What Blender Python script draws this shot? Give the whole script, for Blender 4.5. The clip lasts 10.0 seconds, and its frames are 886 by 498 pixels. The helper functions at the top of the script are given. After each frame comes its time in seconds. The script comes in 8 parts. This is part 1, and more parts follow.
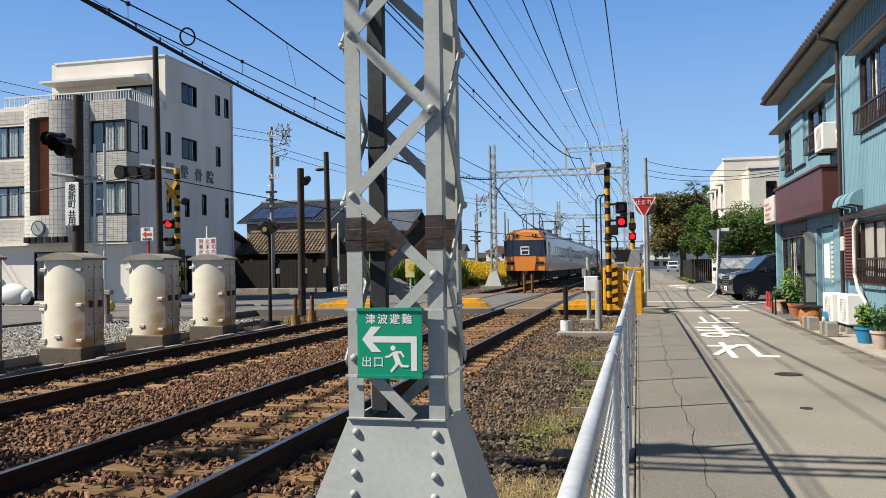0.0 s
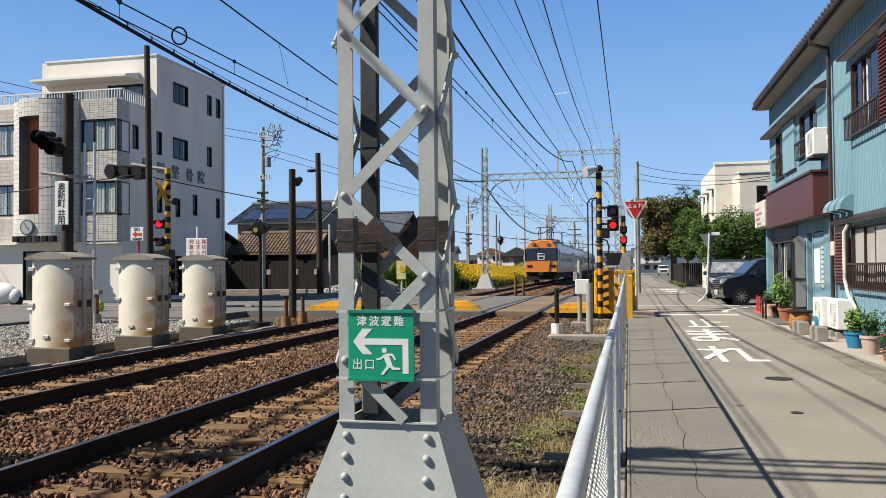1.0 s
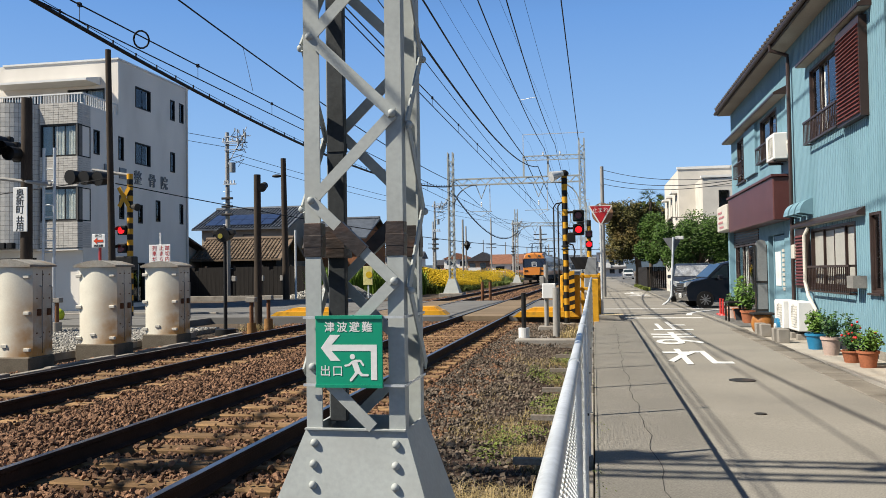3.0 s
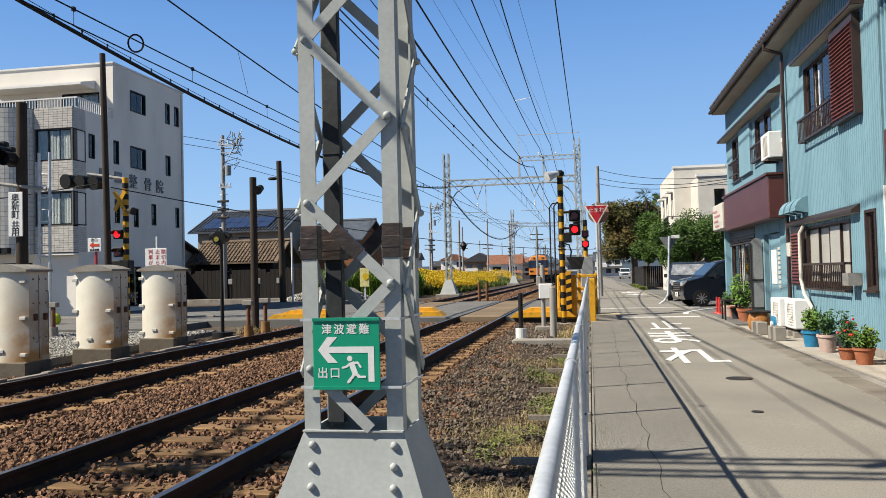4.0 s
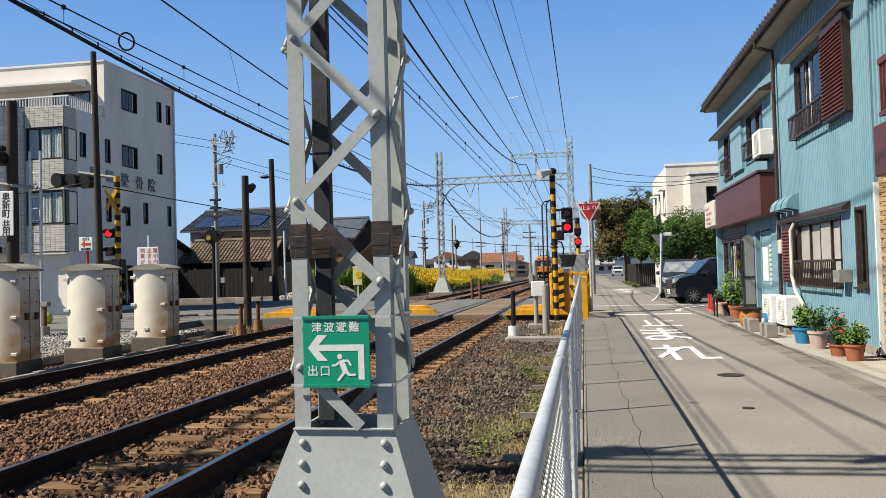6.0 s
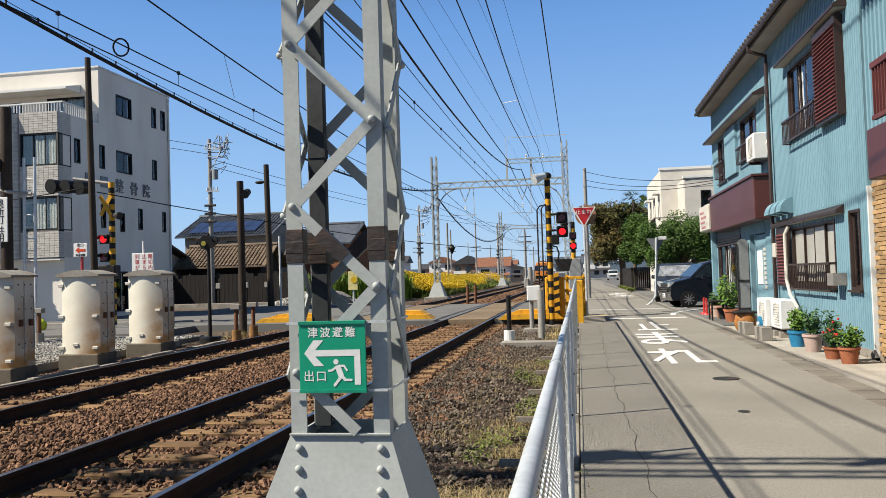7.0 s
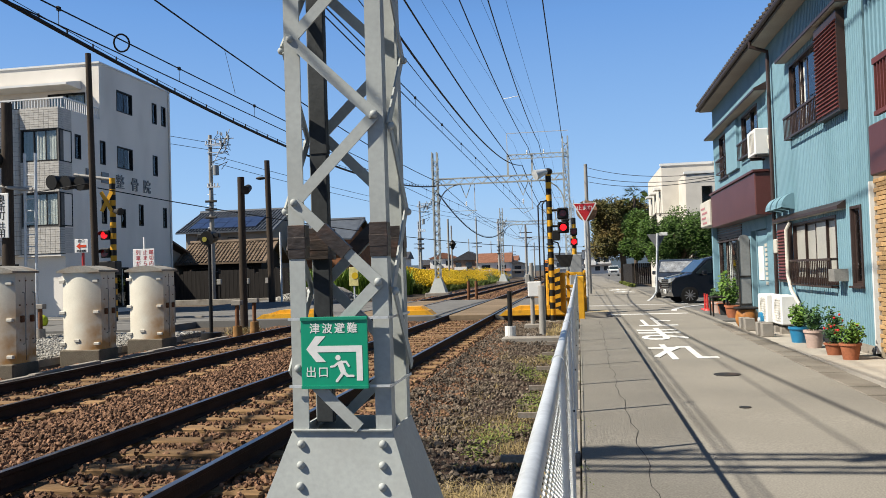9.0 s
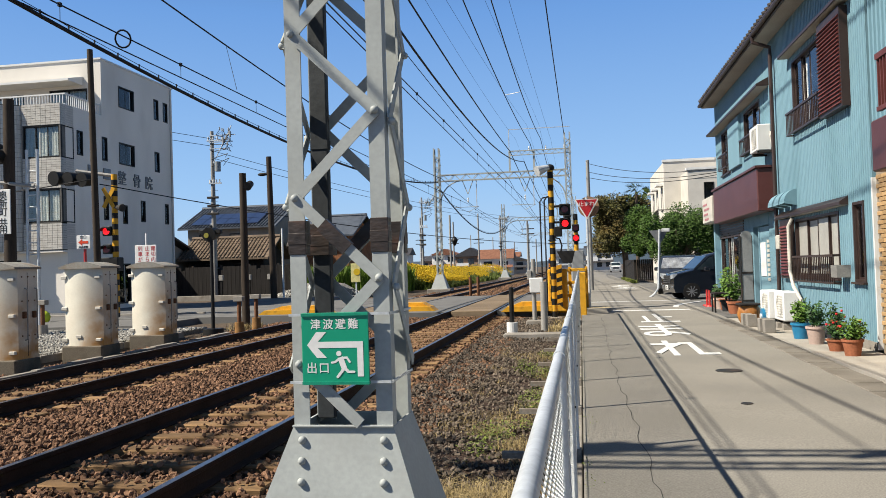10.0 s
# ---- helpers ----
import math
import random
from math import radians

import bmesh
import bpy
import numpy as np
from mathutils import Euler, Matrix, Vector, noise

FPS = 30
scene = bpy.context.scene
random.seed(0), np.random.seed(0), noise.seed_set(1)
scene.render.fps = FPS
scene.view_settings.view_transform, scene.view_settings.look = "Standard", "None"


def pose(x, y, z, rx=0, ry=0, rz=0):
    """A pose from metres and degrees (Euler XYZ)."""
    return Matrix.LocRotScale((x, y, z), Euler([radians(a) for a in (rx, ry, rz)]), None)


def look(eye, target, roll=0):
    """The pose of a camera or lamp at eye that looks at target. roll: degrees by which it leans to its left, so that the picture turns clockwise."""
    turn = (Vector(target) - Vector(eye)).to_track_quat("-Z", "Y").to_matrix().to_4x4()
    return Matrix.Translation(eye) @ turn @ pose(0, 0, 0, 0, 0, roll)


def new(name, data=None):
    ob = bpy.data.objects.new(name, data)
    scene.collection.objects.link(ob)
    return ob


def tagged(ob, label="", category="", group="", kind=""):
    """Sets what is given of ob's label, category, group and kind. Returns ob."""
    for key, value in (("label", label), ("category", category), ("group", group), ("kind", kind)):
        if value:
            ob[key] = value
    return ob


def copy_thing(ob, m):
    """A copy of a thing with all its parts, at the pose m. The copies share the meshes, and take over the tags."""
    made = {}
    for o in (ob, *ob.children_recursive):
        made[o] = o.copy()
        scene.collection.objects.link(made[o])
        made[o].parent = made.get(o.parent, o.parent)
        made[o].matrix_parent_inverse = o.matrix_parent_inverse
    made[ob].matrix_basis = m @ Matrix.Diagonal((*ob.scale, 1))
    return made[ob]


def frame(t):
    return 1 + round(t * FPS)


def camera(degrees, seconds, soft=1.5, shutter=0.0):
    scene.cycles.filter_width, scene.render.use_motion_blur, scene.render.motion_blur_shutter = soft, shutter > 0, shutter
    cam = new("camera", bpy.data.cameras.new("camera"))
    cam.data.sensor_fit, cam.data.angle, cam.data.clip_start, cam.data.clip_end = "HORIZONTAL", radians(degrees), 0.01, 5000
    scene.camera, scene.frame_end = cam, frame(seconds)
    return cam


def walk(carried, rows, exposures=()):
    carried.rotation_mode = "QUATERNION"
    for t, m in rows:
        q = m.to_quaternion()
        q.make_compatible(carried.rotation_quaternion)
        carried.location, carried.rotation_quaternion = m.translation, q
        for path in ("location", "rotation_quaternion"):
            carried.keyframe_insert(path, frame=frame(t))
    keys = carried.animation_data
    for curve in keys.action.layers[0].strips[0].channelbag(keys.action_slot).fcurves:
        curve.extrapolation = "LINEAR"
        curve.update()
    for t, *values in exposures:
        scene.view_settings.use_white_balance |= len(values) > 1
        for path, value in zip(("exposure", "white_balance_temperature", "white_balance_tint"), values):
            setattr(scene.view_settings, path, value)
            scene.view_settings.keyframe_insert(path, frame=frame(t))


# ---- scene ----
cam = camera(56.7, 10.0, soft=0.85)
PATH = [
    (0, (3.503, -0.284, 1.359), (3.042, 1.662, 1.402), -0.9),
    (0.5, (3.5, -0.265, 1.358), (3.04, 1.681, 1.398), -0.7),
    (1, (3.491, -0.256, 1.358), (3.051, 1.694, 1.406), -0.5),
    (1.5, (3.488, -0.247, 1.358), (3.084, 1.71, 1.417), -0.4),
    (2, (3.485, -0.247, 1.355), (3.115, 1.717, 1.42), -0.6),
    (2.5, (3.481, -0.239, 1.356), (3.118, 1.727, 1.415), -0.7),
    (4, (3.485, -0.251, 1.358), (3.133, 1.717, 1.42), -1.4),
    (4.5, (3.494, -0.258, 1.357), (3.146, 1.711, 1.423), -1.5),
    (5, (3.499, -0.258, 1.355), (3.155, 1.711, 1.414), -1.5),
    (5.5, (3.5, -0.252, 1.356), (3.159, 1.718, 1.41), -1.5),
    (7, (3.499, -0.261, 1.357), (3.175, 1.712, 1.425), -1.8),
    (7.5, (3.499, -0.258, 1.356), (3.176, 1.714, 1.426), -1.9),
    (8, (3.498, -0.26, 1.355), (3.176, 1.713, 1.424), -1.9),
    (8.5, (3.494, -0.256, 1.356), (3.171, 1.717, 1.421), -1.8),
    (9, (3.493, -0.257, 1.357), (3.167, 1.715, 1.415), -1.8),
    (9.5, (3.493, -0.251, 1.356), (3.164, 1.721, 1.407), -1.8),
    (10, (3.495, -0.248, 1.355), (3.164, 1.724, 1.404), -1.8),
]
walk(cam, [(t, look(eye, target, roll)) for t, eye, target, roll in PATH])

# ---- light ----
SUN = Vector((-0.95, -0.44, 1.10)).normalized()
world = bpy.data.worlds.new("sky")
scene.world = world
world.use_nodes = True
_sky = world.node_tree.nodes.new("ShaderNodeTexSky")
_sky.sky_type, _sky.sun_disc = "NISHITA", False
_sky.sun_elevation, _sky.sun_rotation = math.asin(SUN.z), math.atan2(SUN.x, SUN.y)
_sky.air_density, _sky.dust_density, _sky.ozone_density = 1.0, 0.0, 3.5
_nt = world.node_tree
_tc, _xyz, _ramp, _mix = [_nt.nodes.new(k) for k in ("ShaderNodeTexCoord", "ShaderNodeSeparateXYZ", "ShaderNodeValToRGB", "ShaderNodeMix")]
_mix.data_type = "RGBA"
_mix.inputs["Factor"].default_value = 0.80
_gain = _nt.nodes.new("ShaderNodeVectorMath")
_gain.operation = "SCALE"
_gain.inputs["Scale"].default_value = 0.10
_nt.links.new(_sky.outputs[0], _gain.inputs[0])
_nt.links.new(_tc.outputs["Generated"], _xyz.inputs[0])
_nt.links.new(_xyz.outputs[2], _ramp.inputs[0])
for _p, _c in ((0.0, (0.46, 0.66, 0.92)), (0.10, (0.345, 0.60, 0.98)), (0.30, (0.165, 0.385, 0.84)), (0.42, (0.075, 0.18, 0.40)), (1.0, (0.028, 0.07, 0.17))):
    _e = _ramp.color_ramp.elements.new(_p) if 0 < _p < 1 else _ramp.color_ramp.elements[0 if _p == 0 else -1]
    _e.color = (*_c, 1)
_nt.links.new(_gain.outputs[0], _mix.inputs["A"])
_nt.links.new(_ramp.outputs[0], _mix.inputs["B"])
_nt.links.new(_mix.outputs["Result"], _nt.nodes["Background"].inputs[0])
_nt.nodes["Background"].inputs[1].default_value = 0.52
_sun = bpy.data.lights.new("sun", "SUN")
_sun.energy, _sun.angle, _sun.color = 5.0, radians(0.53), (1.0, 0.925, 0.79)
sun_lamp = new("sun", _sun)
sun_lamp.matrix_world = look(SUN * 80, (0, 0, 0))
scene.view_settings.exposure = 0.94

# ---- materials ----
MATS = {}
ALBEDO = 0.78


def mat(name, col, rough=0.6, metal=0.0, col2=None, scale=4.0, fine=40.0, amount=0.25, bump=0.15, stain=None, stain_amt=0.0,
        stain_scale=1.2, rand=0.0, glow=0.0, coat=0.0, stretch=(1, 1, 1), bdist=0.01, island=0.0):
    """A worn, grainy surface: two scales of tone, optional stains, bump and a tone of its own for each object."""
    if name in MATS:
        return MATS[name]
    m = bpy.data.materials.new(name)
    m.use_nodes = True
    nt = m.node_tree
    N, L = nt.nodes, nt.links
    b = N["Principled BSDF"]
    lamp = col
    col = tuple(c * ALBEDO for c in col)
    col2 = col2 and tuple(c * ALBEDO for c in col2)
    stain = stain and tuple(c * ALBEDO for c in stain)
    tc = N.new("ShaderNodeTexCoord")
    mp = N.new("ShaderNodeMapping")
    mp.inputs["Scale"].default_value = stretch
    L.new(tc.outputs["Object"], mp.inputs[0])
    n1, n2 = N.new("ShaderNodeTexNoise"), N.new("ShaderNodeTexNoise")
    n1.inputs["Scale"].default_value, n2.inputs["Scale"].default_value = scale, fine
    n1.inputs["Detail"].default_value, n2.inputs["Detail"].default_value = 5, 4
    for n in (n1, n2):
        L.new(mp.outputs[0], n.inputs["Vector"])
    c2 = col2 or tuple(c * (1 - amount) for c in col)
    r1 = N.new("ShaderNodeValToRGB")
    r1.color_ramp.elements[0].position, r1.color_ramp.elements[1].position = 0.35, 0.65
    r1.color_ramp.elements[0].color, r1.color_ramp.elements[1].color = (*c2, 1), (*col, 1)
    L.new(n1.outputs[0], r1.inputs[0])
    mul = N.new("ShaderNodeMix")
    mul.data_type, mul.blend_type = "RGBA", "MULTIPLY"
    mul.inputs["Factor"].default_value = 1.0
    mr = N.new("ShaderNodeMapRange")
    mr.inputs["From Min"].default_value, mr.inputs["From Max"].default_value = 0.3, 0.7
    mr.inputs["To Min"].default_value, mr.inputs["To Max"].default_value = 1 - amount * 0.7, 1 + amount * 0.35
    L.new(n2.outputs[0], mr.inputs[0])
    L.new(r1.outputs[0], mul.inputs["A"])
    L.new(mr.outputs[0], mul.inputs["B"])
    out = mul.outputs["Result"]
    if stain:
        n3 = N.new("ShaderNodeTexNoise")
        n3.inputs["Scale"].default_value, n3.inputs["Detail"].default_value = stain_scale, 8
        L.new(mp.outputs[0], n3.inputs["Vector"])
        m3 = N.new("ShaderNodeMapRange")
        m3.inputs["From Min"].default_value, m3.inputs["From Max"].default_value = 0.52, 0.68
        m3.inputs["To Max"].default_value = stain_amt
        L.new(n3.outputs[0], m3.inputs[0])
        mx = N.new("ShaderNodeMix")
        mx.data_type = "RGBA"
        L.new(m3.outputs[0], mx.inputs["Factor"])
        L.new(out, mx.inputs["A"])
        mx.inputs["B"].default_value = (*stain, 1)
        out = mx.outputs["Result"]
    if rand or island:
        src = N.new("ShaderNodeObjectInfo").outputs["Random"] if rand else N.new("ShaderNodeNewGeometry").outputs["Random Per Island"]
        k = rand or island
        m4 = N.new("ShaderNodeMapRange")
        m4.inputs["To Min"].default_value, m4.inputs["To Max"].default_value = 1 - k, 1 + k
        L.new(src, m4.inputs[0])
        mx = N.new("ShaderNodeMix")
        mx.data_type, mx.blend_type = "RGBA", "MULTIPLY"
        mx.inputs["Factor"].default_value = 1.0
        L.new(out, mx.inputs["A"])
        L.new(m4.outputs[0], mx.inputs["B"])
        out = mx.outputs["Result"]
    L.new(out, b.inputs["Base Color"])
    b.inputs["Roughness"].default_value, b.inputs["Metallic"].default_value = rough, metal
    b.inputs["Specular IOR Level"].default_value = 0.5 if rough < 0.5 else 0.18
    if coat:
        b.inputs["Coat Weight"].default_value = coat
    if bump:
        bp = N.new("ShaderNodeBump")
        bp.inputs["Strength"].default_value, bp.inputs["Distance"].default_value = bump, bdist
        L.new(n2.outputs[0], bp.inputs["Height"])
        L.new(bp.outputs[0], b.inputs["Normal"])
    if glow:
        b.inputs["Emission Color"].default_value, b.inputs["Emission Strength"].default_value = (*lamp, 1), glow
    MATS[name] = m
    return m


def glass_mat(name, tint=(0.02, 0.025, 0.03), rough=0.03):
    """Dark window glass before an unlit room."""
    if name in MATS:
        return MATS[name]
    m = bpy.data.materials.new(name)
    m.use_nodes = True
    b = m.node_tree.nodes["Principled BSDF"]
    b.inputs["Base Color"].default_value = (*tint, 1)
    b.inputs["Roughness"].default_value = rough
    b.inputs["Specular IOR Level"].default_value = 0.8
    nz = m.node_tree.nodes.new("ShaderNodeTexNoise")
    nz.inputs["Scale"].default_value = 1.3
    bp = m.node_tree.nodes.new("ShaderNodeBump")
    bp.inputs["Strength"].default_value, bp.inputs["Distance"].default_value = 0.04, 0.02
    m.node_tree.links.new(nz.outputs[0], bp.inputs["Height"])
    m.node_tree.links.new(bp.outputs[0], b.inputs["Normal"])
    MATS[name] = m
    return m


# ---- mesh tools ----
class Geo:
    """Vertices and faces of one part."""

    def __init__(self):
        self.v, self.f = [], []

    def add(self, vs, fs):
        o = len(self.v)
        self.v += [tuple(p) for p in vs]
        self.f += [tuple(i + o for i in f) for f in fs]
        return self

    def box(self, x0, y0, z0, x1, y1, z1, c=0.0):
        if x0 > x1: x0, x1 = x1, x0
        if y0 > y1: y0, y1 = y1, y0
        if z0 > z1: z0, z1 = z1, z0
        if c <= 0:
            return self.add([(x0, y0, z0), (x1, y0, z0), (x1, y1, z0), (x0, y1, z0), (x0, y0, z1), (x1, y0, z1), (x1, y1, z1), (x0, y1, z1)],
                            [(0, 3, 2, 1), (4, 5, 6, 7), (0, 1, 5, 4), (1, 2, 6, 5), (2, 3, 7, 6), (3, 0, 4, 7)])
        c = min(c, (x1 - x0) / 2.2, (y1 - y0) / 2.2, (z1 - z0) / 2.2)
        vs, idx = [], {}
        for i, sx in enumerate((x0, x1)):
            for j, sy in enumerate((y0, y1)):
                for k, sz in enumerate((z0, z1)):
                    dx, dy, dz = (c if i == 0 else -c), (c if j == 0 else -c), (c if k == 0 else -c)
                    for a, p in enumerate(((sx, sy + dy, sz + dz), (sx + dx, sy, sz + dz), (sx + dx, sy + dy, sz))):
                        idx[i, j, k, a] = len(vs)
                        vs.append(p)
        g = lambda i, j, k, a: idx[i, j, k, a]
        fs = [(g(0, 0, 0, 0), g(0, 0, 1, 0), g(0, 1, 1, 0), g(0, 1, 0, 0)), (g(1, 0, 0, 0), g(1, 1, 0, 0), g(1, 1, 1, 0), g(1, 0, 1, 0)),
              (g(0, 0, 0, 1), g(1, 0, 0, 1), g(1, 0, 1, 1), g(0, 0, 1, 1)), (g(0, 1, 0, 1), g(0, 1, 1, 1), g(1, 1, 1, 1), g(1, 1, 0, 1)),
              (g(0, 0, 0, 2), g(0, 1, 0, 2), g(1, 1, 0, 2), g(1, 0, 0, 2)), (g(0, 0, 1, 2), g(1, 0, 1, 2), g(1, 1, 1, 2), g(0, 1, 1, 2))]
        for s in (0, 1):
            for t in (0, 1):
                fs.append((g(s, t, 0, 0), g(s, t, 1, 0), g(s, t, 1, 1), g(s, t, 0, 1)))
                fs.append((g(s, 0, t, 0), g(s, 1, t, 0), g(s, 1, t, 2), g(s, 0, t, 2)))
                fs.append((g(0, s, t, 1), g(1, s, t, 1), g(1, s, t, 2), g(0, s, t, 2)))
        for i in (0, 1):
            for j in (0, 1):
                for k in (0, 1):
                    fs.append((g(i, j, k, 0), g(i, j, k, 1), g(i, j, k, 2)))
        return self.add(vs, fs)

    def cyl(self, p, q, r, r2=None, n=10, caps=True):
        p, q = Vector(p), Vector(q)
        r2 = r if r2 is None else r2
        d = (q - p).normalized()
        a = d.orthogonal().normalized()
        b = d.cross(a)
        ring = lambda c, s: [c + (a * math.cos(2 * math.pi * i / n) + b * math.sin(2 * math.pi * i / n)) * s for i in range(n)]
        fs = [(i, (i + 1) % n, n + (i + 1) % n, n + i) for i in range(n)]
        if caps:
            fs += [tuple(range(n))[::-1], tuple(range(n, 2 * n))]
        return self.add(ring(p, r) + ring(q, r2), fs)

    def tube(self, pts, r, n=6):
        """A bent round bar through the points."""
        pts = [Vector(p) for p in pts]
        vs, fs = [], []
        a = None
        for i, p in enumerate(pts):
            d = (pts[min(i + 1, len(pts) - 1)] - pts[max(i - 1, 0)]).normalized()
            a = d.orthogonal().normalized() if a is None else (a - d * a.dot(d)).normalized()
            b = d.cross(a)
            vs += [p + (a * math.cos(2 * math.pi * k / n) + b * math.sin(2 * math.pi * k / n)) * r for k in range(n)]
            if i:
                o = (i - 1) * n
                fs += [(o + k, o + (k + 1) % n, o + n + (k + 1) % n, o + n + k) for k in range(n)]
        fs += [tuple(range(n))[::-1], tuple(range(len(vs) - n, len(vs)))]
        return self.add(vs, fs)

    def bar(self, p, q, w, t, up=(0, 0, 1)):
        """A flat bar from p to q, w wide across up, t thick."""
        p, q = Vector(p), Vector(q)
        d = (q - p).normalized()
        nrm = Vector(up).normalized()
        s = d.cross(nrm).normalized()
        nrm = s.cross(d).normalized()
        vs = [c + s * i * w / 2 + nrm * j * t / 2 for c in (p, q) for i, j in ((-1, -1), (1, -1), (1, 1), (-1, 1))]
        return self.add(vs, [(0, 1, 2, 3), (7, 6, 5, 4), (0, 4, 5, 1), (1, 5, 6, 2), (2, 6, 7, 3), (3, 7, 4, 0)])

    def prism(self, poly, a0, a1, axis="y"):
        """A polygon in the two other axes, drawn out along axis."""
        n = len(poly)
        put = {"x": lambda a, u, v: (a, u, v), "y": lambda a, u, v: (u, a, v), "z": lambda a, u, v: (u, v, a)}[axis]
        return self.add([put(a0, *p) for p in poly] + [put(a1, *p) for p in poly],
                        [tuple(range(n))[::-1], tuple(range(n, 2 * n))] + [(i, (i + 1) % n, n + (i + 1) % n, n + i) for i in range(n)])

    def dome(self, c, r, sx=1, sy=1, sz=1, n=10, m=6, full=True):
        vs, fs = [], []
        for j in range(m + 1):
            th = math.pi * j / m if full else math.pi / 2 * j / m
            for i in range(n):
                ph = 2 * math.pi * i / n
                vs.append((c[0] + r * sx * math.sin(th) * math.cos(ph), c[1] + r * sy * math.sin(th) * math.sin(ph), c[2] + r * sz * math.cos(th)))
        for j in range(m):
            for i in range(n):
                fs.append((j * n + i, (j + 1) * n + i, (j + 1) * n + (i + 1) % n, j * n + (i + 1) % n))
        return self.add(vs, fs)

    def lathe(self, c, prof, n=16):
        """A turned form: (radius, height) pairs about the upright axis through c."""
        vs = [(c[0] + r * math.cos(2 * math.pi * i / n), c[1] + r * math.sin(2 * math.pi * i / n), c[2] + z) for r, z in prof for i in range(n)]
        fs = [(j * n + i, j * n + (i + 1) % n, (j + 1) * n + (i + 1) % n, (j + 1) * n + i) for j in range(len(prof) - 1) for i in range(n)]
        return self.add(vs, fs)

    def mesh(self, name, material, smooth=False, fix=True):
        me = bpy.data.meshes.new(name)
        me.from_pydata(self.v, [], self.f)
        me.materials.append(material)
        if fix and len(self.f) < 60000:
            bm = bmesh.new()
            bm.from_mesh(me)
            bmesh.ops.recalc_face_normals(bm, faces=bm.faces)
            bm.to_mesh(me)
            bm.free()
        if smooth:
            me.polygons.foreach_set("use_smooth", [True] * len(me.polygons))
            if smooth != "all":
                me.set_sharp_from_angle(angle=radians(38))
        me.update()
        return me


def part(name, geo, material, parent=None, label="", smooth=False, fix=True):
    ob = new(name, geo.mesh(name, material, smooth, fix))
    if parent is not None:
        ob.parent = parent
    if label:
        tagged(ob, label)
    return ob


def thing(name, at, label, category, group="", kind="", rz=0):
    ob = new(name)
    ob.empty_display_size = 0.1
    ob.matrix_world = pose(*at, 0, 0, rz)
    return tagged(ob, label, category, group, kind)


def single(name, geo, material, label, category, group="", kind="", smooth=False, at=(0, 0, 0), fix=True):
    ob = part(name, geo, material, None, "", smooth, fix)
    ob.location = at
    return tagged(ob, label, category, group, kind)


def words(name, text, size, material, parent, m, depth=0.002, label="", weight=0.0):
    """Lettering as a mesh, centred, in the plane z = 0 of m."""
    cu = bpy.data.curves.new(name, "FONT")
    cu.body, cu.size, cu.extrude, cu.align_x, cu.align_y = text, size, depth, "CENTER", "CENTER"
    cu.offset = weight * size
    tmp = bpy.data.objects.new(name, cu)
    scene.collection.objects.link(tmp)
    me = bpy.data.meshes.new_from_object(tmp.evaluated_get(bpy.context.evaluated_depsgraph_get()))
    bpy.data.objects.remove(tmp)
    me.materials.clear()
    me.materials.append(material)
    ob = new(name, me)
    if parent is not None:
        ob.parent = parent
    ob.matrix_basis = m
    if label:
        tagged(ob, label)
    return ob


STAND = pose(0, 0, 0, 90, 0, 0)      # lettering that faces -y
FACE_X = pose(0, 0, 0, 90, 0, 90)    # lettering that faces +x
FACE_NX = pose(0, 0, 0, 90, 0, -90)  # lettering that faces -x


def at(x, y, z, m=STAND):
    return Matrix.Translation((x, y, z)) @ m


def road_z(y):
    """Height of the lane: it climbs a little towards the crossing."""
    return -0.15 + 0.15 * min(max((y - 6) / 16, 0), 1)

asphalt = mat("asphalt", (0.29, 0.27, 0.234), 0.9, col2=(0.255, 0.237, 0.204), scale=0.7, fine=75, amount=0.42, bump=0.6, bdist=0.004, stain=(0.17, 0.162, 0.15), stain_amt=0.4, stain_scale=0.5)
asphalt_old = mat("asphalt_old", (0.185, 0.18, 0.17), 0.88, col2=(0.15, 0.146, 0.14), scale=1.1, fine=110, amount=0.25, bump=0.4, bdist=0.004, stain=(0.10, 0.095, 0.09), stain_amt=0.5, stain_scale=0.8)
soil = mat("soil", (0.13, 0.098, 0.07), 0.95, col2=(0.10, 0.075, 0.055), scale=1.5, fine=60, amount=0.4, bump=0.8, bdist=0.03)
ballast_bed = mat("ballast_bed", (0.09, 0.055, 0.037), 0.95, col2=(0.06, 0.04, 0.031), scale=14, fine=60, amount=0.5, bump=1.0, bdist=0.04)
stone_red = mat("stone_red", (0.255, 0.143, 0.086), 0.9, scale=9, fine=60, amount=0.3, bump=0.3, island=0.55)
stone_grey = mat("stone_grey", (0.175, 0.138, 0.105), 0.9, scale=9, fine=60, amount=0.3, bump=0.3, island=0.55)
rail_side = mat("rail_side", (0.045, 0.024, 0.017), 0.8, 0.0, scale=3, fine=50, amount=0.4, bump=0.3)
rail_top = mat("rail_top", (0.42, 0.40, 0.41), 0.32, 1.0, scale=3, fine=40, amount=0.25, bump=0.05, stretch=(1, 0.1, 1))
sleeper_wood = mat("sleeper_wood", (0.35, 0.215, 0.105), 0.9, col2=(0.20, 0.12, 0.06), scale=3, fine=30, amount=0.45, bump=0.6, stretch=(0.25, 2, 2), rand=0.3, stain=(0.09, 0.06, 0.04), stain_amt=0.6, stain_scale=2)
concrete = mat("concrete", (0.36, 0.33, 0.29), 0.9, scale=2, fine=70, amount=0.3, bump=0.3, stain=(0.16, 0.13, 0.10), stain_amt=0.6, stain_scale=1.5)
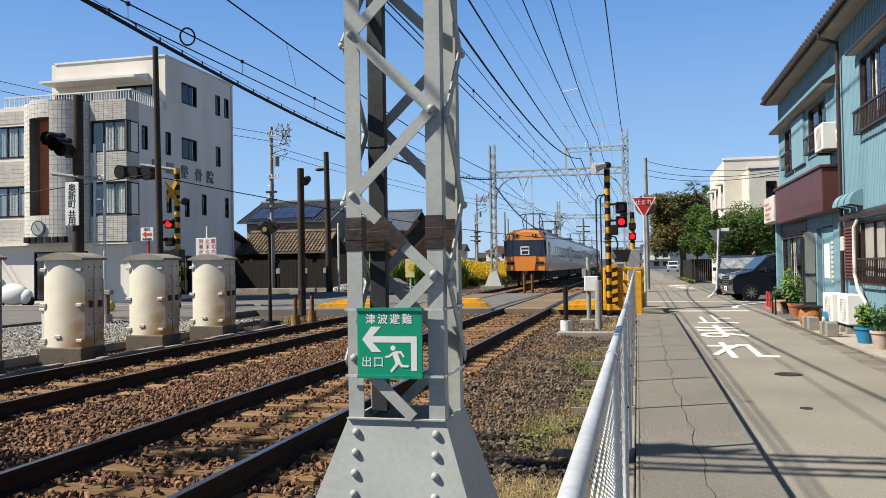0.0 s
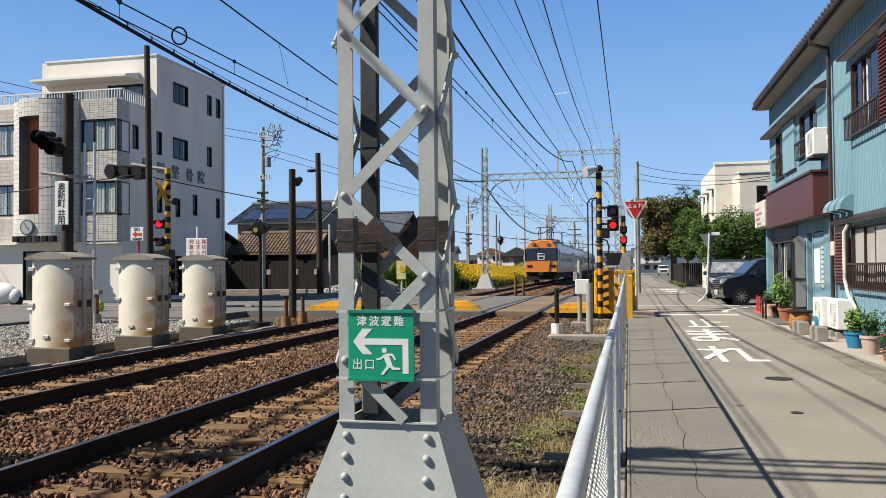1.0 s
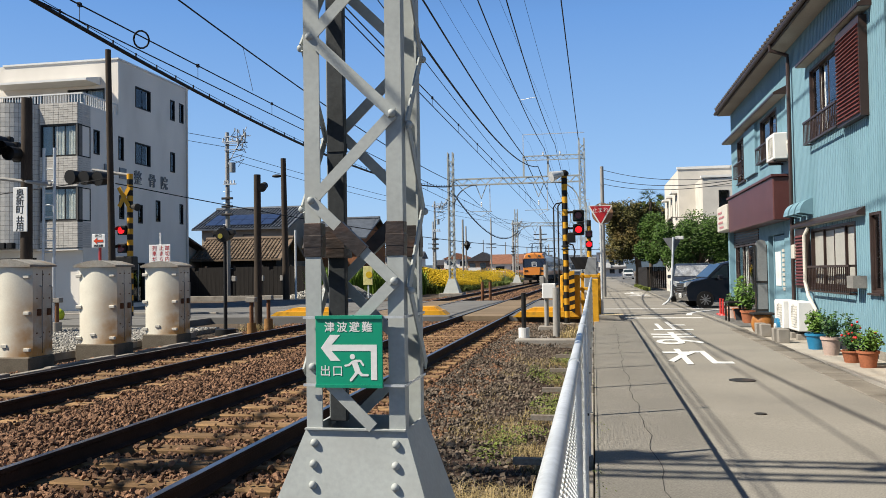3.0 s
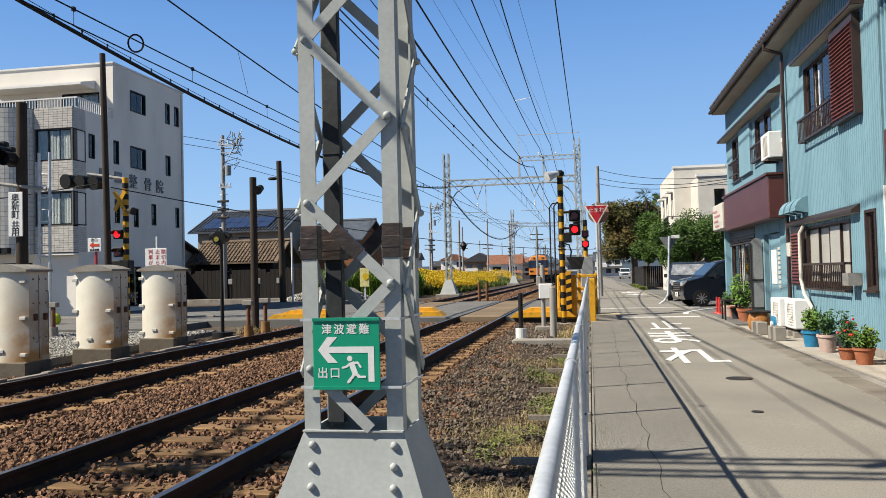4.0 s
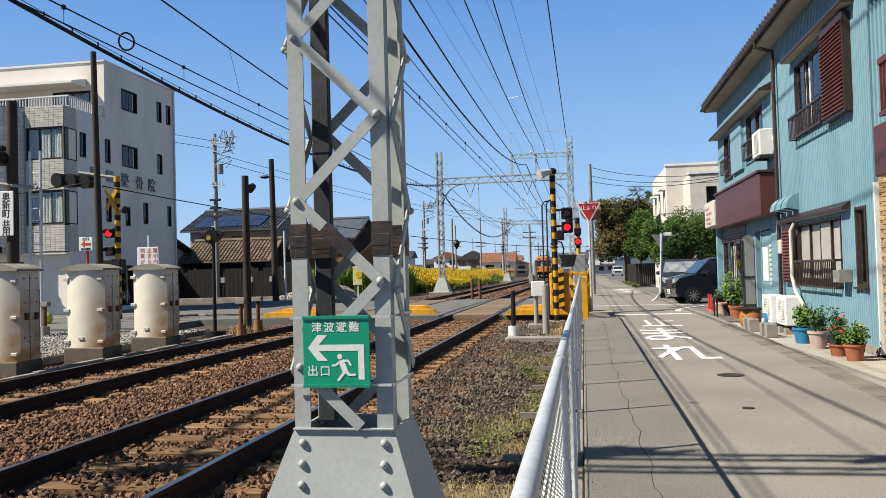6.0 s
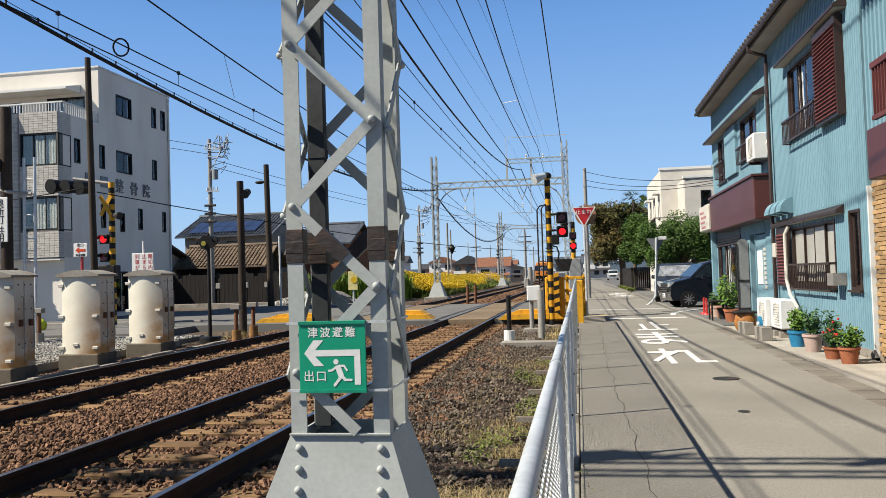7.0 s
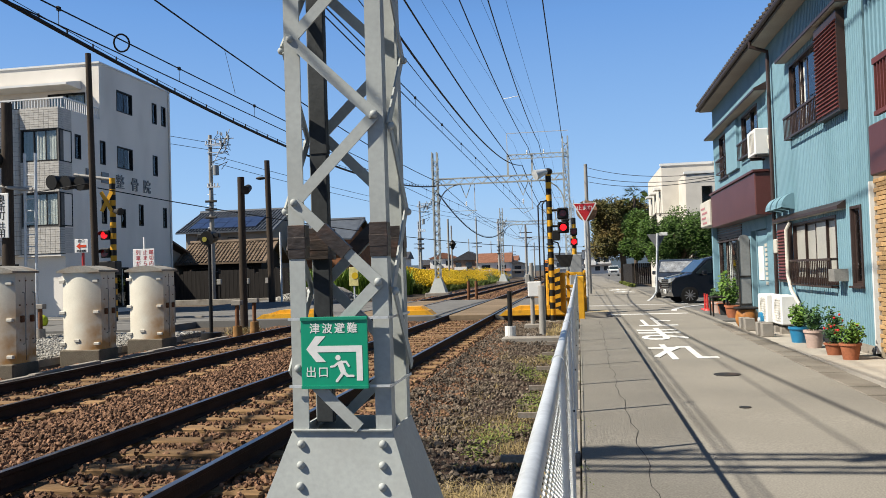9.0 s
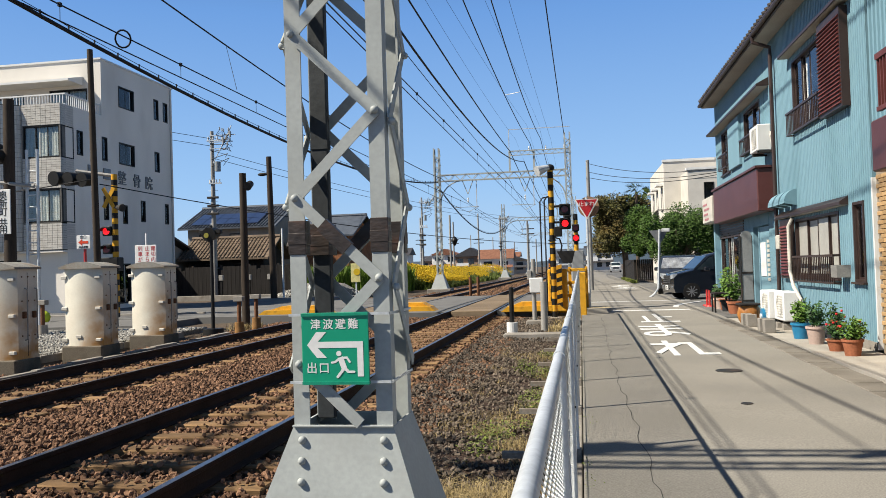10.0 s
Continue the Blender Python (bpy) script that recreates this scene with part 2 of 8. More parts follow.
steel_grey = mat("steel_grey", (0.44, 0.465, 0.45), 0.55, 0.0, scale=3, fine=45, amount=0.12, bump=0.12, bdist=0.004, stain=(0.38, 0.39, 0.37), stain_amt=0.4, stain_scale=5)
galv = mat("galvanised", (0.68, 0.71, 0.73), 0.42, 0.25, scale=6, fine=60, amount=0.18, bump=0.1)
blue_wall = mat("blue_wall", (0.205, 0.355, 0.43), 0.55, scale=1.2, fine=30, amount=0.10, bump=0.05, stretch=(1, 1, 0.3), stain=(0.15, 0.28, 0.33), stain_amt=0.5, stain_scale=0.8)
cream_wall = mat("cream_wall", (0.92, 0.86, 0.77), 0.85, scale=0.6, fine=50, amount=0.10, bump=0.15, stain=(0.55, 0.51, 0.44), stain_amt=0.3, stain_scale=0.5, stretch=(1, 1, 0.4))

# ---- ground ----
def ground():
    g = Geo()
    xs = [-1500, -300, -120, -60, -30, -16, -8.6, -7.1, -6.0, 2.2, 3.2, 3.42, 3.425, 6.8, 7.9, 16, 40, 120, 300, 1500]
    ys = [-400, -60, -14, 0, 6, 10, 14, 18, 22, 30, 45, 70, 120, 250, 600, 1600]
    def z(x, y):
        if x < -7:
            return -0.12
        if x < 2.3:
            return -0.42
        if x < 3.422:
            return -0.30
        return road_z(y) - 0.02
    vs = [(x, y, z(x, y) - 0.10) for y in ys for x in xs]
    n = len(xs)
    fs = [(j * n + i, j * n + i + 1, (j + 1) * n + i + 1, (j + 1) * n + i) for j in range(len(ys) - 1) for i in range(n - 1)]
    g.add(vs, fs)
    single("ground", g, soil, "brown bare earth with dry weeds along the railway", "ground", kind="structure")


def lane():
    g = Geo()
    ys = [-14, 0, 6, 10, 14, 18, 22, 26, 30, 40, 60, 90, 140, 200]
    for a, b in zip(ys, ys[1:]):
        for x0, x1, d0, d1 in ((3.46, 4.3, 0.0, 0.0), (4.3, 6.85, 0.0, 0.01)):
            g.add([(x0, a, road_z(a) + d0), (x1, a, road_z(a) + d1), (x1, b, road_z(b) + d1), (x0, b, road_z(b) + d0),
                   (x0, a, -0.6), (x1, a, -0.6), (x1, b, -0.6), (x0, b, -0.6)], [(0, 1, 2, 3), (0, 4, 5, 1), (2, 6, 7, 3), (0, 3, 7, 4), (1, 5, 6, 2)])
    return single("road", g, asphalt, "sunlit grey asphalt lane beside the railway fence", "road", kind="structure")


def side_street():
    g = Geo()
    for x0, x1 in ((-60, -5.4), (3.1, 3.46), (6.85, 60)):
        g.box(x0, 25.5, -0.4, x1, 40.0, -0.006)
    g.box(-40, -14, -0.4, -13.0, 25.5, -0.02).box(-13.0, 22, -0.4, -9.2, 25.5, -0.02)
    g.box(-16, 40.0, -0.4, -9.4, 60, -0.016)
    g.box(6.85, 20.5, -0.4, 7.9, 25.5, -0.008)
    return single("road_crossing_street", g, asphalt_old, "worn grey asphalt street meeting the railway crossing", "road", kind="structure")


ground()
lane()
side_street()


# ---- tracks ----
RAIL = [(-0.07, -0.153), (0.07, -0.153), (0.07, -0.142), (0.012, -0.125), (0.009, -0.045), (0.033, -0.03), (0.033, -0.006), (0.027, 0),
        (-0.027, 0), (-0.033, -0.006), (-0.033, -0.03), (-0.009, -0.045), (-0.012, -0.125), (-0.07, -0.142)]
SL0, SLD = 5.42 - 0.58 * 18, 0.58


def track(cx, name):
    th = thing(name, (cx, 0, 0), "rusty standard-gauge railway track on wooden sleepers in brown ballast", "railway track", "railway tracks", "structure")
    for s in (-0.75, 0.75):
        side = Geo()
        side.prism([(s + x, z - 0.001) for x, z in RAIL], -14, 260)
        rail = part("rail", side, rail_side, th, "rust-brown steel rail")
        top = Geo().box(s - 0.026, -14, -0.004, s + 0.026, 260, 0.0015)
        part("running_surface", top, rail_top, rail, "polished rail head")
    base = Geo().box(-1.2, -0.11, -0.30, 1.2, 0.11, -0.160, 0.012).mesh("sleeper", sleeper_wood)
    for i in range(0, 110):
        y = SL0 + i * SLD
        if 25.5 < y < 40.1 or y > 70:
            continue
        ob = new("sleeper", base)
        ob.parent = th
        ob.matrix_basis = pose(random.uniform(-0.04, 0.04), y + random.uniform(-0.03, 0.03), random.uniform(-0.012, 0.008), 0, 0, random.uniform(-1.2, 1.2))
    far = Geo()
    for i in range(40, 460):
        y = SL0 + i * SLD
        if y > 70 and y < 255:
            far.box(-1.2, y - 0.11, -0.3, 1.2, y + 0.11, -0.162)
    tagged(part("far_sleepers", far, sleeper_wood, th), kind="stuff")
    return th


track_near = track(0, "railway_track")
track_far = track(-3.8, "railway_track")


def ballast():
    g = Geo()
    prof = [(-7.0, -0.42), (-6.0, -0.24), (-5.2, -0.205), (-1.9, -0.215), (1.5, -0.205), (2.1, -0.24), (3.43, -0.33), (3.43, -0.8), (-7.0, -0.8)]
    g.prism(prof, -14, 25.62)
    prof2 = [(-6.8, -0.5), (-5.2, -0.205), (1.5, -0.205), (2.6, -0.3), (3.1, -0.5), (3.1, -0.8), (-6.8, -0.8)]
    g.prism(prof2, 39.8, 260)
    single("ballast_bed", g, ballast_bed, "brown crushed-stone railway ballast bed", "ballast", kind="structure")


def stones(name, region, count, size, material, label, seed):
    """Loose angular stones scattered on a bed."""
    rnd = random.Random(seed)
    shapes = []
    for k in range(14):
        bm = bmesh.new()
        bmesh.ops.create_icosphere(bm, subdivisions=1, radius=1)
        pts = [Vector((v.co.x * rnd.uniform(0.55, 1.15), v.co.y * rnd.uniform(0.55, 1.15), v.co.z * rnd.uniform(0.4, 0.9))) for v in bm.verts]
        keep = rnd.sample(range(12), 9)
        bm.free()
        bm = bmesh.new()
        for i in keep:
            bm.verts.new(pts[i])
        bmesh.ops.convex_hull(bm, input=bm.verts)
        bm.verts.index_update()
        used = [v for v in bm.verts if v.link_faces]
        ix = {v: i for i, v in enumerate(used)}
        shapes.append((np.array([v.co[:] for v in used]), [tuple(ix[v] for v in f.verts) for f in bm.faces]))
        bm.free()
    V, F, o = [], [], 0
    for _ in range(count):
        p = region(rnd)
        if p is None:
            continue
        vs, fs = rnd.choice(shapes)
        r = np.array(Euler([rnd.uniform(0, 6.3) for _ in range(3)]).to_matrix())
        s = size * rnd.uniform(0.55, 1.5)
        V.append((vs * s) @ r.T + np.array(p))
        F += [tuple(i + o for i in f) for f in fs]
        o += len(vs)
    g = Geo()
    g.v, g.f = np.concatenate(V).tolist(), F
    single(name, g, material, label, "ballast stones", kind="stuff", fix=False)


ballast()
tape = mat("weathered_tape", (0.045, 0.03, 0.022), 0.45, scale=8, fine=30, amount=0.45, bump=0.5, bdist=0.006, stain=(0.13, 0.055, 0.028), stain_amt=0.4, stain_scale=9, stretch=(1, 1, 1.6))
sign_green = mat("sign_green", (0.004, 0.31, 0.175), 0.35, scale=2, fine=30, amount=0.06, bump=0.03)
white_paint = mat("white_paint", (0.80, 0.80, 0.78), 0.5, scale=3, fine=50, amount=0.08, bump=0.05)
dark_steel = mat("dark_steel", (0.06, 0.058, 0.055), 0.6, 0.3, scale=4, fine=50, amount=0.4, bump=0.2, stain=(0.12, 0.07, 0.045), stain_amt=0.5, stain_scale=4)
wire_grey = mat("fence_wire", (0.74, 0.77, 0.78), 0.4, 0.2, scale=6, fine=40, amount=0.15, bump=0)
cable_black = mat("cable_black", (0.018, 0.018, 0.02), 0.6, scale=3, fine=20, amount=0.3, bump=0)


def lattice_mast(th, x0, x1, y0, y1, zb, zt, near):
    """Four angle legs with zigzag flat-bar lacing on each face."""
    w, t = (0.066, 0.009) if near else (0.08, 0.02)
    for i, (x, sx) in enumerate(((x0, 1), (x1, -1))):
        for j, (y, sy) in enumerate(((y0, 1), (y1, -1))):
            g = Geo()
            g.box(x, y, zb, x + sx * w, y + sy * t, zt)
            g.box(x, y + sy * t, zb, x + sx * t, y + sy * w, zt)
            part("leg", g, steel_grey, th)
    pitch = 0.67
    n = int((zt - zb) / pitch)
    for f in range(4):
        for k in range(-1, n + 1):
            za, zm, zc = 1.66 + 0.67 * (k - 1), 1.33 + 0.67 * k, 1.66 + 0.67 * k
            if f in (1, 3):
                za, zm, zc = za + 0.30, zm + 0.30, zc + 0.30
            foot = near and za < zb < zc - 0.1
            if (za < zb + 0.05 and not foot) or zc > zt:
                continue
            o = -0.012 if near else -0.02
            e = 0.034
            if f == 0:
                a, b, c, nr = (x0 + e, y0 + o, za), (x1 - e, y0 + o, zm), (x0 + e, y0 + o, zc), (0, -1, 0)
            elif f == 1:
                a, b, c, nr = (x1 - o, y0 + e, za), (x1 - o, y1 - e, zm), (x1 - o, y0 + e, zc), (1, 0, 0)
            elif f == 2:
                a, b, c, nr = (x1 - e, y1 - o, za), (x0 + e, y1 - o, zm), (x1 - e, y1 - o, zc), (0, 1, 0)
            else:
                a, b, c, nr = (x0 + o, y1 - e, za), (x0 + o, y0 + e, zm), (x0 + o, y1 - e, zc), (-1, 0, 0)
            if not near:
                part("lacing_bar", Geo().bar(a, b, 0.05, 0.012, nr).bar(b, c, 0.05, 0.012, nr), steel_grey, th)
                continue
            nv = Vector(nr) * 0.008
            if not foot:
                part("lacing_bar", Geo().bar(a, b, 0.046, 0.007, nr), steel_grey, th)
            elif zm < zb:
                b = Vector(c).lerp(Vector(b), (zc - zb - 0.05) / (zc - zm))
            part("lacing_bar", Geo().bar(Vector(b) + nv, Vector(c) + nv, 0.046, 0.007, nr), steel_grey, th)
            for p in ((c,) if foot else (b, c)):
                q = Vector(p) + nv * 1.4
                part("rivet", Geo().dome(q, 0.016, n=12, m=8), steel_grey, th, smooth=True)


def truss_beam(th, xa, xb, y, z, h, near=False):
    """A lattice beam across the tracks, with knee braces."""
    for dy in (-0.2, 0.2):
        for dz in (0, h):
            part("beam_chord", Geo().box(xa, y + dy - 0.03, z + dz - 0.03, xb, y + dy + 0.03, z + dz + 0.03), steel_grey, th)
    g = Geo()
    n = max(2, int(round((xb - xa) / 0.8)))
    d = (xb - xa) / n
    for i in range(n):
        for dy in (-0.2, 0.2):
            g.bar((xa + i * d, y + dy, z), (xa + (i + 0.5) * d, y + dy, z + h), 0.035, 0.012, (0, 1, 0))
            g.bar((xa + (i + 0.5) * d, y + dy, z + h), (xa + (i + 1) * d, y + dy, z), 0.035, 0.012, (0, 1, 0))
    part("beam_lacing", g, steel_grey, th)


def bracket(th, g, x, y, z, s):
    pts = [(x + s * 1.5 * (1 - math.cos(a)), y, z - 1.5 + 1.5 * math.sin(a)) for a in [math.pi / 2 * k / 6 for k in range(7)]]
    g.tube(pts, 0.045, 6)


def gantry(y, xl, xr, name_label, near=False, beam_z=7.24, top=9.46):
    """A catenary gantry: two lattice masts and a beam, with the feeder frame on top."""
    th = thing("catenary_gantry", (0, 0, 0), name_label, "railway gantry", "catenary gantries")
    if near:
        lattice_mast(th, 2.325, 2.735, 2.95, 3.31, 0.70, top, True)
    else:
        lattice_mast(th, xr - 0.2, xr + 0.2, y - 0.25, y + 0.25, 0.2, top + 0.6, False)
    lattice_mast(th, xl - 0.2, xl + 0.2, y - 0.25, y + 0.25, 0.2, top, False)
    truss_beam(th, xl, xr, y, beam_z, 0.40)
    g = Geo()
    bracket(th, g, xl + 0.2, y, beam_z, 1)
    bracket(th, g, xr - 0.2, y, beam_z, -1)
    part("knee_brace", g, steel_grey, th)
    for x in ((xl,) if near else (xl, xr)):
        g = Geo()
        lo = [(x - 0.55, y - 0.55), (x + 0.55, y - 0.55), (x + 0.55, y + 0.55), (x - 0.55, y + 0.55)]
        hi = [(x - 0.22, y - 0.27), (x + 0.22, y - 0.27), (x + 0.22, y + 0.27), (x - 0.22, y + 0.27)]
        g.add([(*p, 0.05) for p in lo] + [(*p, 1.0) for p in hi], [(3, 2, 1, 0), (4, 5, 6, 7)] + [(i, (i + 1) % 4, 4 + (i + 1) % 4, 4 + i) for i in range(4)])
        part("base_plate", g, steel_grey, th, "flared grey steel base")
        part("footing", Geo().box(x - 0.8, y - 0.8, -0.6, x + 0.8, y + 0.8, 0.05, 0.04), concrete, th, "concrete footing")
    # feeder frame on the right half, above the beam
    fx0, fx1, fz = xr - 3.8, xr + 0.2, beam_z + 1.72
    g = Geo()
    for x in (fx0, xr - 2.2):
        g.box(x - 0.06, y - 0.06, beam_z + 0.40, x + 0.06, y + 0.06, fz + 0.1)
    part("frame_post", g, steel_grey, th)
    g = Geo()
    g.box(fx0, y - 0.16, fz, fx1, y - 0.10, fz + 0.07).box(fx0, y - 0.16, fz - 0.27, fx1, y - 0.10, fz - 0.22)
    for k in range(10):
        x = fx0 + (fx1 - fx0) * k / 10
        g.bar((x, y - 0.13, fz - 0.25), (x + 0.22, y - 0.13, fz), 0.03, 0.012, (0, 1, 0)).bar((x + 0.22, y - 0.13, fz), (x + 0.45, y - 0.13, fz - 0.25), 0.03, 0.012, (0, 1, 0))
    part("feeder_beam", g, steel_grey, th)
    g = Geo().box(fx0 - 0.03, y - 0.1, fz, fx0 + 0.02, y - 0.05, fz + 1.5).box(fx0, y - 0.1, fz + 1.46, fx1, y - 0.05, fz + 1.5)
    part("top_frame", g, galv, th, "thin upper wire frame")
    for x in (fx0 + 1.3, fx0 + 2.4, fx0 + 3.6):
        part("insulator", Geo().lathe((x, y - 0.13, fz + 0.07), [(0.0, 0), (0.05, 0.0), (0.03, 0.06), (0.07, 0.1), (0.03, 0.14), (0.06, 0.2), (0.0, 0.24)], 10), white_paint, th, "white porcelain insulator", smooth=True)
    return th


mast = gantry(3.22, -6.2, 2.53, "grey riveted lattice steel catenary mast beside the railway fence", near=True)
for p0, p1 in (((2.325, 2.95), (2.391, 3.0)), ((2.669, 2.95), (2.735, 3.0)), ((2.32, 3.20), (2.41, 3.31)), ((2.669, 3.26), (2.735, 3.31))):
    g = Geo()
    for k, (za, zb) in enumerate(((1.432, 1.478), (1.472, 1.520), (1.515, 1.570))):
        o = 0.004 + 0.0016 * (k % 2)
        g.box(p0[0] - o, p0[1] - o, za, p1[0] + o, p1[1] + o, zb, 0.002)
    part("tape_wrap", g, tape, mast, "black-brown weathered tape wrapped round a leg")
for a, b, nr in (((2.47, 2.934, 1.55), (2.575, 2.934, 1.448), (0, -1, 0)), ((2.46, 3.328, 1.44), (2.60, 3.328, 1.58), (0, 1, 0)), ((2.315, 3.1, 1.56), (2.315, 3.0, 1.45), (-1, 0, 0))):
    part("tape_wrap", Geo().bar(a, b, 0.058, 0.03, nr), tape, mast, "black-brown weathered tape wrapped round a bar")


def mast_base():
    top = [(2.322, 2.945), (2.738, 2.945), (2.738, 3.315), (2.322, 3.315)]
    lean = (0.40, 0.16, 0.32, 0.18)  # spread per metre of drop: left, front, right, back
    def ring(z, off):
        d = 0.735 - z
        return [(2.322 - lean[0] * d - off, 2.945 - lean[1] * d - off), (2.738 + lean[2] * d + off, 2.945 - lean[1] * d - off),
                (2.738 + lean[2] * d + off, 3.315 + lean[3] * d + off), (2.322 - lean[0] * d - off, 3.315 + lean[3] * d + off)]
    a, b, c, d = ring(0.735, 0), ring(-0.25, 0), ring(0.735, -0.01), ring(-0.25, -0.01)
    for i in range(4):
        j = (i + 1) % 4
        vs = [(*a[i], 0.735), (*a[j], 0.735), (*b[j], -0.25), (*b[i], -0.25), (*c[i], 0.735), (*c[j], 0.735), (*d[j], -0.25), (*d[i], -0.25)]
        part("base_plate", Geo().add(vs, [(0, 1, 2, 3), (7, 6, 5, 4), (0, 4, 5, 1), (1, 5, 6, 2), (2, 6, 7, 3), (3, 7, 4, 0)]), steel_grey, mast, "flared grey steel gusset plate")
    for k in range(9):
        z = 0.685 - 0.081 * k
        d0 = 0.735 - z
        for x in (2.362, 2.700):
            part("bolt", Geo().dome((x, 2.945 - 0.16 * d0 - 0.004, z), 0.0165, n=12, m=8), steel_grey, mast, smooth=True)
    part("edge_angle", Geo().bar((2.322, 2.94, 0.74), (2.738, 2.94, 0.74), 0.02, 0.006, (0, 0, 1)), steel_grey, mast)
    part("footing", Geo().box(1.7, 2.5, -0.7, 3.3, 4.1, -0.25, 0.03), concrete, mast, "concrete footing")


mast_base()
# Unseen insulators and frame, added so that a blotchy shadow falls on the lane.
for dx in (-4.35, -3.95, -3.55):
    part("insulator", Geo().lathe((dx, 3.22, 7.66), [(0.0, 0), (0.09, 0.0), (0.06, 0.12), (0.14, 0.18), (0.06, 0.3), (0.14, 0.38), (0.06, 0.5), (0.14, 0.58), (0.05, 0.72), (0.0, 0.8)], 10), white_paint, mast, "white porcelain insulator", smooth=True)
part("switch_frame", Geo().box(-4.5, 3.1, 8.4, -3.4, 3.34, 8.52, 0.01).box(-4.35, 3.0, 8.52, -4.27, 3.06, 9.1).box(-3.98, 3.1, 8.52, -3.86, 3.3, 8.78, 0.02).box(-3.6, 3.0, 8.52, -3.5, 3.08, 9.0), galv, mast, "unseen grey frame added on the beam for its shadow")
# Dark strip added before the rear-left leg; its colour paints in the leg's shade.
part("cable_duct", Geo().box(2.336, 3.215, 0.72, 2.412, 3.258, 9.4, 0.004).box(2.336, 3.211, 1.9, 2.414, 3.26, 1.94).box(2.336, 3.211, 0.9, 2.414, 3.26, 0.94), mat("leg_shade_dark", (0.05, 0.055, 0.058), 0.6, scale=3, fine=40, amount=0.3, bump=0.15), mast, "dark strip added to shade the rear leg")


def exit_sign():
    th = thing("evacuation_sign", (2.517, 2.915, 1.052), "green and white tsunami evacuation exit sign strapped to the mast", "sign")
    w, h = 0.138, 0.1435
    part("panel", Geo().box(-w, -0.004, -h, w, 0.004, h, 0.002), sign_green, th, "green sign panel")
    for s in (-1, 1):
        g = Geo().box(-w, -0.010, s * (h - 0.007) - 0.006, w, 0.016, s * (h - 0.007) + 0.006)
        part("panel_rail", g, mat("rail_green", (0.01, 0.30, 0.18), 0.35, bump=0.02), th, "folded green edge rail")
    for s in (-1, 1):
        z = s * (h - 0.008)
        part("strap", Geo().box(-0.196, 0.010, z - 0.005, 0.226, 0.016, z + 0.005).box(0.222, 0.010, z - 0.005, 0.227, 0.40, z + 0.005), galv, th, "steel strap")
    for k, ch in enumerate("津波避難"):
        words("lettering", ch, 0.044, white_paint, th, at(-0.079 + 0.0517 * k, -0.0048, 0.095), 0.0006, weight=0.012)
    for k, ch in enumerate("出口"):
        words("lettering", ch, 0.047, white_paint, th, at(-0.098 + 0.051 * k, -0.0048, -0.079), 0.0006, weight=0.006)
    y0, y1 = -0.0052, -0.0042
    arrow = Geo().prism([(0.115, 0.028), (0.115, -0.111), (0.0905, -0.111), (0.0905, 0.003), (-0.071, 0.003), (-0.035, -0.036), (-0.0755, -0.036),
                         (-0.116, 0.015), (-0.077, 0.067), (-0.035, 0.067), (-0.071, 0.028)], y0, y1)
    part("arrow", arrow, white_paint, th, "white bent arrow")
    fig = Geo()
    limbs = (((0.020, -0.034), (0.036, -0.078), 0.023), ((0.018, -0.038), (-0.001, -0.053), 0.009), ((0.000, -0.053), (-0.015, -0.055), 0.008),
             ((0.026, -0.037), (0.048, -0.036), 0.009), ((0.047, -0.035), (0.059, -0.053), 0.008), ((0.036, -0.074), (0.025, -0.092), 0.012),
             ((0.027, -0.089), (0.008, -0.112), 0.011), ((0.036, -0.074), (0.052, -0.091), 0.012), ((0.050, -0.092), (0.077, -0.092), 0.009))
    for i, (a, b, w2) in enumerate(limbs):
        yy = -0.0047 - 0.00012 * i
        fig.bar((a[0], yy, a[1]), (b[0], yy, b[1]), w2, 0.001, (0, 1, 0))
        fig.cyl((b[0], yy - 0.00055, b[1]), (b[0], yy + 0.0004, b[1]), w2 * 0.48, n=10)
    fig.cyl((0.0147, y0, -0.0195), (0.0147, y1, -0.0195), 0.0108, n=16)
    part("pictogram", fig, white_paint, th, "plain white exit symbol")


exit_sign()


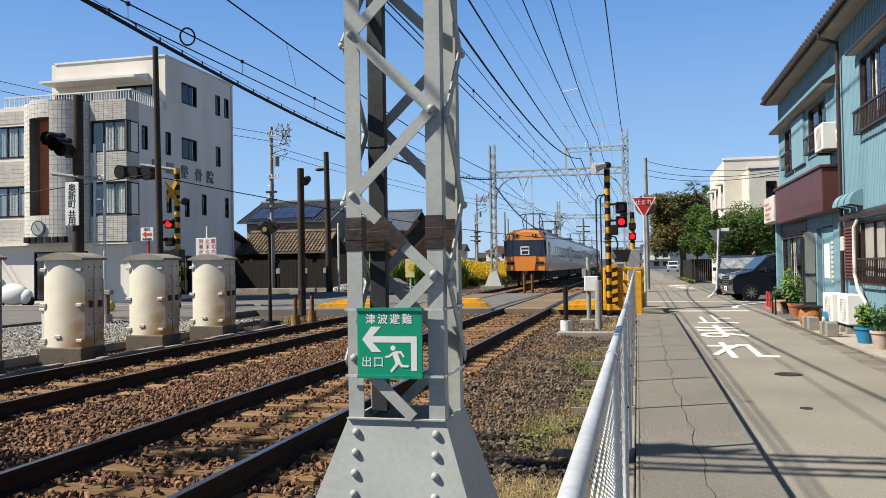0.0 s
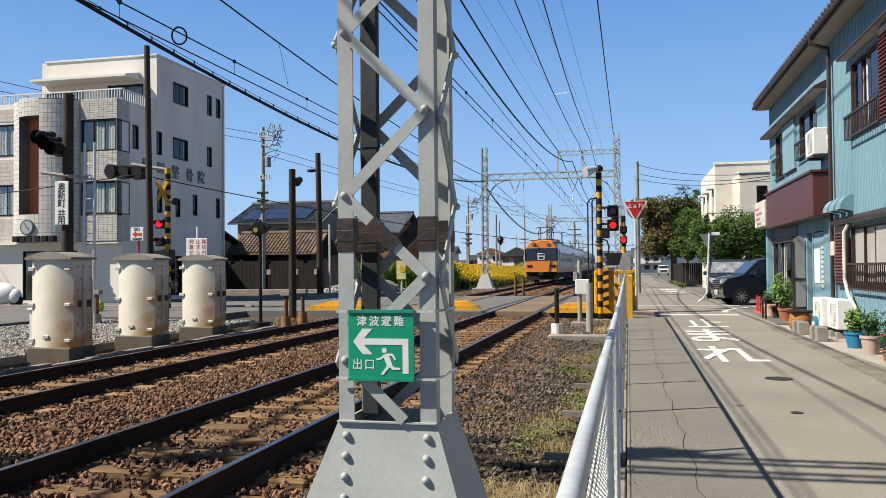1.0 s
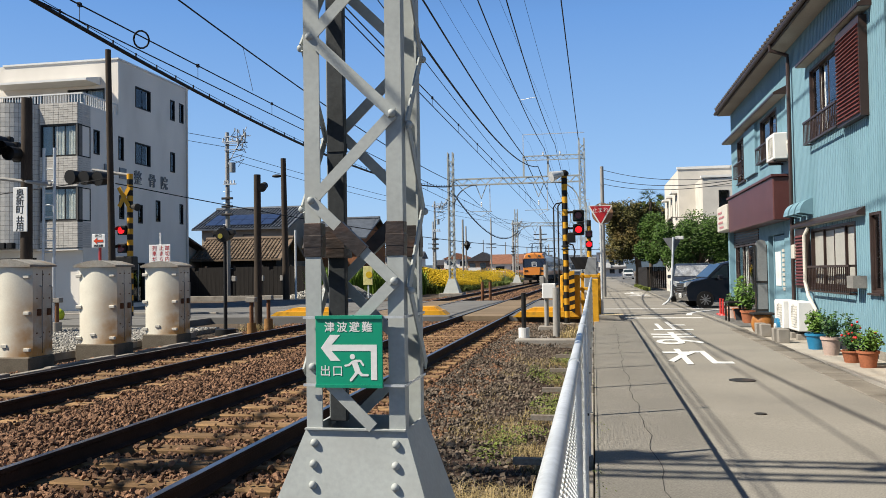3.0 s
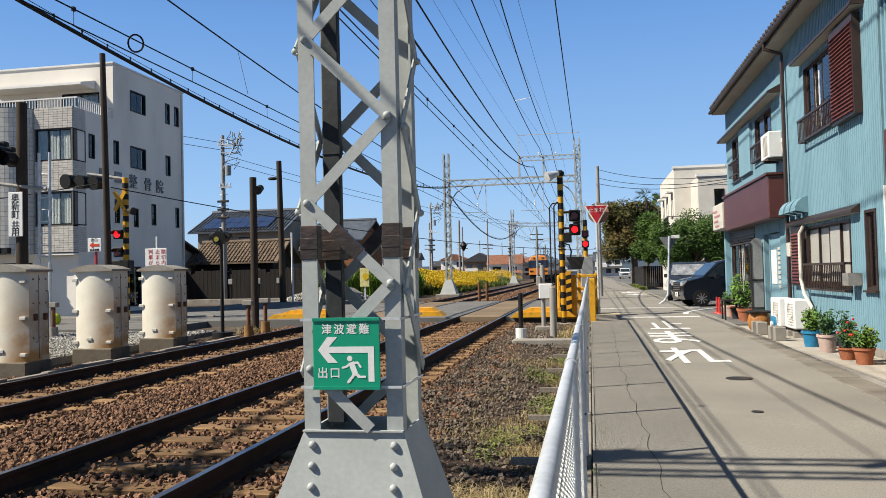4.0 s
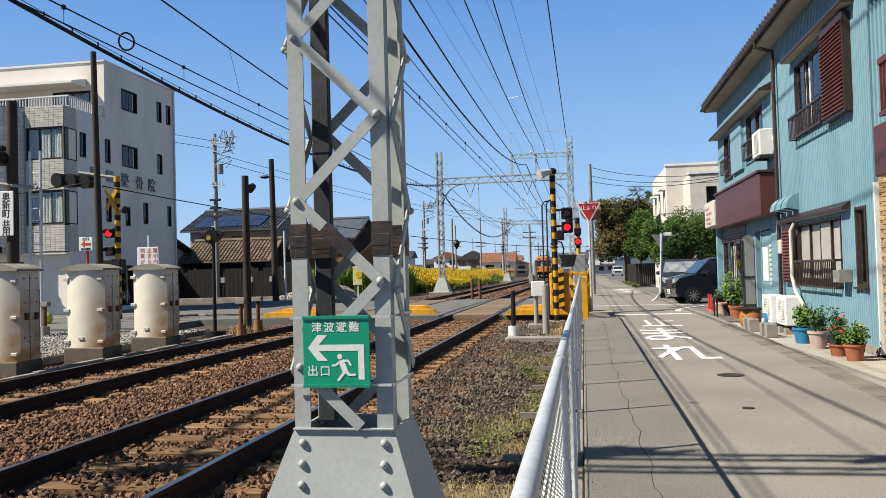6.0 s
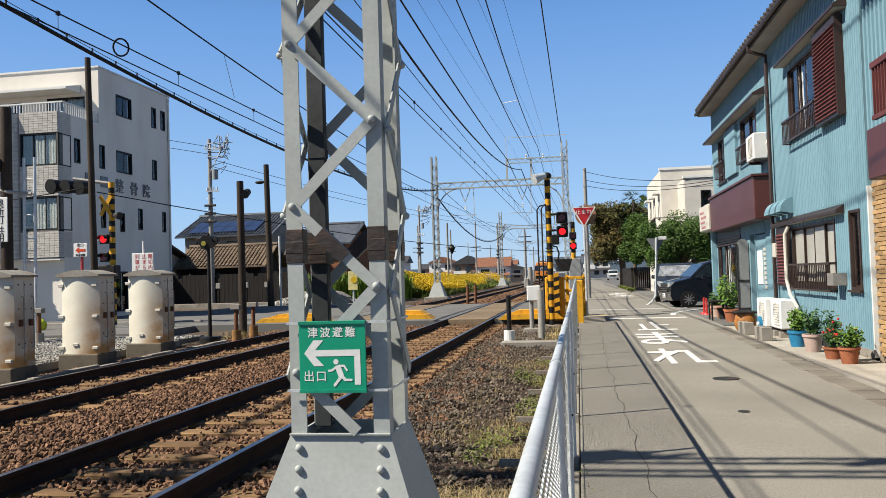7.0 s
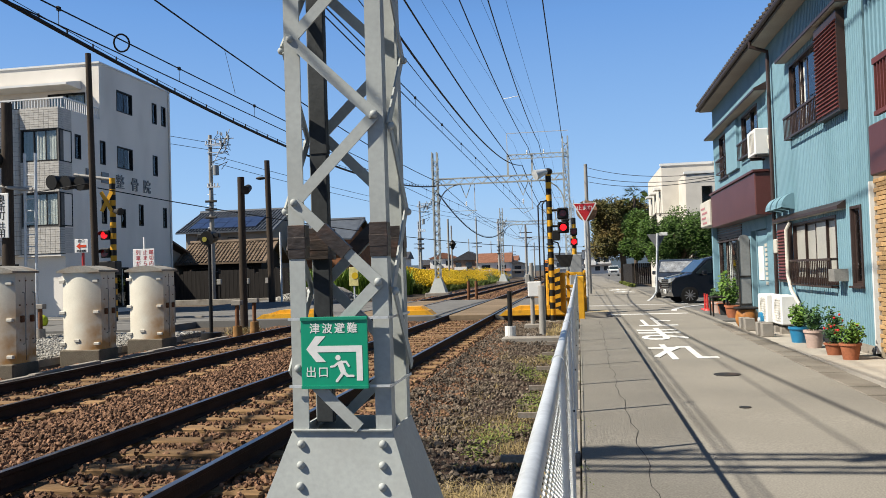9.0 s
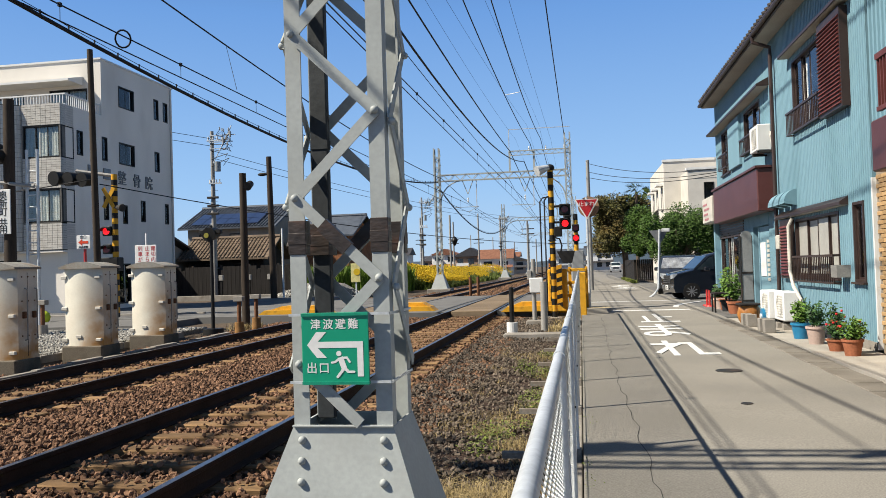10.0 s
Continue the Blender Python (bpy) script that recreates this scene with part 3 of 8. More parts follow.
def fence():
    th = thing("chain_link_fence", (3.408, 0, 0), "pale galvanised chain-link fence along the lane", "fence")
    ys = [-3.14 + 1.92 * k for k in range(14)]
    top = lambda y: road_z(y) + 1.19
    pts = [(0, -3.6, top(0)), (0, 4, top(4)), (0, 6, top(6)), (0, 10, top(10)), (0, 14, top(14)), (0, 18, top(18)), (0, 21.9, top(21.9))]
    part("top_rail", Geo().tube(pts, 0.0185, 12), galv, th, "round galvanised top rail", smooth=True)
    part("bottom_wire", Geo().tube([(p[0], p[1], p[2] - 1.10) for p in pts], 0.003, 5), galv, th)
    for y in ys:
        z = top(y)
        post = Geo().cyl((0, y, z - 1.45), (0, y, z - 0.014), 0.023, n=10)
        po = part("post", post, galv, th, smooth=True)
        part("clamp", Geo().cyl((0, y - 0.02, z), (0, y + 0.02, z), 0.022, n=12), galv, po, "rail clamp", smooth=True)
        if y > 0:
            g = Geo().cyl((0.016, y, z - 0.5), (0.03, y, z - 0.5), 0.008, n=6)
            part("bolt", g, dark_steel, po)
        part("sleeve", Geo().box(-0.04, y - 0.045, z - 1.5, 0.04, y + 0.045, z - 1.16, 0.006), concrete, po, "concrete block footing")
    g = Geo()
    V, F, o = [], [], 0
    c, r = 0.044, 0.0028
    n = int((21.9 + 1.2) / c)
    for i in range(n):
        y0 = -1.2 + i * c
        zt = top(y0) - 0.03
        m = 40
        dz = 1.08 / m
        for k in range(m + 1):
            yy = y0 + (c if k % 2 else 0.0) * 1.04
            z = zt - k * dz
            x = 0.003 if k % 2 else -0.003
            V += [(x - r, yy, z), (x + r * 0.6, yy - r, z), (x + r * 0.6, yy + r, z)]
            if k:
                b = o + 3 * k
                F += [(b - 3, b - 2, b + 1, b), (b - 2, b - 1, b + 2, b + 1), (b - 1, b - 3, b, b + 2)]
        o += 3 * (m + 1)
    g.v, g.f = V, F
    tagged(part("wire_mesh", g, wire_grey, th, "diamond wire mesh", fix=False), kind="stuff")
    kerb = Geo()
    for k in range(11):
        a = -2.2 + 2.2 * k
        kerb.box(-0.075, a + 0.01, -0.8, 0.045, a + 2.19, road_z(a + 1) - 0.055, 0.008)
    single("kerb", kerb, concrete, "stained concrete kerb under the fence", "kerb", kind="structure", at=(3.405, 0, 0))
    for y in ys:
        if 2 < y < 17.5:
            s = thing("fence_strut", (0, y + 0.05, 0), "grey weathered steel angle lying on the gravel beside the fence", "steel angle", "fence struts")
            z = road_z(y) - 0.01
            part("angle_bar", Geo().box(2.80, -0.035, z - 0.05, 3.36, -0.028, z).box(2.80, -0.028, z - 0.007, 3.36, 0.035, z), mat("strut_steel", (0.30, 0.27, 0.23), 0.8, scale=5, fine=40, amount=0.4, bump=0.2, stain=(0.14, 0.09, 0.06), stain_amt=0.6, stain_scale=5), s)


fence()


def region_tracks(rnd):
    u = rnd.random()
    y = 1.5 + 24.0 * u ** 1.6
    x = rnd.uniform(-6.3, 2.0)
    z = -0.205 + rnd.uniform(-0.01, 0.018)
    for cx in (0, -3.8):
        if abs(x - cx) < 0.66 or 0.84 < abs(x - cx) < 1.22:
            k = (y - SL0) / SLD
            if abs(k - round(k)) * SLD < 0.125:
                if rnd.random() > 0.16:
                    return None
                z += 0.045
            z += 0.012
        if 0.66 <= abs(x - cx) <= 0.84:
            z -= 0.02
    if x < -5.4:
        z -= 0.02
    if x > 1.5:
        z -= (x - 1.5) * 0.07
    if -0.9 < x + 1.9 < 0.9:
        z += 0.025 * (1 - abs(x + 1.9) / 0.9) + 0.01
    return x, y, z


def region_bank(rnd):
    y = 2.0 + 22.5 * rnd.random() ** 1.5
    x = rnd.uniform(1.3, 3.25)
    if rnd.random() < (x - 1.6) / 3.2:
        return None
    if 1.75 < x < 3.05 and 2.4 < y < 4.1:
        return None
    return x, y, -0.20 - (x - 1.5) * 0.07 * (1 if y < 17.5 else 0.1) + rnd.uniform(-0.01, 0.03) + 0.05 * noise.noise((x * 2, y * 2, 0))


def region_far(rnd):
    y = 40 + 40 * rnd.random() ** 1.6
    return rnd.uniform(-6.2, 2.4), y, -0.19


stones("track_ballast", region_tracks, 94000, 0.027, stone_red, "rust-brown crushed ballast stones between the rails", 3)
stones("shoulder_ballast", region_bank, 27000, 0.025, stone_grey, "grey-brown ballast stones on the railway shoulder", 4)
stones("far_ballast", region_far, 6000, 0.06, stone_red, "rust-brown ballast stones past the crossing", 5)
maroon = mat("maroon_sheet", (0.10, 0.027, 0.022), 0.45, scale=1.5, fine=25, amount=0.2, bump=0.1, stain=(0.09, 0.03, 0.028), stain_amt=0.6, stain_scale=1.5)
brown_alu = mat("brown_aluminium", (0.055, 0.032, 0.026), 0.45, 0.2, scale=3, fine=30, amount=0.2, bump=0.05)
soffit_mat = mat("soffit_board", (0.46, 0.43, 0.38), 0.8, scale=1, fine=30, amount=0.15, bump=0.05)
louvre_red = mat("louvre_maroon", (0.15, 0.045, 0.04), 0.5, scale=2, fine=30, amount=0.2, bump=0.05)
roof_tile = mat("roof_tile_dark", (0.10, 0.085, 0.075), 0.6, scale=3, fine=40, amount=0.3, bump=0.2, island=0.25)
curtain = mat("curtain_cloth", (0.70, 0.68, 0.63), 0.9, scale=2, fine=60, amount=0.12, bump=0.1)
curtain_tan = mat("curtain_tan", (0.45, 0.30, 0.16), 0.9, scale=2, fine=60, amount=0.2, bump=0.1)
ivory = mat("ivory_plastic", (0.62, 0.59, 0.52), 0.5, scale=2, fine=30, amount=0.1, bump=0.03)
brick_tan = mat("brick_tan", (0.52, 0.33, 0.16), 0.8, scale=3, fine=60, amount=0.25, bump=0.3, rand=0.25)
brick_joint = mat("brick_joint", (0.30, 0.25, 0.19), 0.95, scale=3, fine=60, amount=0.2, bump=0.3)
# Shade of the unlit rooms behind the windows, put into the colour.
room_shade = mat("room_shade", (0.10, 0.09, 0.08), 0.9, scale=1, fine=10, amount=0.2, bump=0)


def clear_glass():
    m = bpy.data.materials.new("window_glass")
    m.use_nodes = True
    nt = m.node_tree
    nt.nodes.clear()
    o, mx, tr, gl, fr = [nt.nodes.new(k) for k in ("ShaderNodeOutputMaterial", "ShaderNodeMixShader", "ShaderNodeBsdfTransparent", "ShaderNodeBsdfGlossy", "ShaderNodeFresnel")]
    tr.inputs[0].default_value = (0.78, 0.82, 0.82, 1)
    gl.inputs[0].default_value, gl.inputs["Roughness"].default_value = (0.95, 0.97, 1, 1), 0.02
    fr.inputs[0].default_value = 1.45
    nt.links.new(fr.outputs[0], mx.inputs[0])
    nt.links.new(tr.outputs[0], mx.inputs[1])
    nt.links.new(gl.outputs[0], mx.inputs[2])
    nt.links.new(mx.outputs[0], o.inputs[0])
    return m


GLASS = clear_glass()


def cells(lo, hi, holes):
    """Splits the rectangle lo-hi round the holes (u0, v0, u1, v1)."""
    us = sorted({lo[0], hi[0], *[h[0] for h in holes], *[h[2] for h in holes]})
    out = []
    for a, b in zip(us, us[1:]):
        cuts = sorted([(h[1], h[3]) for h in holes if h[0] <= a + 1e-6 and h[2] >= b - 1e-6])
        v = lo[1]
        for c, d in cuts:
            if c > v:
                out.append((a, v, b, c))
            v = max(v, d)
        if v < hi[1]:
            out.append((a, v, b, hi[1]))
    return out


def window(parent, m, w, h, sashes=2, frame_mat=None, cloth=None, depth=0.12, name="window", sill=True, pane_mat=None):
    """A sliding window: local x across, z up, faces -y; origin at its lower corner."""
    fm = frame_mat or brown_alu
    g = Geo()
    t = 0.045
    g.box(0, -0.02, 0, w, depth, t).box(0, -0.02, h - t, w, depth, h).box(0, -0.02, t, t, depth, h - t).box(w - t, -0.02, t, w, depth, h - t)
    win = part(name, g, fm, parent)
    win.matrix_basis = m
    s = (w - 2 * t) / sashes
    for i in range(sashes):
        a, yy = t + i * s, 0.03 + 0.03 * (i % 2)
        g = Geo()
        k = 0.03
        g.box(a, yy, t, a + s, yy + 0.025, t + k).box(a, yy, h - t - k, a + s, yy + 0.025, h - t)
        g.box(a, yy, t + k, a + k, yy + 0.025, h - t - k).box(a + s - k, yy, t + k, a + s, yy + 0.025, h - t - k)
        part("sash", g, fm, win)
        p = part("pane", Geo().box(a + k, yy + 0.01, t + k, a + s - k, yy + 0.014, h - t - k), pane_mat or GLASS, win)
        p.visible_shadow = False
    if sill:
        part("sill", Geo().box(-0.04, -0.07, -0.03, w + 0.04, 0, 0.0), fm, win)
    if cloth:
        g = Geo()
        n = max(10, int(w * 22))
        vs = []
        for i in range(n + 1):
            x = t + (w - 2 * t) * i / n
            y = max(0.09, depth - 0.03) + 0.018 * math.sin(i * 1.9) + 0.01 * math.sin(i * 0.7)
            vs += [(x, y, t), (x, y, h - t)]
        g.add(vs, [(2 * i, 2 * i + 2, 2 * i + 3, 2 * i + 1) for i in range(n)])
        part("curtain", g, cloth, win, "hanging pale curtain" if cloth is curtain else "hanging tan curtain", smooth="all", fix=False)
    return win


FX = 7.75   # the plane of the blue house's front


def ribbed(g, x, ya, yb, za, zb, pitch=0.10, d=0.014):
    """Ribbed sheet facing -x."""
    k0, k1 = math.floor(ya / pitch), math.ceil(yb / pitch)
    pts = []
    for k in range(k0, k1 + 1):
        for o, dx in ((0.0, 0.0), (0.004, -d), (0.070, -d), (0.074, 0.0)):
            y = k * pitch + o
            if ya < y < yb:
                pts.append((y, dx))
    pts = [(ya, 0.0)] + pts + [(yb, 0.0)]
    vs = []
    for y, dx in pts:
        vs += [(x + dx, y, za), (x + dx, y, zb)]
    g.add(vs, [(2 * i, 2 * i + 1, 2 * i + 3, 2 * i + 2) for i in range(len(pts) - 1)])


def hood(parent, y0, y1, z, out, rise=0.16):
    """A small sheet-metal roof over a window."""
    g = Geo().prism([(FX - out, z), (FX - out, z + 0.05), (FX, z + rise + 0.05), (FX, z)], y0, y1)
    part("window_hood", g, brown_alu, parent, "brown sheet-metal window hood")
    part("hood_soffit", Geo().box(FX - out + 0.02, y0 + 0.02, z - 0.012, FX - 0.01, y1 - 0.02, z - 0.002), soffit_mat, parent)


def railing(parent, y0, y1, z0, z1, out, mat_, step=0.10):
    x = FX - out
    rl = part("window_railing", Geo().box(x - 0.02, y0, z1 - 0.04, x + 0.02, y1, z1).box(x - 0.012, y0, z0, x + 0.012, y1, z0 + 0.03)
              .box(x, y0, z0, FX, y0 + 0.025, z0 + 0.03).box(x, y1 - 0.025, z0, FX, y1, z0 + 0.03)
              .box(x, y0, z1 - 0.04, FX, y0 + 0.03, z1).box(x, y1 - 0.03, z1 - 0.04, FX, y1, z1), mat_, parent, "dark brown metal window railing")
    n = int((y1 - y0) / step)
    for k in range(n + 1):
        y = y0 + 0.012 + (y1 - y0 - 0.024) * k / n
        part("baluster", Geo().box(x - 0.008, y - 0.008, z0 + 0.03, x + 0.008, y + 0.008, z1 - 0.04), mat_, rl)


def louvre_box(parent, y0, y1, z0, z1, x0, x1):
    """A shutter case with slatted front."""
    bx = part("shutter_box", Geo().box(x0 + 0.02, y0, z0, x1, y1, z1), brown_alu, parent, "brown shutter case")
    n = int((z1 - z0 - 0.1) / 0.065)
    for k in range(n):
        z = z0 + 0.05 + k * 0.065
        part("slat", Geo().prism([(x0 + 0.02, z), (x0 - 0.012, z + 0.006), (x0 + 0.02, z + 0.05)], y0 + 0.04, y1 - 0.04), louvre_red, bx)


def blue_house():
    th = thing("blue_house", (0, 0, 0), "two-storey house clad in blue ribbed metal with brown trim", "house")
    y0, y1, zt = 12.68, 26.3, 6.5
    wins = [(14.68, 3.84, 16.9, 5.25), (19.9, 4.05, 21.8, 5.12), (23.9, 3.85, 25.2, 5.12), (14.3, 0.98, 17.1, 2.12), (13.07, 0.95, 13.57, 2.2),
            (19.45, 0.0, 21.2, 2.15), (22.3, 0.0, 25.9, 2.25)]
    g = Geo()
    for a, b, c, d in cells((y0, -0.2), (y1, zt), wins):
        g.box(FX + 0.004, a, b, FX + 0.13, c, d)
    g.box(FX + 0.13, y0, -0.2, 16.0, y0 + 0.13, zt).box(FX + 0.13, y1 - 0.13, -0.2, 16, y1, zt).box(15.87, y0 + 0.13, -0.2, 16, y1 - 0.13, zt)
    part("wall", g, blue_wall, th, "blue metal wall")
    g = Geo()
    for a, b, c, d in cells((y0, -0.02), (y1, zt), wins):
        ribbed(g, FX, a, c, b, d)
    part("siding", g, blue_wall, th, "blue ribbed metal siding", fix=False)
    # Floor slab, plus an upright sheet coloured dark for the unlit rooms.
    part("inner_floor", Geo().box(FX + 0.13, y0 + 0.13, 2.75, 15.87, y1 - 0.13, 2.95).box(FX + 0.9, y0 + 0.13, -0.1, FX + 1.0, y1 - 0.13, 6.3), room_shade, th)
    # roof
    ex, ez, sl = 7.36, 6.16, 0.42
    g = Geo().prism([(ex, ez), (ex, ez + 0.16), (11.9, ez + 0.16 + sl * (11.9 - ex)), (16.8, ez + 0.16), (16.8, ez), (11.9, ez + sl * (11.9 - ex) - 0.05)], y0 - 0.35, y1 + 0.08)
    roof = part("roof", g, roof_tile, th, "dark tiled roof")
    g = Geo()
    y = y0 - 0.3
    while y < y1 + 0.12:
        for k in range(5):
            xa, xb = ex - 0.05 + k * 0.95, ex - 0.05 + (k + 1) * 0.95 + 0.03
            za, zb = ez + 0.17 + (xa - ex) * sl + 0.03, ez + 0.17 + (xb - ex) * sl
            g.cyl((xa, y, za), (xb, y, zb), 0.055, 0.05, 8)
        y += 0.27
    tagged(part("tile_covering", g, roof_tile, roof, "rounded roof tiles"), kind="stuff")
    part("fascia", Geo().box(ex - 0.02, y0 - 0.35, ez - 0.02, ex + 0.02, y1 + 0.08, ez + 0.15), brown_alu, th, "brown fascia board")
    part("soffit", Geo().box(ex + 0.02, y0 - 0.33, ez - 0.03, FX, y1 + 0.13, ez - 0.004), soffit_mat, th, "pale eaves board")
    gut = Geo().tube([(ex - 0.06, y0 - 0.35, ez + 0.05), (ex - 0.06, y1 + 0.08, ez + 0.03)], 0.05, 8)
    part("gutter", gut, brown_alu, th, "brown rain gutter", smooth=True)
    part("downpipe", Geo().tube([(ex - 0.06, 18.28, ez + 0.02), (ex - 0.06, 18.28, ez - 0.12), (FX - 0.10, 18.28, ez - 0.25), (FX - 0.10, 18.28, ez - 0.45), (FX - 0.10, 18.28, 0.0)], 0.042, 8), brown_alu, th, "brown downpipe", smooth=True)
    R = lambda y, z: pose(FX, y, z, 0, 0, -90)
    # upper big window with shutter case, railing and hood
    window(th, R(16.9, 3.84), 2.22, 1.41, 4, brown_alu, curtain)
    louvre_box(th, 13.42, 14.66, 3.72, 5.30, FX - 0.16, FX - 0.004)
    railing(th, 14.68, 16.9, 3.76, 4.21, 0.15, brown_alu)
    hood(th, 13.2, 17.15, 5.37, 0.22, 0.12)
    # upper far windows
    window(th, R(21.8, 4.05), 1.9, 1.07, 2, brown_alu, None)
    window(th, R(25.2, 3.85), 1.3, 1.27, 2, brown_alu, curtain_tan)
    part("panel", Geo().box(FX - 0.09, 22.2, 3.85, FX - 0.003, 23.75, 5.15, 0.01), blue_wall, th, "blue shutter panel")
    railing(th, 23.9, 25.3, 4.0, 4.42, 0.12, brown_alu, 0.16)
    railing(th, 19.95, 21.9, 4.0, 4.42, 0.12, brown_alu, 0.16)
    hood(th, 18.9, 26.35, 5.22, 0.28, 0.14)
    # lower window with grille, shutter case and long hood
    frosted = mat("frosted_glass", (0.46, 0.45, 0.41), 0.35, scale=1.5, fine=20, amount=0.15, bump=0.05)
    window(th, R(17.1, 0.98), 2.8, 1.14, 4, brown_alu, None, pane_mat=frosted)
    louvre_box(th, 17.16, 18.05, 0.95, 2.15, FX - 0.12, FX - 0.004)
    railing(th, 14.3, 16.95, 0.9, 1.40, 0.12, brown_alu, 0.11)
    hood(th, 13.75, 18.2, 2.19, 0.15, 0.10)
    window(th, R(13.57, 0.95), 0.50, 1.25, 1, brown_alu, None)
    part("flower_box", Geo().box(FX - 0.22, 13.8, 1.02, FX - 0.004, 14.12, 1.05).box(FX - 0.22, 13.8, 1.05, FX - 0.205, 14.12, 1.22).box(FX - 0.205, 13.8, 1.05, FX - 0.004, 13.815, 1.22).box(FX - 0.205, 14.105, 1.05, FX - 0.004, 14.12, 1.22), mat("grey_plastic", (0.30, 0.29, 0.27), 0.6), th, "grey box on a wall bracket")
    for k, y in enumerate((18.15, 17.62, 17.1)):
        g = Geo()
        vs, n = [], 7
        for i in range(n):
            a = math.pi / 2 * i / (n - 1)
            vs += [(FX - 0.26 * math.sin(a), y - 0.2, 2.45 + 0.28 * math.cos(a)), (FX - 0.26 * math.sin(a), y + 0.18, 2.45 + 0.28 * math.cos(a))]
        g.add(vs, [(2 * i, 2 * i + 2, 2 * i + 3, 2 * i + 1) for i in range(n - 1)])
        for yy in (y - 0.2, y + 0.18):
            g.add([(FX, yy, 2.4)] + [(FX - 0.26 * math.sin(math.pi / 2 * i / 6), yy, 2.45 + 0.28 * math.cos(math.pi / 2 * i / 6)) for i in range(7)], [tuple(range(8))])
        part("vent_hood", g, blue_wall, th, "curved blue vent hood")
    # shop front
    part("door", Geo().box(FX + 0.02, 19.5, 0.0, FX + 0.06, 20.6, 2.12).box(FX + 0.0, 19.45, 0, FX + 0.1, 19.5, 2.15).box(FX, 20.6, 0, FX + 0.1, 20.68, 2.15), blue_wall, th, "blue painted door")
    part("notice", Geo().box(FX + 0.005, 19.95, 0.95, FX + 0.018, 20.5, 1.75), white_paint, th, "white paper notice on the door")
    g = Geo()
    for k in range(9):
        g.box(FX + 0.0, 19.56, 0.85 + k * 0.11, FX + 0.018, 19.78, 0.92 + k * 0.11)
    part("door_louvre", g, ivory, th, "pale door louvre")
    window(th, R(25.9, 0.05), 3.55, 2.15, 4, brown_alu, curtain, name="shop_window")
    g = Geo()
    for k in range(8):
        g.box(FX - 0.03, 22.3, 2.0 + k * 0.07, FX - 0.004, 26.2, 2.045 + k * 0.07)
    part("shutter_slats", g, brown_alu, th, "dark slatted transom")
    part("front_post", Geo().box(FX - 0.16, 26.1, -0.05, FX - 0.004, 26.33, 2.6), blue_wall, th, "blue corner pier")
    # maroon sign box above the shop
    part("sign_fascia", Geo().box(FX - 0.36, 18.8, 2.42, FX - 0.004, 24.9, 3.38, 0.02).box(FX - 0.40, 18.76, 3.38, FX - 0.003, 24.94, 3.43), maroon, th, "blank maroon sheet-metal shop fascia")
    lit = part("shop_sign", Geo().box(FX - 0.42, 24.96, 2.5, FX - 0.02, 26.7, 3.28, 0.03), ivory, th, "white lightbox shop sign")
    g = Geo()
    for k, (a, b) in enumerate(((0.0, 0.5), (0.12, 0.8), (0.05, 0.6), (0.2, 0.7))):
        g.box(FX - 0.43, 26.5 - a * 1.5, 3.1 - k * 0.15, FX - 0.422, 26.5 - b * 1.5, 3.04 - k * 0.15)
    part("sign_bars", g, mat("sign_red", (0.55, 0.22, 0.24), 0.5, bump=0.02), lit, "red and grey lettering bars")
    # electric meter, pipes
    part("meter_box", Geo().box(FX - 0.16, 17.95, 1.55, FX - 0.004, 18.2, 1.85, 0.015), ivory, th, "cream electric meter box")
    part("conduit", Geo().tube([(FX - 0.09, 17.0, 2.15), (FX - 0.15, 17.08, 2.0), (FX - 0.15, 17.1, 1.1), (FX - 0.14, 16.9, 0.8), (FX - 0.10, 16.55, 0.55), (FX - 0.09, 16.5, 0.02)], 0.035, 8), ivory, th, "cream air-conditioner duct", smooth=True)
    part("footing", Geo().box(FX - 0.03, y0, -0.3, FX + 0.2, y1, 0.08), concrete, th, "concrete footing")


blue_house()


def wall_ac():
    th = thing("air_conditioner", (FX - 0.36, 18.62, 3.74), "white outdoor air conditioner on a wall bracket", "air conditioner", "air conditioners")
    ac_body(th)
    part("bracket", Geo().box(0.05, 0.0, -0.05, 0.42, 0.05, -0.01).box(0.05, 0.7, -0.05, 0.42, 0.75, -0.01), dark_steel, th, "dark wall bracket")
    part("pipe", Geo().tube([(0.3, 0.0, 0.4), (0.25, -0.12, 0.3), (0.28, -0.14, 0.05), (0.4, -0.05, -0.05)], 0.02, 6), ivory, th, "insulated pipe")


def ac_body(th):
    part("case", Geo().box(0.0, 0.0, 0.0, 0.3, 0.78, 0.58, 0.02), white_paint, th, "white painted case")
    g = Geo()
    for k in range(7):
        g.cyl((-0.012, 0.30, 0.29), (-0.011 + 0.001 * k, 0.30, 0.29), 0.05 + 0.03 * k, n=20, caps=False)
    for k in range(9):
        g.box(-0.012, 0.06, 0.08 + k * 0.05, -0.004, 0.54, 0.09 + k * 0.05)
    part("fan_grille", g, ivory, th, "fan grille")
    part("foot", Geo().box(0.02, 0.1, -0.05, 0.28, 0.16, 0.0), dark_steel, th)
    part("foot", Geo().box(0.02, 0.62, -0.05, 0.28, 0.68, 0.0), dark_steel, th)


wall_ac()
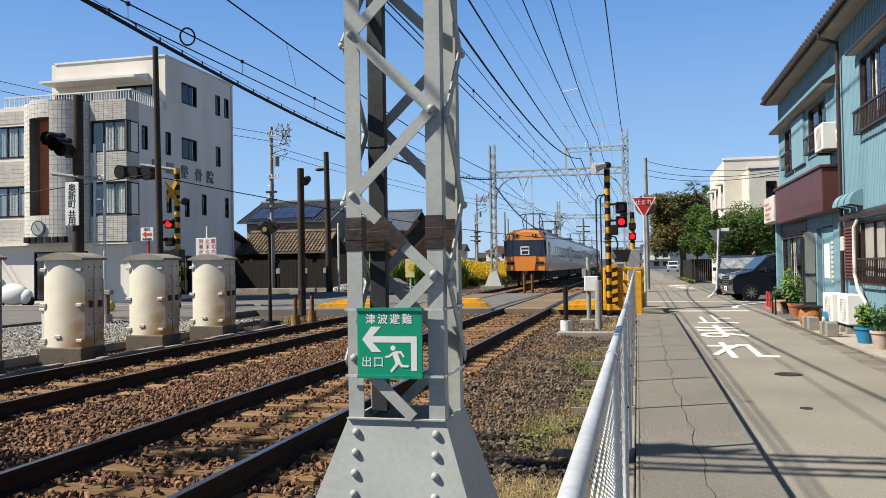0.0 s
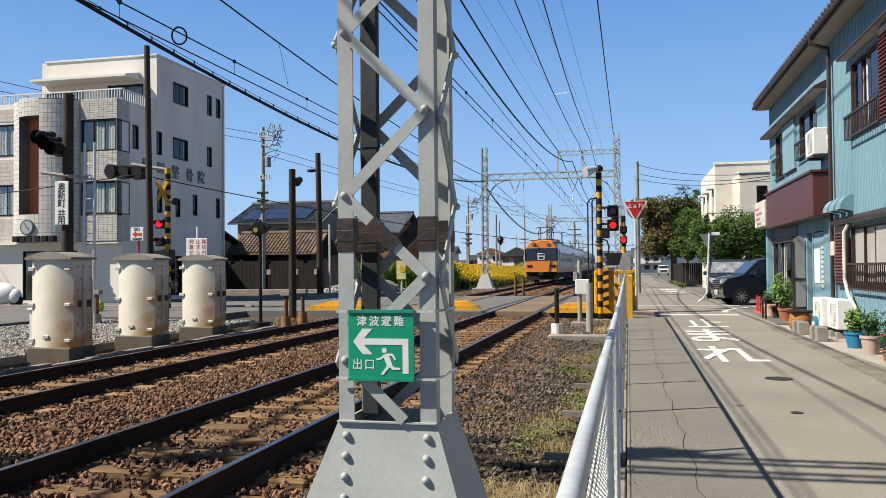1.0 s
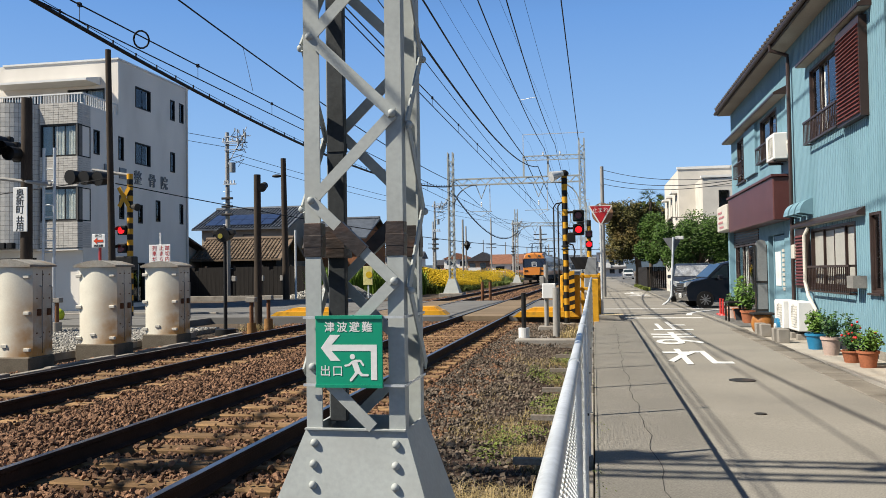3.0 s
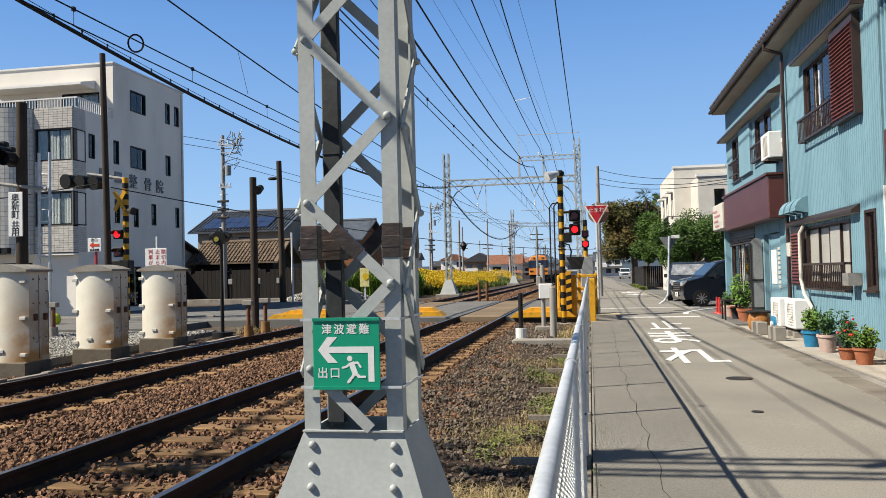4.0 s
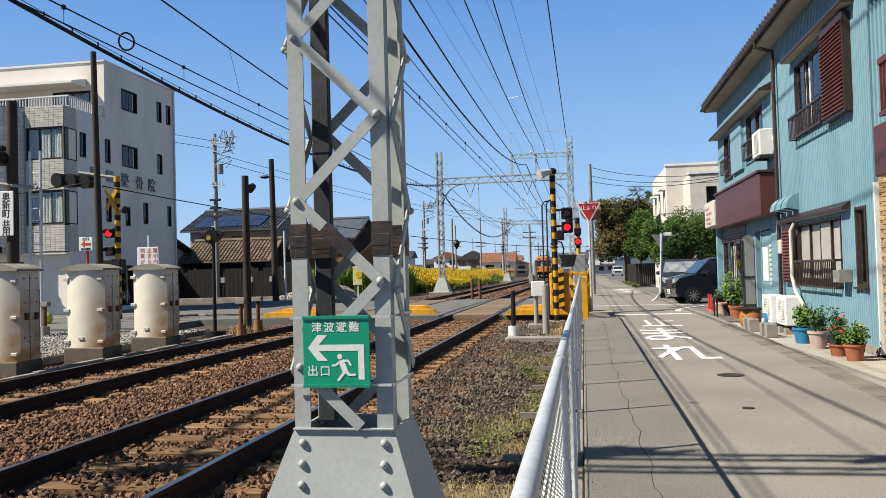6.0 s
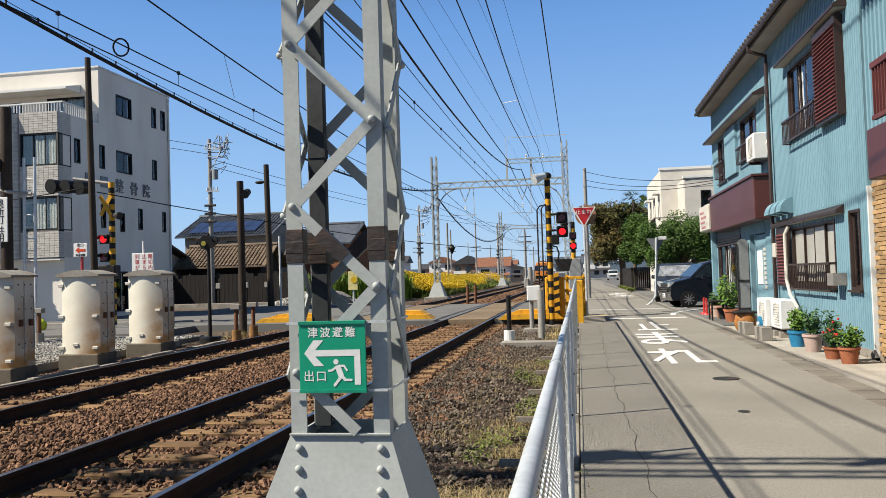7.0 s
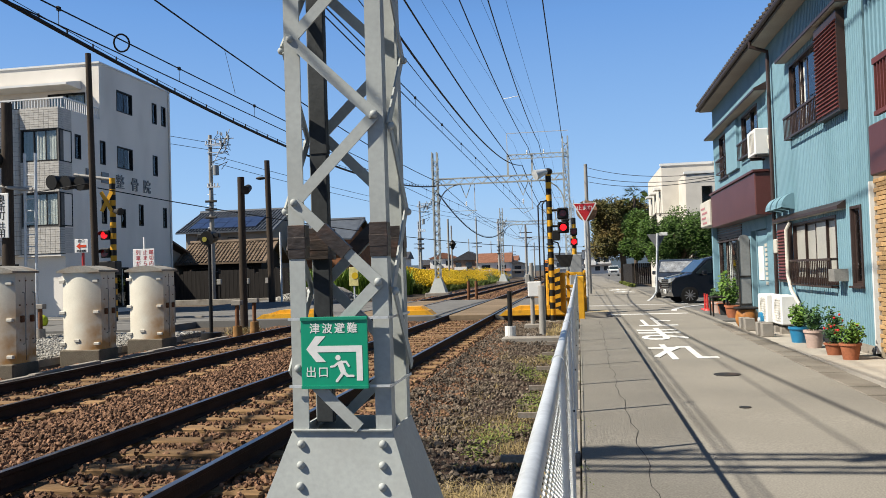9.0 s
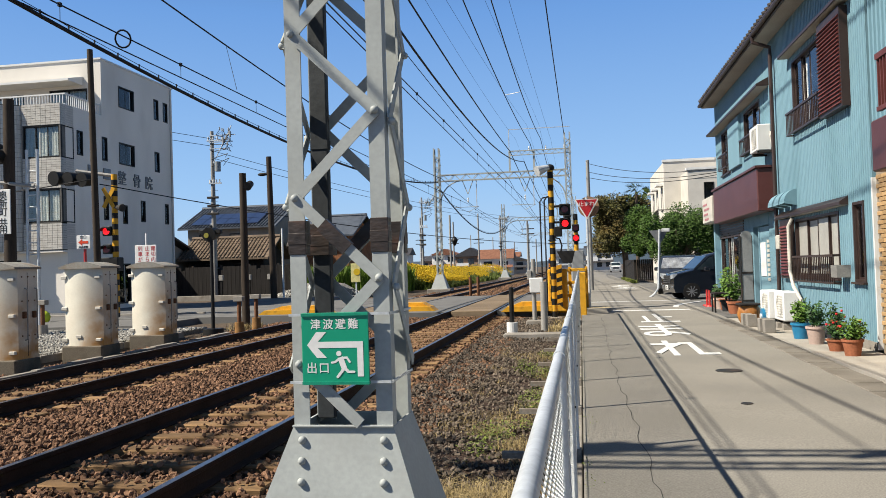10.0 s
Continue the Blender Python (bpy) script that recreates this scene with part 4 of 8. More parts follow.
for k, (x, y) in enumerate(((7.26, 17.55), (7.36, 16.72))):
    th = thing("air_conditioner", (x, y, 0.12), "white outdoor air conditioner on low blocks by the wall", "air conditioner", "air conditioners")
    ac_body(th)
    part("block", Geo().box(0.0, 0.06, -0.18, 0.3, 0.2, -0.05, 0.01), concrete, th, "concrete block")
    part("block", Geo().box(0.0, 0.58, -0.18, 0.3, 0.72, -0.05, 0.01), concrete, th, "concrete block")


def brick_house():
    th = thing("brick_house", (0, 0, 0), "neighbouring house with tan brick below and blue sheet above", "house")
    part("wall", Geo().box(FX + 0.03, 6.0, -0.3, 15.5, 12.6, 6.2), brick_joint, th, "brick house wall")
    g = Geo()
    ribbed(g, FX + 0.02, 6.0, 12.6, 2.75, 6.2, 0.16, 0.03)
    part("siding", g, blue_wall, th, "blue-grey ribbed sheet wall", fix=False)
    part("band", Geo().box(FX - 0.26, 6.0, 2.5, FX + 0.02, 11.85, 3.2, 0.02), maroon, th, "maroon balcony band")
    bal = part("balcony_rail", Geo().box(FX - 0.24, 6.0, 4.0, FX - 0.18, 11.66, 4.08).box(FX - 0.24, 6.0, 3.3, FX - 0.18, 11.66, 3.36), louvre_red, th, "maroon metal balcony railing")
    for k in range(50):
        y = 11.62 - 0.11 * k
        part("baluster", Geo().box(FX - 0.225, y - 0.012, 3.36, FX - 0.195, y + 0.012, 4.0), louvre_red, bal)
    part("roof", Geo().prism([(6.95, 6.0), (6.95, 6.15), (11.6, 8.1), (16, 6.15), (16, 6.0)], 5.6, 12.3), roof_tile, th, "dark tiled roof")
    br = Geo().box(0, 0, 0, 0.03, 0.21, 0.058, 0.004).mesh("brick", brick_tan)
    for r in range(38):
        z = 0.02 + r * 0.066
        for c in range(5):
            y = 12.56 - 0.221 * (c + 1) + (0.11 if r % 2 else 0.0) - 0.11
            ob = new("brick", br)
            ob.parent = th
            ob.matrix_basis = pose(FX + 0.004, y, z)
    part("corner_trim", Geo().box(FX - 0.03, 12.60, -0.02, FX + 0.05, 12.65, 2.5), white_paint, th, "white corner trim")


brick_house()

# ---- lane edge ----
def lane_edge():
    g = Geo()
    g.box(6.86, -10, -0.5, 7.72, 24.5, -0.05, 0.01)
    single("pavement", g, mat("pale_concrete", (0.47, 0.43, 0.37), 0.9, scale=1.2, fine=70, amount=0.2, bump=0.3, stain=(0.30, 0.26, 0.21), stain_amt=0.6, stain_scale=1.0), "pale concrete apron along the house wall", "pavement", kind="structure")
    g = Geo()
    for k in range(44):
        y = -6 + k * 0.61
        if y < 19.5:
            g.box(6.50, y + 0.004, -0.4, 6.85, y + 0.602, road_z(y) + 0.018 + 0.004 * (k % 3), 0.008)
    single("gutter_slabs", g, mat("gutter_concrete", (0.25, 0.225, 0.19), 0.92, scale=1.5, fine=70, amount=0.3, bump=0.4, stain=(0.15, 0.13, 0.105), stain_amt=0.7, stain_scale=2, island=0.12), "row of worn concrete gutter slabs beside the lane", "gutter", kind="structure")


lane_edge()
road_white = mat("road_paint", (0.78, 0.78, 0.76), 0.7, scale=6, fine=80, amount=0.12, bump=0.3, stain=(0.35, 0.34, 0.32), stain_amt=0.5, stain_scale=14)


def stop_marking():
    """Three tall painted characters on the lane, read from the south."""
    th = thing("stop_marking", (0, 0, 0), "white painted stop lettering on the asphalt", "road marking")
    for ch, (x0, x1, ya, yb) in zip("止ま", ((4.82, 5.70, 19.2, 21.9), (4.66, 5.56, 15.9, 18.6))):
        ob = words("lettering", ch, 1.0, road_white, th, Matrix.Identity(4), 0.002, weight=0.009)
        co = [v.co for v in ob.data.vertices]
        lx, hx, ly, hy = min(c.x for c in co), max(c.x for c in co), min(c.y for c in co), max(c.y for c in co)
        for v in ob.data.vertices:
            v.co = ((v.co.x - lx) / (hx - lx) * (x1 - x0) + x0, (v.co.y - ly) / (hy - ly) * (yb - ya) + ya, v.co.z)
        for v in ob.data.vertices:
            v.co.z = road_z(v.co.y) + (0.010 if v.co.z < 0 else 0.0125)
    # the last character in straight painted strokes
    g = Geo()
    lines = (((0.30, 1.0), (0.30, 0.0)), ((0.0, 0.74), (0.46, 0.74)), ((0.43, 0.74), (0.03, 0.16)), ((0.25, 0.46), (0.56, 0.80)),
             ((0.53, 0.79), (0.76, 0.79)), ((0.71, 0.83), (0.71, 0.06)), ((0.67, 0.09), (1.0, 0.09)))
    for i, (p, q) in enumerate(lines):
        d = (Vector(q) - Vector(p)).normalized()
        o = Vector((-d.y, d.x)) * 0.052
        top, low = [], []
        for c in (Vector(p) + o, Vector(p) - o, Vector(q) - o, Vector(q) + o):
            x, y = 4.62 + 0.94 * c.x, 12.75 + 2.25 * c.y
            top.append((x, y, road_z(y) + 0.0125 + 0.0004 * i))
            low.append((x, y, road_z(y) + 0.008))
        g.add(top + low, [(0, 1, 2, 3), (7, 6, 5, 4)] + [(k, 4 + k, 4 + (k + 1) % 4, (k + 1) % 4) for k in range(4)])
    part("lettering", g, road_white, th)


stop_marking()
g = Geo().box(4.3, 23.55, -0.02, 6.45, 23.85, 0.014)
single("stop_line", g, road_white, "white stop line across the lane", "road marking", kind="structure")
g = Geo().box(3.6, 29.5, -0.01, 7.2, 29.65, 0.014)
bend = [(6.22, 25.1), (6.32, 25.9), (6.55, 26.7), (6.9, 27.5), (7.35, 28.2), (7.8, 28.8)]
for (ax, ay), (bx, by) in zip(bend, bend[1:]):
    g.prism([(ax - 0.07, ay), (ax + 0.09, ay), (bx + 0.09, by), (bx - 0.07, by)], -0.01, 0.016, "z")
single("edge_line", g, road_white, "white painted edge lines at the junction", "road marking", kind="structure")
g = Geo()
for (x0, x1, ya, yb) in ((5.2, 6.3, 49, 52), (5.3, 6.4, 44.6, 47)):
    for k in range(3):
        g.box(x0 + 0.1 * k, ya + k * 0.9, -0.01, x1 - 0.15 * (k % 2), ya + k * 0.9 + 0.35, 0.013)
    g.box((x0 + x1) / 2 - 0.08, ya, -0.01, (x0 + x1) / 2 + 0.08, yb, 0.012)
single("far_marking", g, road_white, "white painted bars on the far lane", "road marking", kind="structure")
single("manhole_cover", Geo().lathe((5.36, 11.05, road_z(11) + 0.012), [(0.17, -0.05), (0.17, 0), (0.15, 0.004), (0.0, 0.004)], 28), dark_steel, "dark round iron manhole cover", "manhole")
single("valve_cover", Geo().lathe((5.12, 8.6, road_z(8.6) + 0.012), [(0.06, -0.05), (0.06, 0.0), (0.0, 0.003)], 18), dark_steel, "small round iron valve cover", "manhole")
crack = Geo()
rnd = random.Random(5)
px, py = 3.95, 3.0
while py < 21:
    qx, qy = 3.93 + 0.03 * math.sin(py * 0.4) + rnd.uniform(-0.03, 0.03), py + rnd.uniform(0.15, 0.4)
    crack.add([(px - 0.003, py, road_z(py) + 0.003), (px + 0.003, py, road_z(py) + 0.003), (qx + 0.003, qy, road_z(qy) + 0.003), (qx - 0.003, qy, road_z(qy) + 0.003)], [(0, 1, 2, 3)])
    px, py = qx, qy
single("road_crack", crack, mat("crack_dark", (0.05, 0.048, 0.045), 0.95, bump=0), "thin winding crack in the asphalt", "crack", kind="structure")
tile_grey = mat("tile_grey", (0.60, 0.57, 0.52), 0.6, scale=3, fine=30, amount=0.14, bump=0.1, rand=0.10)
tile_joint = mat("tile_joint", (0.20, 0.19, 0.175), 0.9, bump=0.1)
terracotta_wall = mat("orange_wall", (0.72, 0.22, 0.10), 0.75, scale=1.5, fine=40, amount=0.15, bump=0.1)
yellow = mat("safety_yellow", (0.78, 0.40, 0.03), 0.5, scale=3, fine=40, amount=0.15, bump=0.1, stain=(0.30, 0.17, 0.04), stain_amt=0.5, stain_scale=5)
black_paint = mat("black_paint", (0.022, 0.021, 0.02), 0.5, scale=3, fine=40, amount=0.25, bump=0.1)
red_glow = mat("red_lamp", (1.0, 0.008, 0.012), 0.3, bump=0, glow=0.9)
red_dull = mat("red_lens", (0.20, 0.008, 0.012), 0.2, bump=0)
amber_glow = mat("amber_lamp", (0.30, 0.26, 0.03), 0.3, bump=0, glow=0.05)
red_paint = mat("red_paint", (0.55, 0.03, 0.025), 0.45, scale=3, fine=40, amount=0.12, bump=0.05)
wood_pole = mat("wood_pole", (0.075, 0.056, 0.042), 0.85, scale=3, fine=30, amount=0.4, bump=0.4, stretch=(2, 2, 0.2))
pole_concrete = mat("pole_concrete", (0.36, 0.345, 0.32), 0.8, scale=2, fine=40, amount=0.15, bump=0.1)
plank_wood = mat("crossing_plank", (0.25, 0.185, 0.12), 0.85, scale=2, fine=30, amount=0.3, bump=0.3, stretch=(0.2, 2, 2), rand=0.2)
rust = mat("rust", (0.22, 0.10, 0.05), 0.85, scale=5, fine=50, amount=0.4, bump=0.4)
hedge_gravel = mat("gravel_grey", (0.42, 0.40, 0.36), 0.95, scale=16, fine=60, amount=0.5, bump=1.0, bdist=0.04)


def cabinet_paint():
    """Cream enamel with rust washes running up from the hem and the right edge."""
    m = mat("cabinet_cream", (0.82, 0.78, 0.66), 0.5, scale=2.5, fine=40, amount=0.08, bump=0.08)
    nt = m.node_tree
    N, L = nt.nodes, nt.links
    b = N["Principled BSDF"]
    src = b.inputs["Base Color"].links[0].from_socket
    tc = N.new("ShaderNodeTexCoord")
    sp = N.new("ShaderNodeSeparateXYZ")
    L.new(tc.outputs["Object"], sp.inputs[0])
    nz = N.new("ShaderNodeTexNoise")
    nz.inputs["Scale"].default_value, nz.inputs["Detail"].default_value = 3.0, 6
    L.new(tc.outputs["Object"], nz.inputs["Vector"])
    mr = N.new("ShaderNodeMapRange")
    mr.inputs["From Min"].default_value, mr.inputs["From Max"].default_value, mr.inputs["To Min"].default_value, mr.inputs["To Max"].default_value = 1.45, 0.0, 0.0, 1.7
    L.new(sp.outputs[2], mr.inputs[0])
    xr = N.new("ShaderNodeMapRange")
    xr.inputs["From Min"].default_value, xr.inputs["From Max"].default_value, xr.inputs["To Min"].default_value, xr.inputs["To Max"].default_value = -0.1, 0.45, 0.1, 1.0
    L.new(sp.outputs[0], xr.inputs[0])
    mu = N.new("ShaderNodeMath")
    mu.operation = "MULTIPLY"
    L.new(mr.outputs[0], mu.inputs[0])
    L.new(xr.outputs[0], mu.inputs[1])
    m2 = N.new("ShaderNodeMath")
    m2.operation = "MULTIPLY"
    n2 = N.new("ShaderNodeMapRange")
    n2.inputs["From Min"].default_value, n2.inputs["From Max"].default_value = 0.25, 0.65
    L.new(nz.outputs[0], n2.inputs[0])
    L.new(mu.outputs[0], m2.inputs[0])
    L.new(n2.outputs[0], m2.inputs[1])
    mx = N.new("ShaderNodeMix")
    mx.data_type = "RGBA"
    L.new(m2.outputs[0], mx.inputs["Factor"])
    L.new(src, mx.inputs["A"])
    mx.inputs["B"].default_value = (0.42, 0.22, 0.075, 1)
    L.new(mx.outputs["Result"], b.inputs["Base Color"])
    return m


cream_metal = cabinet_paint()


def relay_cabinet():
    th = thing("relay_cabinet", (-6.42, 14.9, 0.04), "rust-streaked cream steel signalling cabinet on a concrete plinth", "equipment cabinet", "relay cabinets")
    w, d, h = 0.42, 0.52, 1.61
    # bowed door on the -y side
    n = 10
    bow = [(-w + 2 * w * i / n, -0.10 * math.sin(math.pi * i / n)) for i in range(n + 1)]
    part("body", Geo().prism(bow + [(w, d), (-w, d)], 0.0, h, "z"), cream_metal, th, smooth=True)
    roof = []
    for i in range(n + 1):
        x = -w - 0.05 + 2 * (w + 0.05) * i / n
        roof.append((x, h - 0.02 + 0.10 * math.sin(math.pi * i / n)))
    part("roof", Geo().prism(roof + [(w + 0.05, h - 0.06), (-w - 0.05, h - 0.06)], -0.135, d + 0.05, "y"), mat("cabinet_roof", (0.34, 0.32, 0.28), 0.6, scale=3, fine=40, amount=0.25, bump=0.15, stain=(0.25, 0.17, 0.10), stain_amt=0.5, stain_scale=4), th, "weathered curved cap", smooth=True)
    for z in (0.12, 0.75, 1.38):
        part("hinge", Geo().box(-w - 0.06, -0.05, z - 0.035, -w + 0.07, 0.02, z + 0.035, 0.01), ivory, th)
        part("hinge", Geo().box(w - 0.14, -0.075, z - 0.03, w - 0.02, -0.01, z + 0.03, 0.01), ivory, th)
    part("name_plate", Geo().box(-0.12, -0.118, 0.16, 0.0, -0.098, 0.22, 0.006), ivory, th)
    for y0, y1 in ((0.0, 0.24), (0.26, 0.50)):
        rod = Geo().tube([(w + 0.002, y1 - 0.06, 0.32), (w + 0.05, y1 - 0.06, 0.34), (w + 0.05, y1 - 0.06, 1.2), (w + 0.002, y1 - 0.06, 1.22)], 0.012, 6)
        part("lock_bar", rod, mat("cabinet_grey", (0.40, 0.38, 0.34), 0.6, amount=0.2), th, smooth=True)
        part("latch", Geo().box(w, y1 - 0.14, 0.70, w + 0.055, y1 - 0.08, 0.82, 0.008), rust, th, "rusty latch")
    for y in (0.1, 0.26, 0.43):
        for z in (0.4, 1.0, 1.42):
            part("bolt", Geo().cyl((w, y, z), (w + 0.012, y, z), 0.014, n=8), rust, th)
    part("door_seam", Geo().box(w - 0.004, 0.247, 0.04, w + 0.006, 0.253, h - 0.12), dark_steel, th)
    # Stained concrete made darker than the rest: the plinth's shade is painted in.
    part("plinth", Geo().box(-w - 0.02, -0.12, -0.5, w + 0.02, d + 0.04, 0.0, 0.02), mat("plinth_concrete_shaded", (0.20, 0.17, 0.13), 0.9, scale=3, fine=50, amount=0.4, bump=0.3, stain=(0.08, 0.06, 0.045), stain_amt=0.7, stain_scale=3), th, "stained concrete plinth with shade in its colour")
    return th


cab = relay_cabinet()
for x, y, z in ((-6.46, 12.42, 0.03), (-6.39, 17.35, 0.05), (-6.46, 9.95, 0.02)):
    copy_thing(cab, pose(x, y, z))
g = Geo()
for k in range(14):
    y = 6.5 + 0.98 * k
    g.box(-5.80, y, -0.6, -5.66, y + 0.97, -0.14 + 0.02 * math.sin(k * 2.1), 0.01)
    g.box(-7.2, y, -0.6, -7.0, y + 0.96, -0.1, 0.01)
single("cable_trough", g, concrete, "concrete cable trough along the track", "trough", kind="structure")
g = Geo().box(-13.0, 2, -0.5, -7.2, 22, -0.09)
single("gravel_strip", g, hedge_gravel, "pale grey gravel strip behind the cabinets", "gravel", kind="structure")


def region_gravel(rnd):
    return rnd.uniform(-12.5, -7.0), 8 + 13.5 * rnd.random(), -0.085


stones("pale_gravel", region_gravel, 11000, 0.035, mat("stone_pale", (0.45, 0.43, 0.39), 0.9, scale=9, fine=60, amount=0.3, bump=0.3, island=0.4), "pale grey gravel behind the cabinets", 8)
th = thing("equipment_box", (-7.42, 13.5, -0.12), "small white steel box beside the cabinets", "equipment box")
part("body", Geo().box(-0.25, -0.2, 0.1, 0.25, 0.2, 0.75, 0.015), white_paint, th)
part("lid", Geo().box(-0.28, -0.23, 0.75, 0.28, 0.23, 0.80, 0.01), white_paint, th)
part("base", Geo().box(-0.3, -0.25, -0.05, 0.3, 0.25, 0.1, 0.01), concrete, th)


def bollard_unit(x, y, h, label, zb=-0.15, yellow_foot=True):
    th = thing("detector_post", (x, y, zb), label, "post", "detector posts")
    part("post", Geo().cyl((0, 0, 0), (0, 0, h - 0.12), 0.055, n=12), rust, th, "rusty round post", smooth=True)
    part("head", Geo().box(-0.13, -0.09, h - 0.13, 0.13, 0.09, h, 0.01), concrete, th, "grey sensor head")
    part("foot", Geo().cyl((0, 0, -0.1), (0, 0, 0.28), 0.13, 0.12, 14), mat("foot_rust", (0.36, 0.19, 0.07), 0.85, amount=0.3) if yellow_foot else concrete, th, "stained round footing", smooth=True)


bollard_unit(-5.45, 20.25, 0.95, "short rusty crossing sensor post with a grey head")
bollard_unit(-5.78, 22.2, 0.95, "short rusty crossing sensor post with a grey head")
bollard_unit(-11.0, 20.0, 0.95, "short dark sensor post behind the cabinets", -0.1, False)


def round_pole(name, x, y, z0, z1, r0, r1, m, label, cat, lean=0.0):
    th = thing(name, (x, y, z0), label, cat, "poles")
    part("shaft", Geo().cyl((0, 0, -0.3), (lean, 0, z1 - z0), r0, r1, 14), m, th, smooth=True)
    return th


def arm_lamp(th, z, dx):
    part("arm", Geo().tube([(0, 0, z), (dx * 0.5, -0.03, z + 0.03), (dx, -0.05, z + 0.02)], 0.025, 6), dark_steel, th)
    part("lamp_head", Geo().dome((dx * 1.25, -0.05, z + 0.03), 0.2, 1.5, 0.8, 0.5, 12, 8), dark_steel, th, "dark lamp head", smooth=True)


p = round_pole("wooden_pole", -6.22, 22.5, -0.2, 4.35, 0.115, 0.10, wood_pole, "dark wooden pole with a floodlight", "pole")
part("floodlight", Geo().box(0.1, -0.08, 4.15, 0.28, -0.04, 4.19).cyl((0.28, -0.1, 4.22), (0.28, -0.34, 4.12), 0.10, 0.13, 14), dark_steel, p, "dark floodlight")
p = round_pole("wooden_pole", -14.08, 45, 0.0, 8.2, 0.2, 0.15, wood_pole, "tall wooden street pole with a lamp", "pole", -0.12)
arm_lamp(p, 7.15, -0.4)
round_pole("white_pole", -13.5, 45, 0.0, 4.0, 0.06, 0.055, white_paint, "thin white steel pole", "pole")
p = round_pole("signal_lamp_post", -6.54, 21.0, -0.2, 2.75, 0.052, 0.045, black_paint, "black post with a hooded amber indicator lamp", "signal post")
part("hood", Geo().cyl((-0.02, -0.12, 2.70), (-0.02, 0.3, 2.76), 0.2, 0.16, 16).box(-0.33, -0.06, 2.72, 0.3, 0.1, 2.84, 0.02), black_paint, p, "black lamp hood", smooth=True)
part("lens", Geo().cyl((-0.08, -0.14, 2.68), (-0.08, -0.125, 2.68), 0.07, n=16), amber_glow, p, "amber lens")
part("base_drum", Geo().cyl((0, 0, -0.2), (0, 0, 0.12), 0.3, 0.28, 18), black_paint, p, "dark round base", smooth=True)
round_pole("wooden_pole", -13.1, 26.0, -0.1, 9.45, 0.13, 0.10, wood_pole, "tall dark wooden power pole with insulators", "pole", -0.17)


def traffic_light(x, y, z0, z1):
    th = thing("traffic_signal", (x, y, -0.1), "dark pole carrying a traffic signal and a crossing name board", "traffic signal")
    part("pole", Geo().cyl((0, 0, -0.2), (0.03, 0, z1 + 0.1), 0.17, 0.14, 14), wood_pole, th, smooth=True)
    part("arm", Geo().tube([(-0.75, -0.1, 4.28), (0.85, -0.1, 4.06)], 0.05, 8), pole_concrete, th, "pale cross arm")
    for i in range(3):
        cx = -0.62 + 0.22 * i
        zz = 5.25 - 0.16 * i
        hd = part("signal_head", Geo().cyl((cx, -0.1, zz), (cx, -0.3, zz), 0.19, n=16).box(cx - 0.2, -0.1, zz - 0.2, cx + 0.2, 0.1, zz + 0.2, 0.04), black_paint, th, "black signal head", smooth=True)
        part("visor", Geo().cyl((cx, -0.3, zz), (cx, -0.5, zz - 0.02), 0.19, 0.2, 16, caps=False), black_paint, hd)
    bd = part("name_board", Geo().box(-0.24, -0.22, 2.78, 0.20, -0.19, 4.0, 0.01), white_paint, th, "white upright name board")
    for ch, z in zip("奥新町共用", (3.82, 3.60, 3.37, 3.08, 2.89)):
        words("lettering", ch, 0.26, black_paint, bd, at(-0.02, -0.225, z))
    for s in (0.45, 0.78):
        part("stay", Geo().cyl((s, 0.1, -0.1), (s + 0.03, 0.1, 5.1), 0.04, n=8), galv, th, "thin steel stay")
    for k in range(8):
        part("rung", Geo().cyl((0.45, 0.1, 2.2 + 0.33 * k), (0.78, 0.1, 2.2 + 0.33 * k), 0.018, n=6), galv, th)


traffic_light(-11.95, 20, -0.1, 6.4)


def stripes(th, h, r, band=0.22, name="pole"):
    """A post in black and yellow bands."""
    k, z = 0, 0.0
    while z < h:
        zz = min(h, z + band)
        part("band", Geo().cyl((0, 0, z), (0, 0, zz), r, n=14), yellow if k % 2 else black_paint, th, "yellow band" if k % 2 else "black band", smooth=True)
        z, k = zz, k + 1


def warning_lamp(th, x, y, z, lit, r=0.13):
    bk = part("lamp_housing", Geo().box(x - 0.17, y - 0.06, z - 0.17, x + 0.17, y + 0.12, z + 0.17, 0.03), black_paint, th, "black lamp housing")
    part("lens", Geo().cyl((x, y - 0.065, z), (x, y - 0.05, z), r, n=20), red_glow if lit else red_dull, bk, "glowing red lens" if lit else "dark red lens", smooth=True)
    v = Geo()
    n = 10
    vs = []
    for i in range(n + 1):
        a = math.pi * i / n
        vs += [(x + 0.15 * math.cos(a), y - 0.06, z + 0.15 * math.sin(a)), (x + 0.15 * math.cos(a), y - 0.26, z + 0.13 * math.sin(a))]
    v.add(vs, [(2 * i, 2 * i + 1, 2 * i + 3, 2 * i + 2) for i in range(n)])
    part("visor", v, black_paint, bk, fix=False)


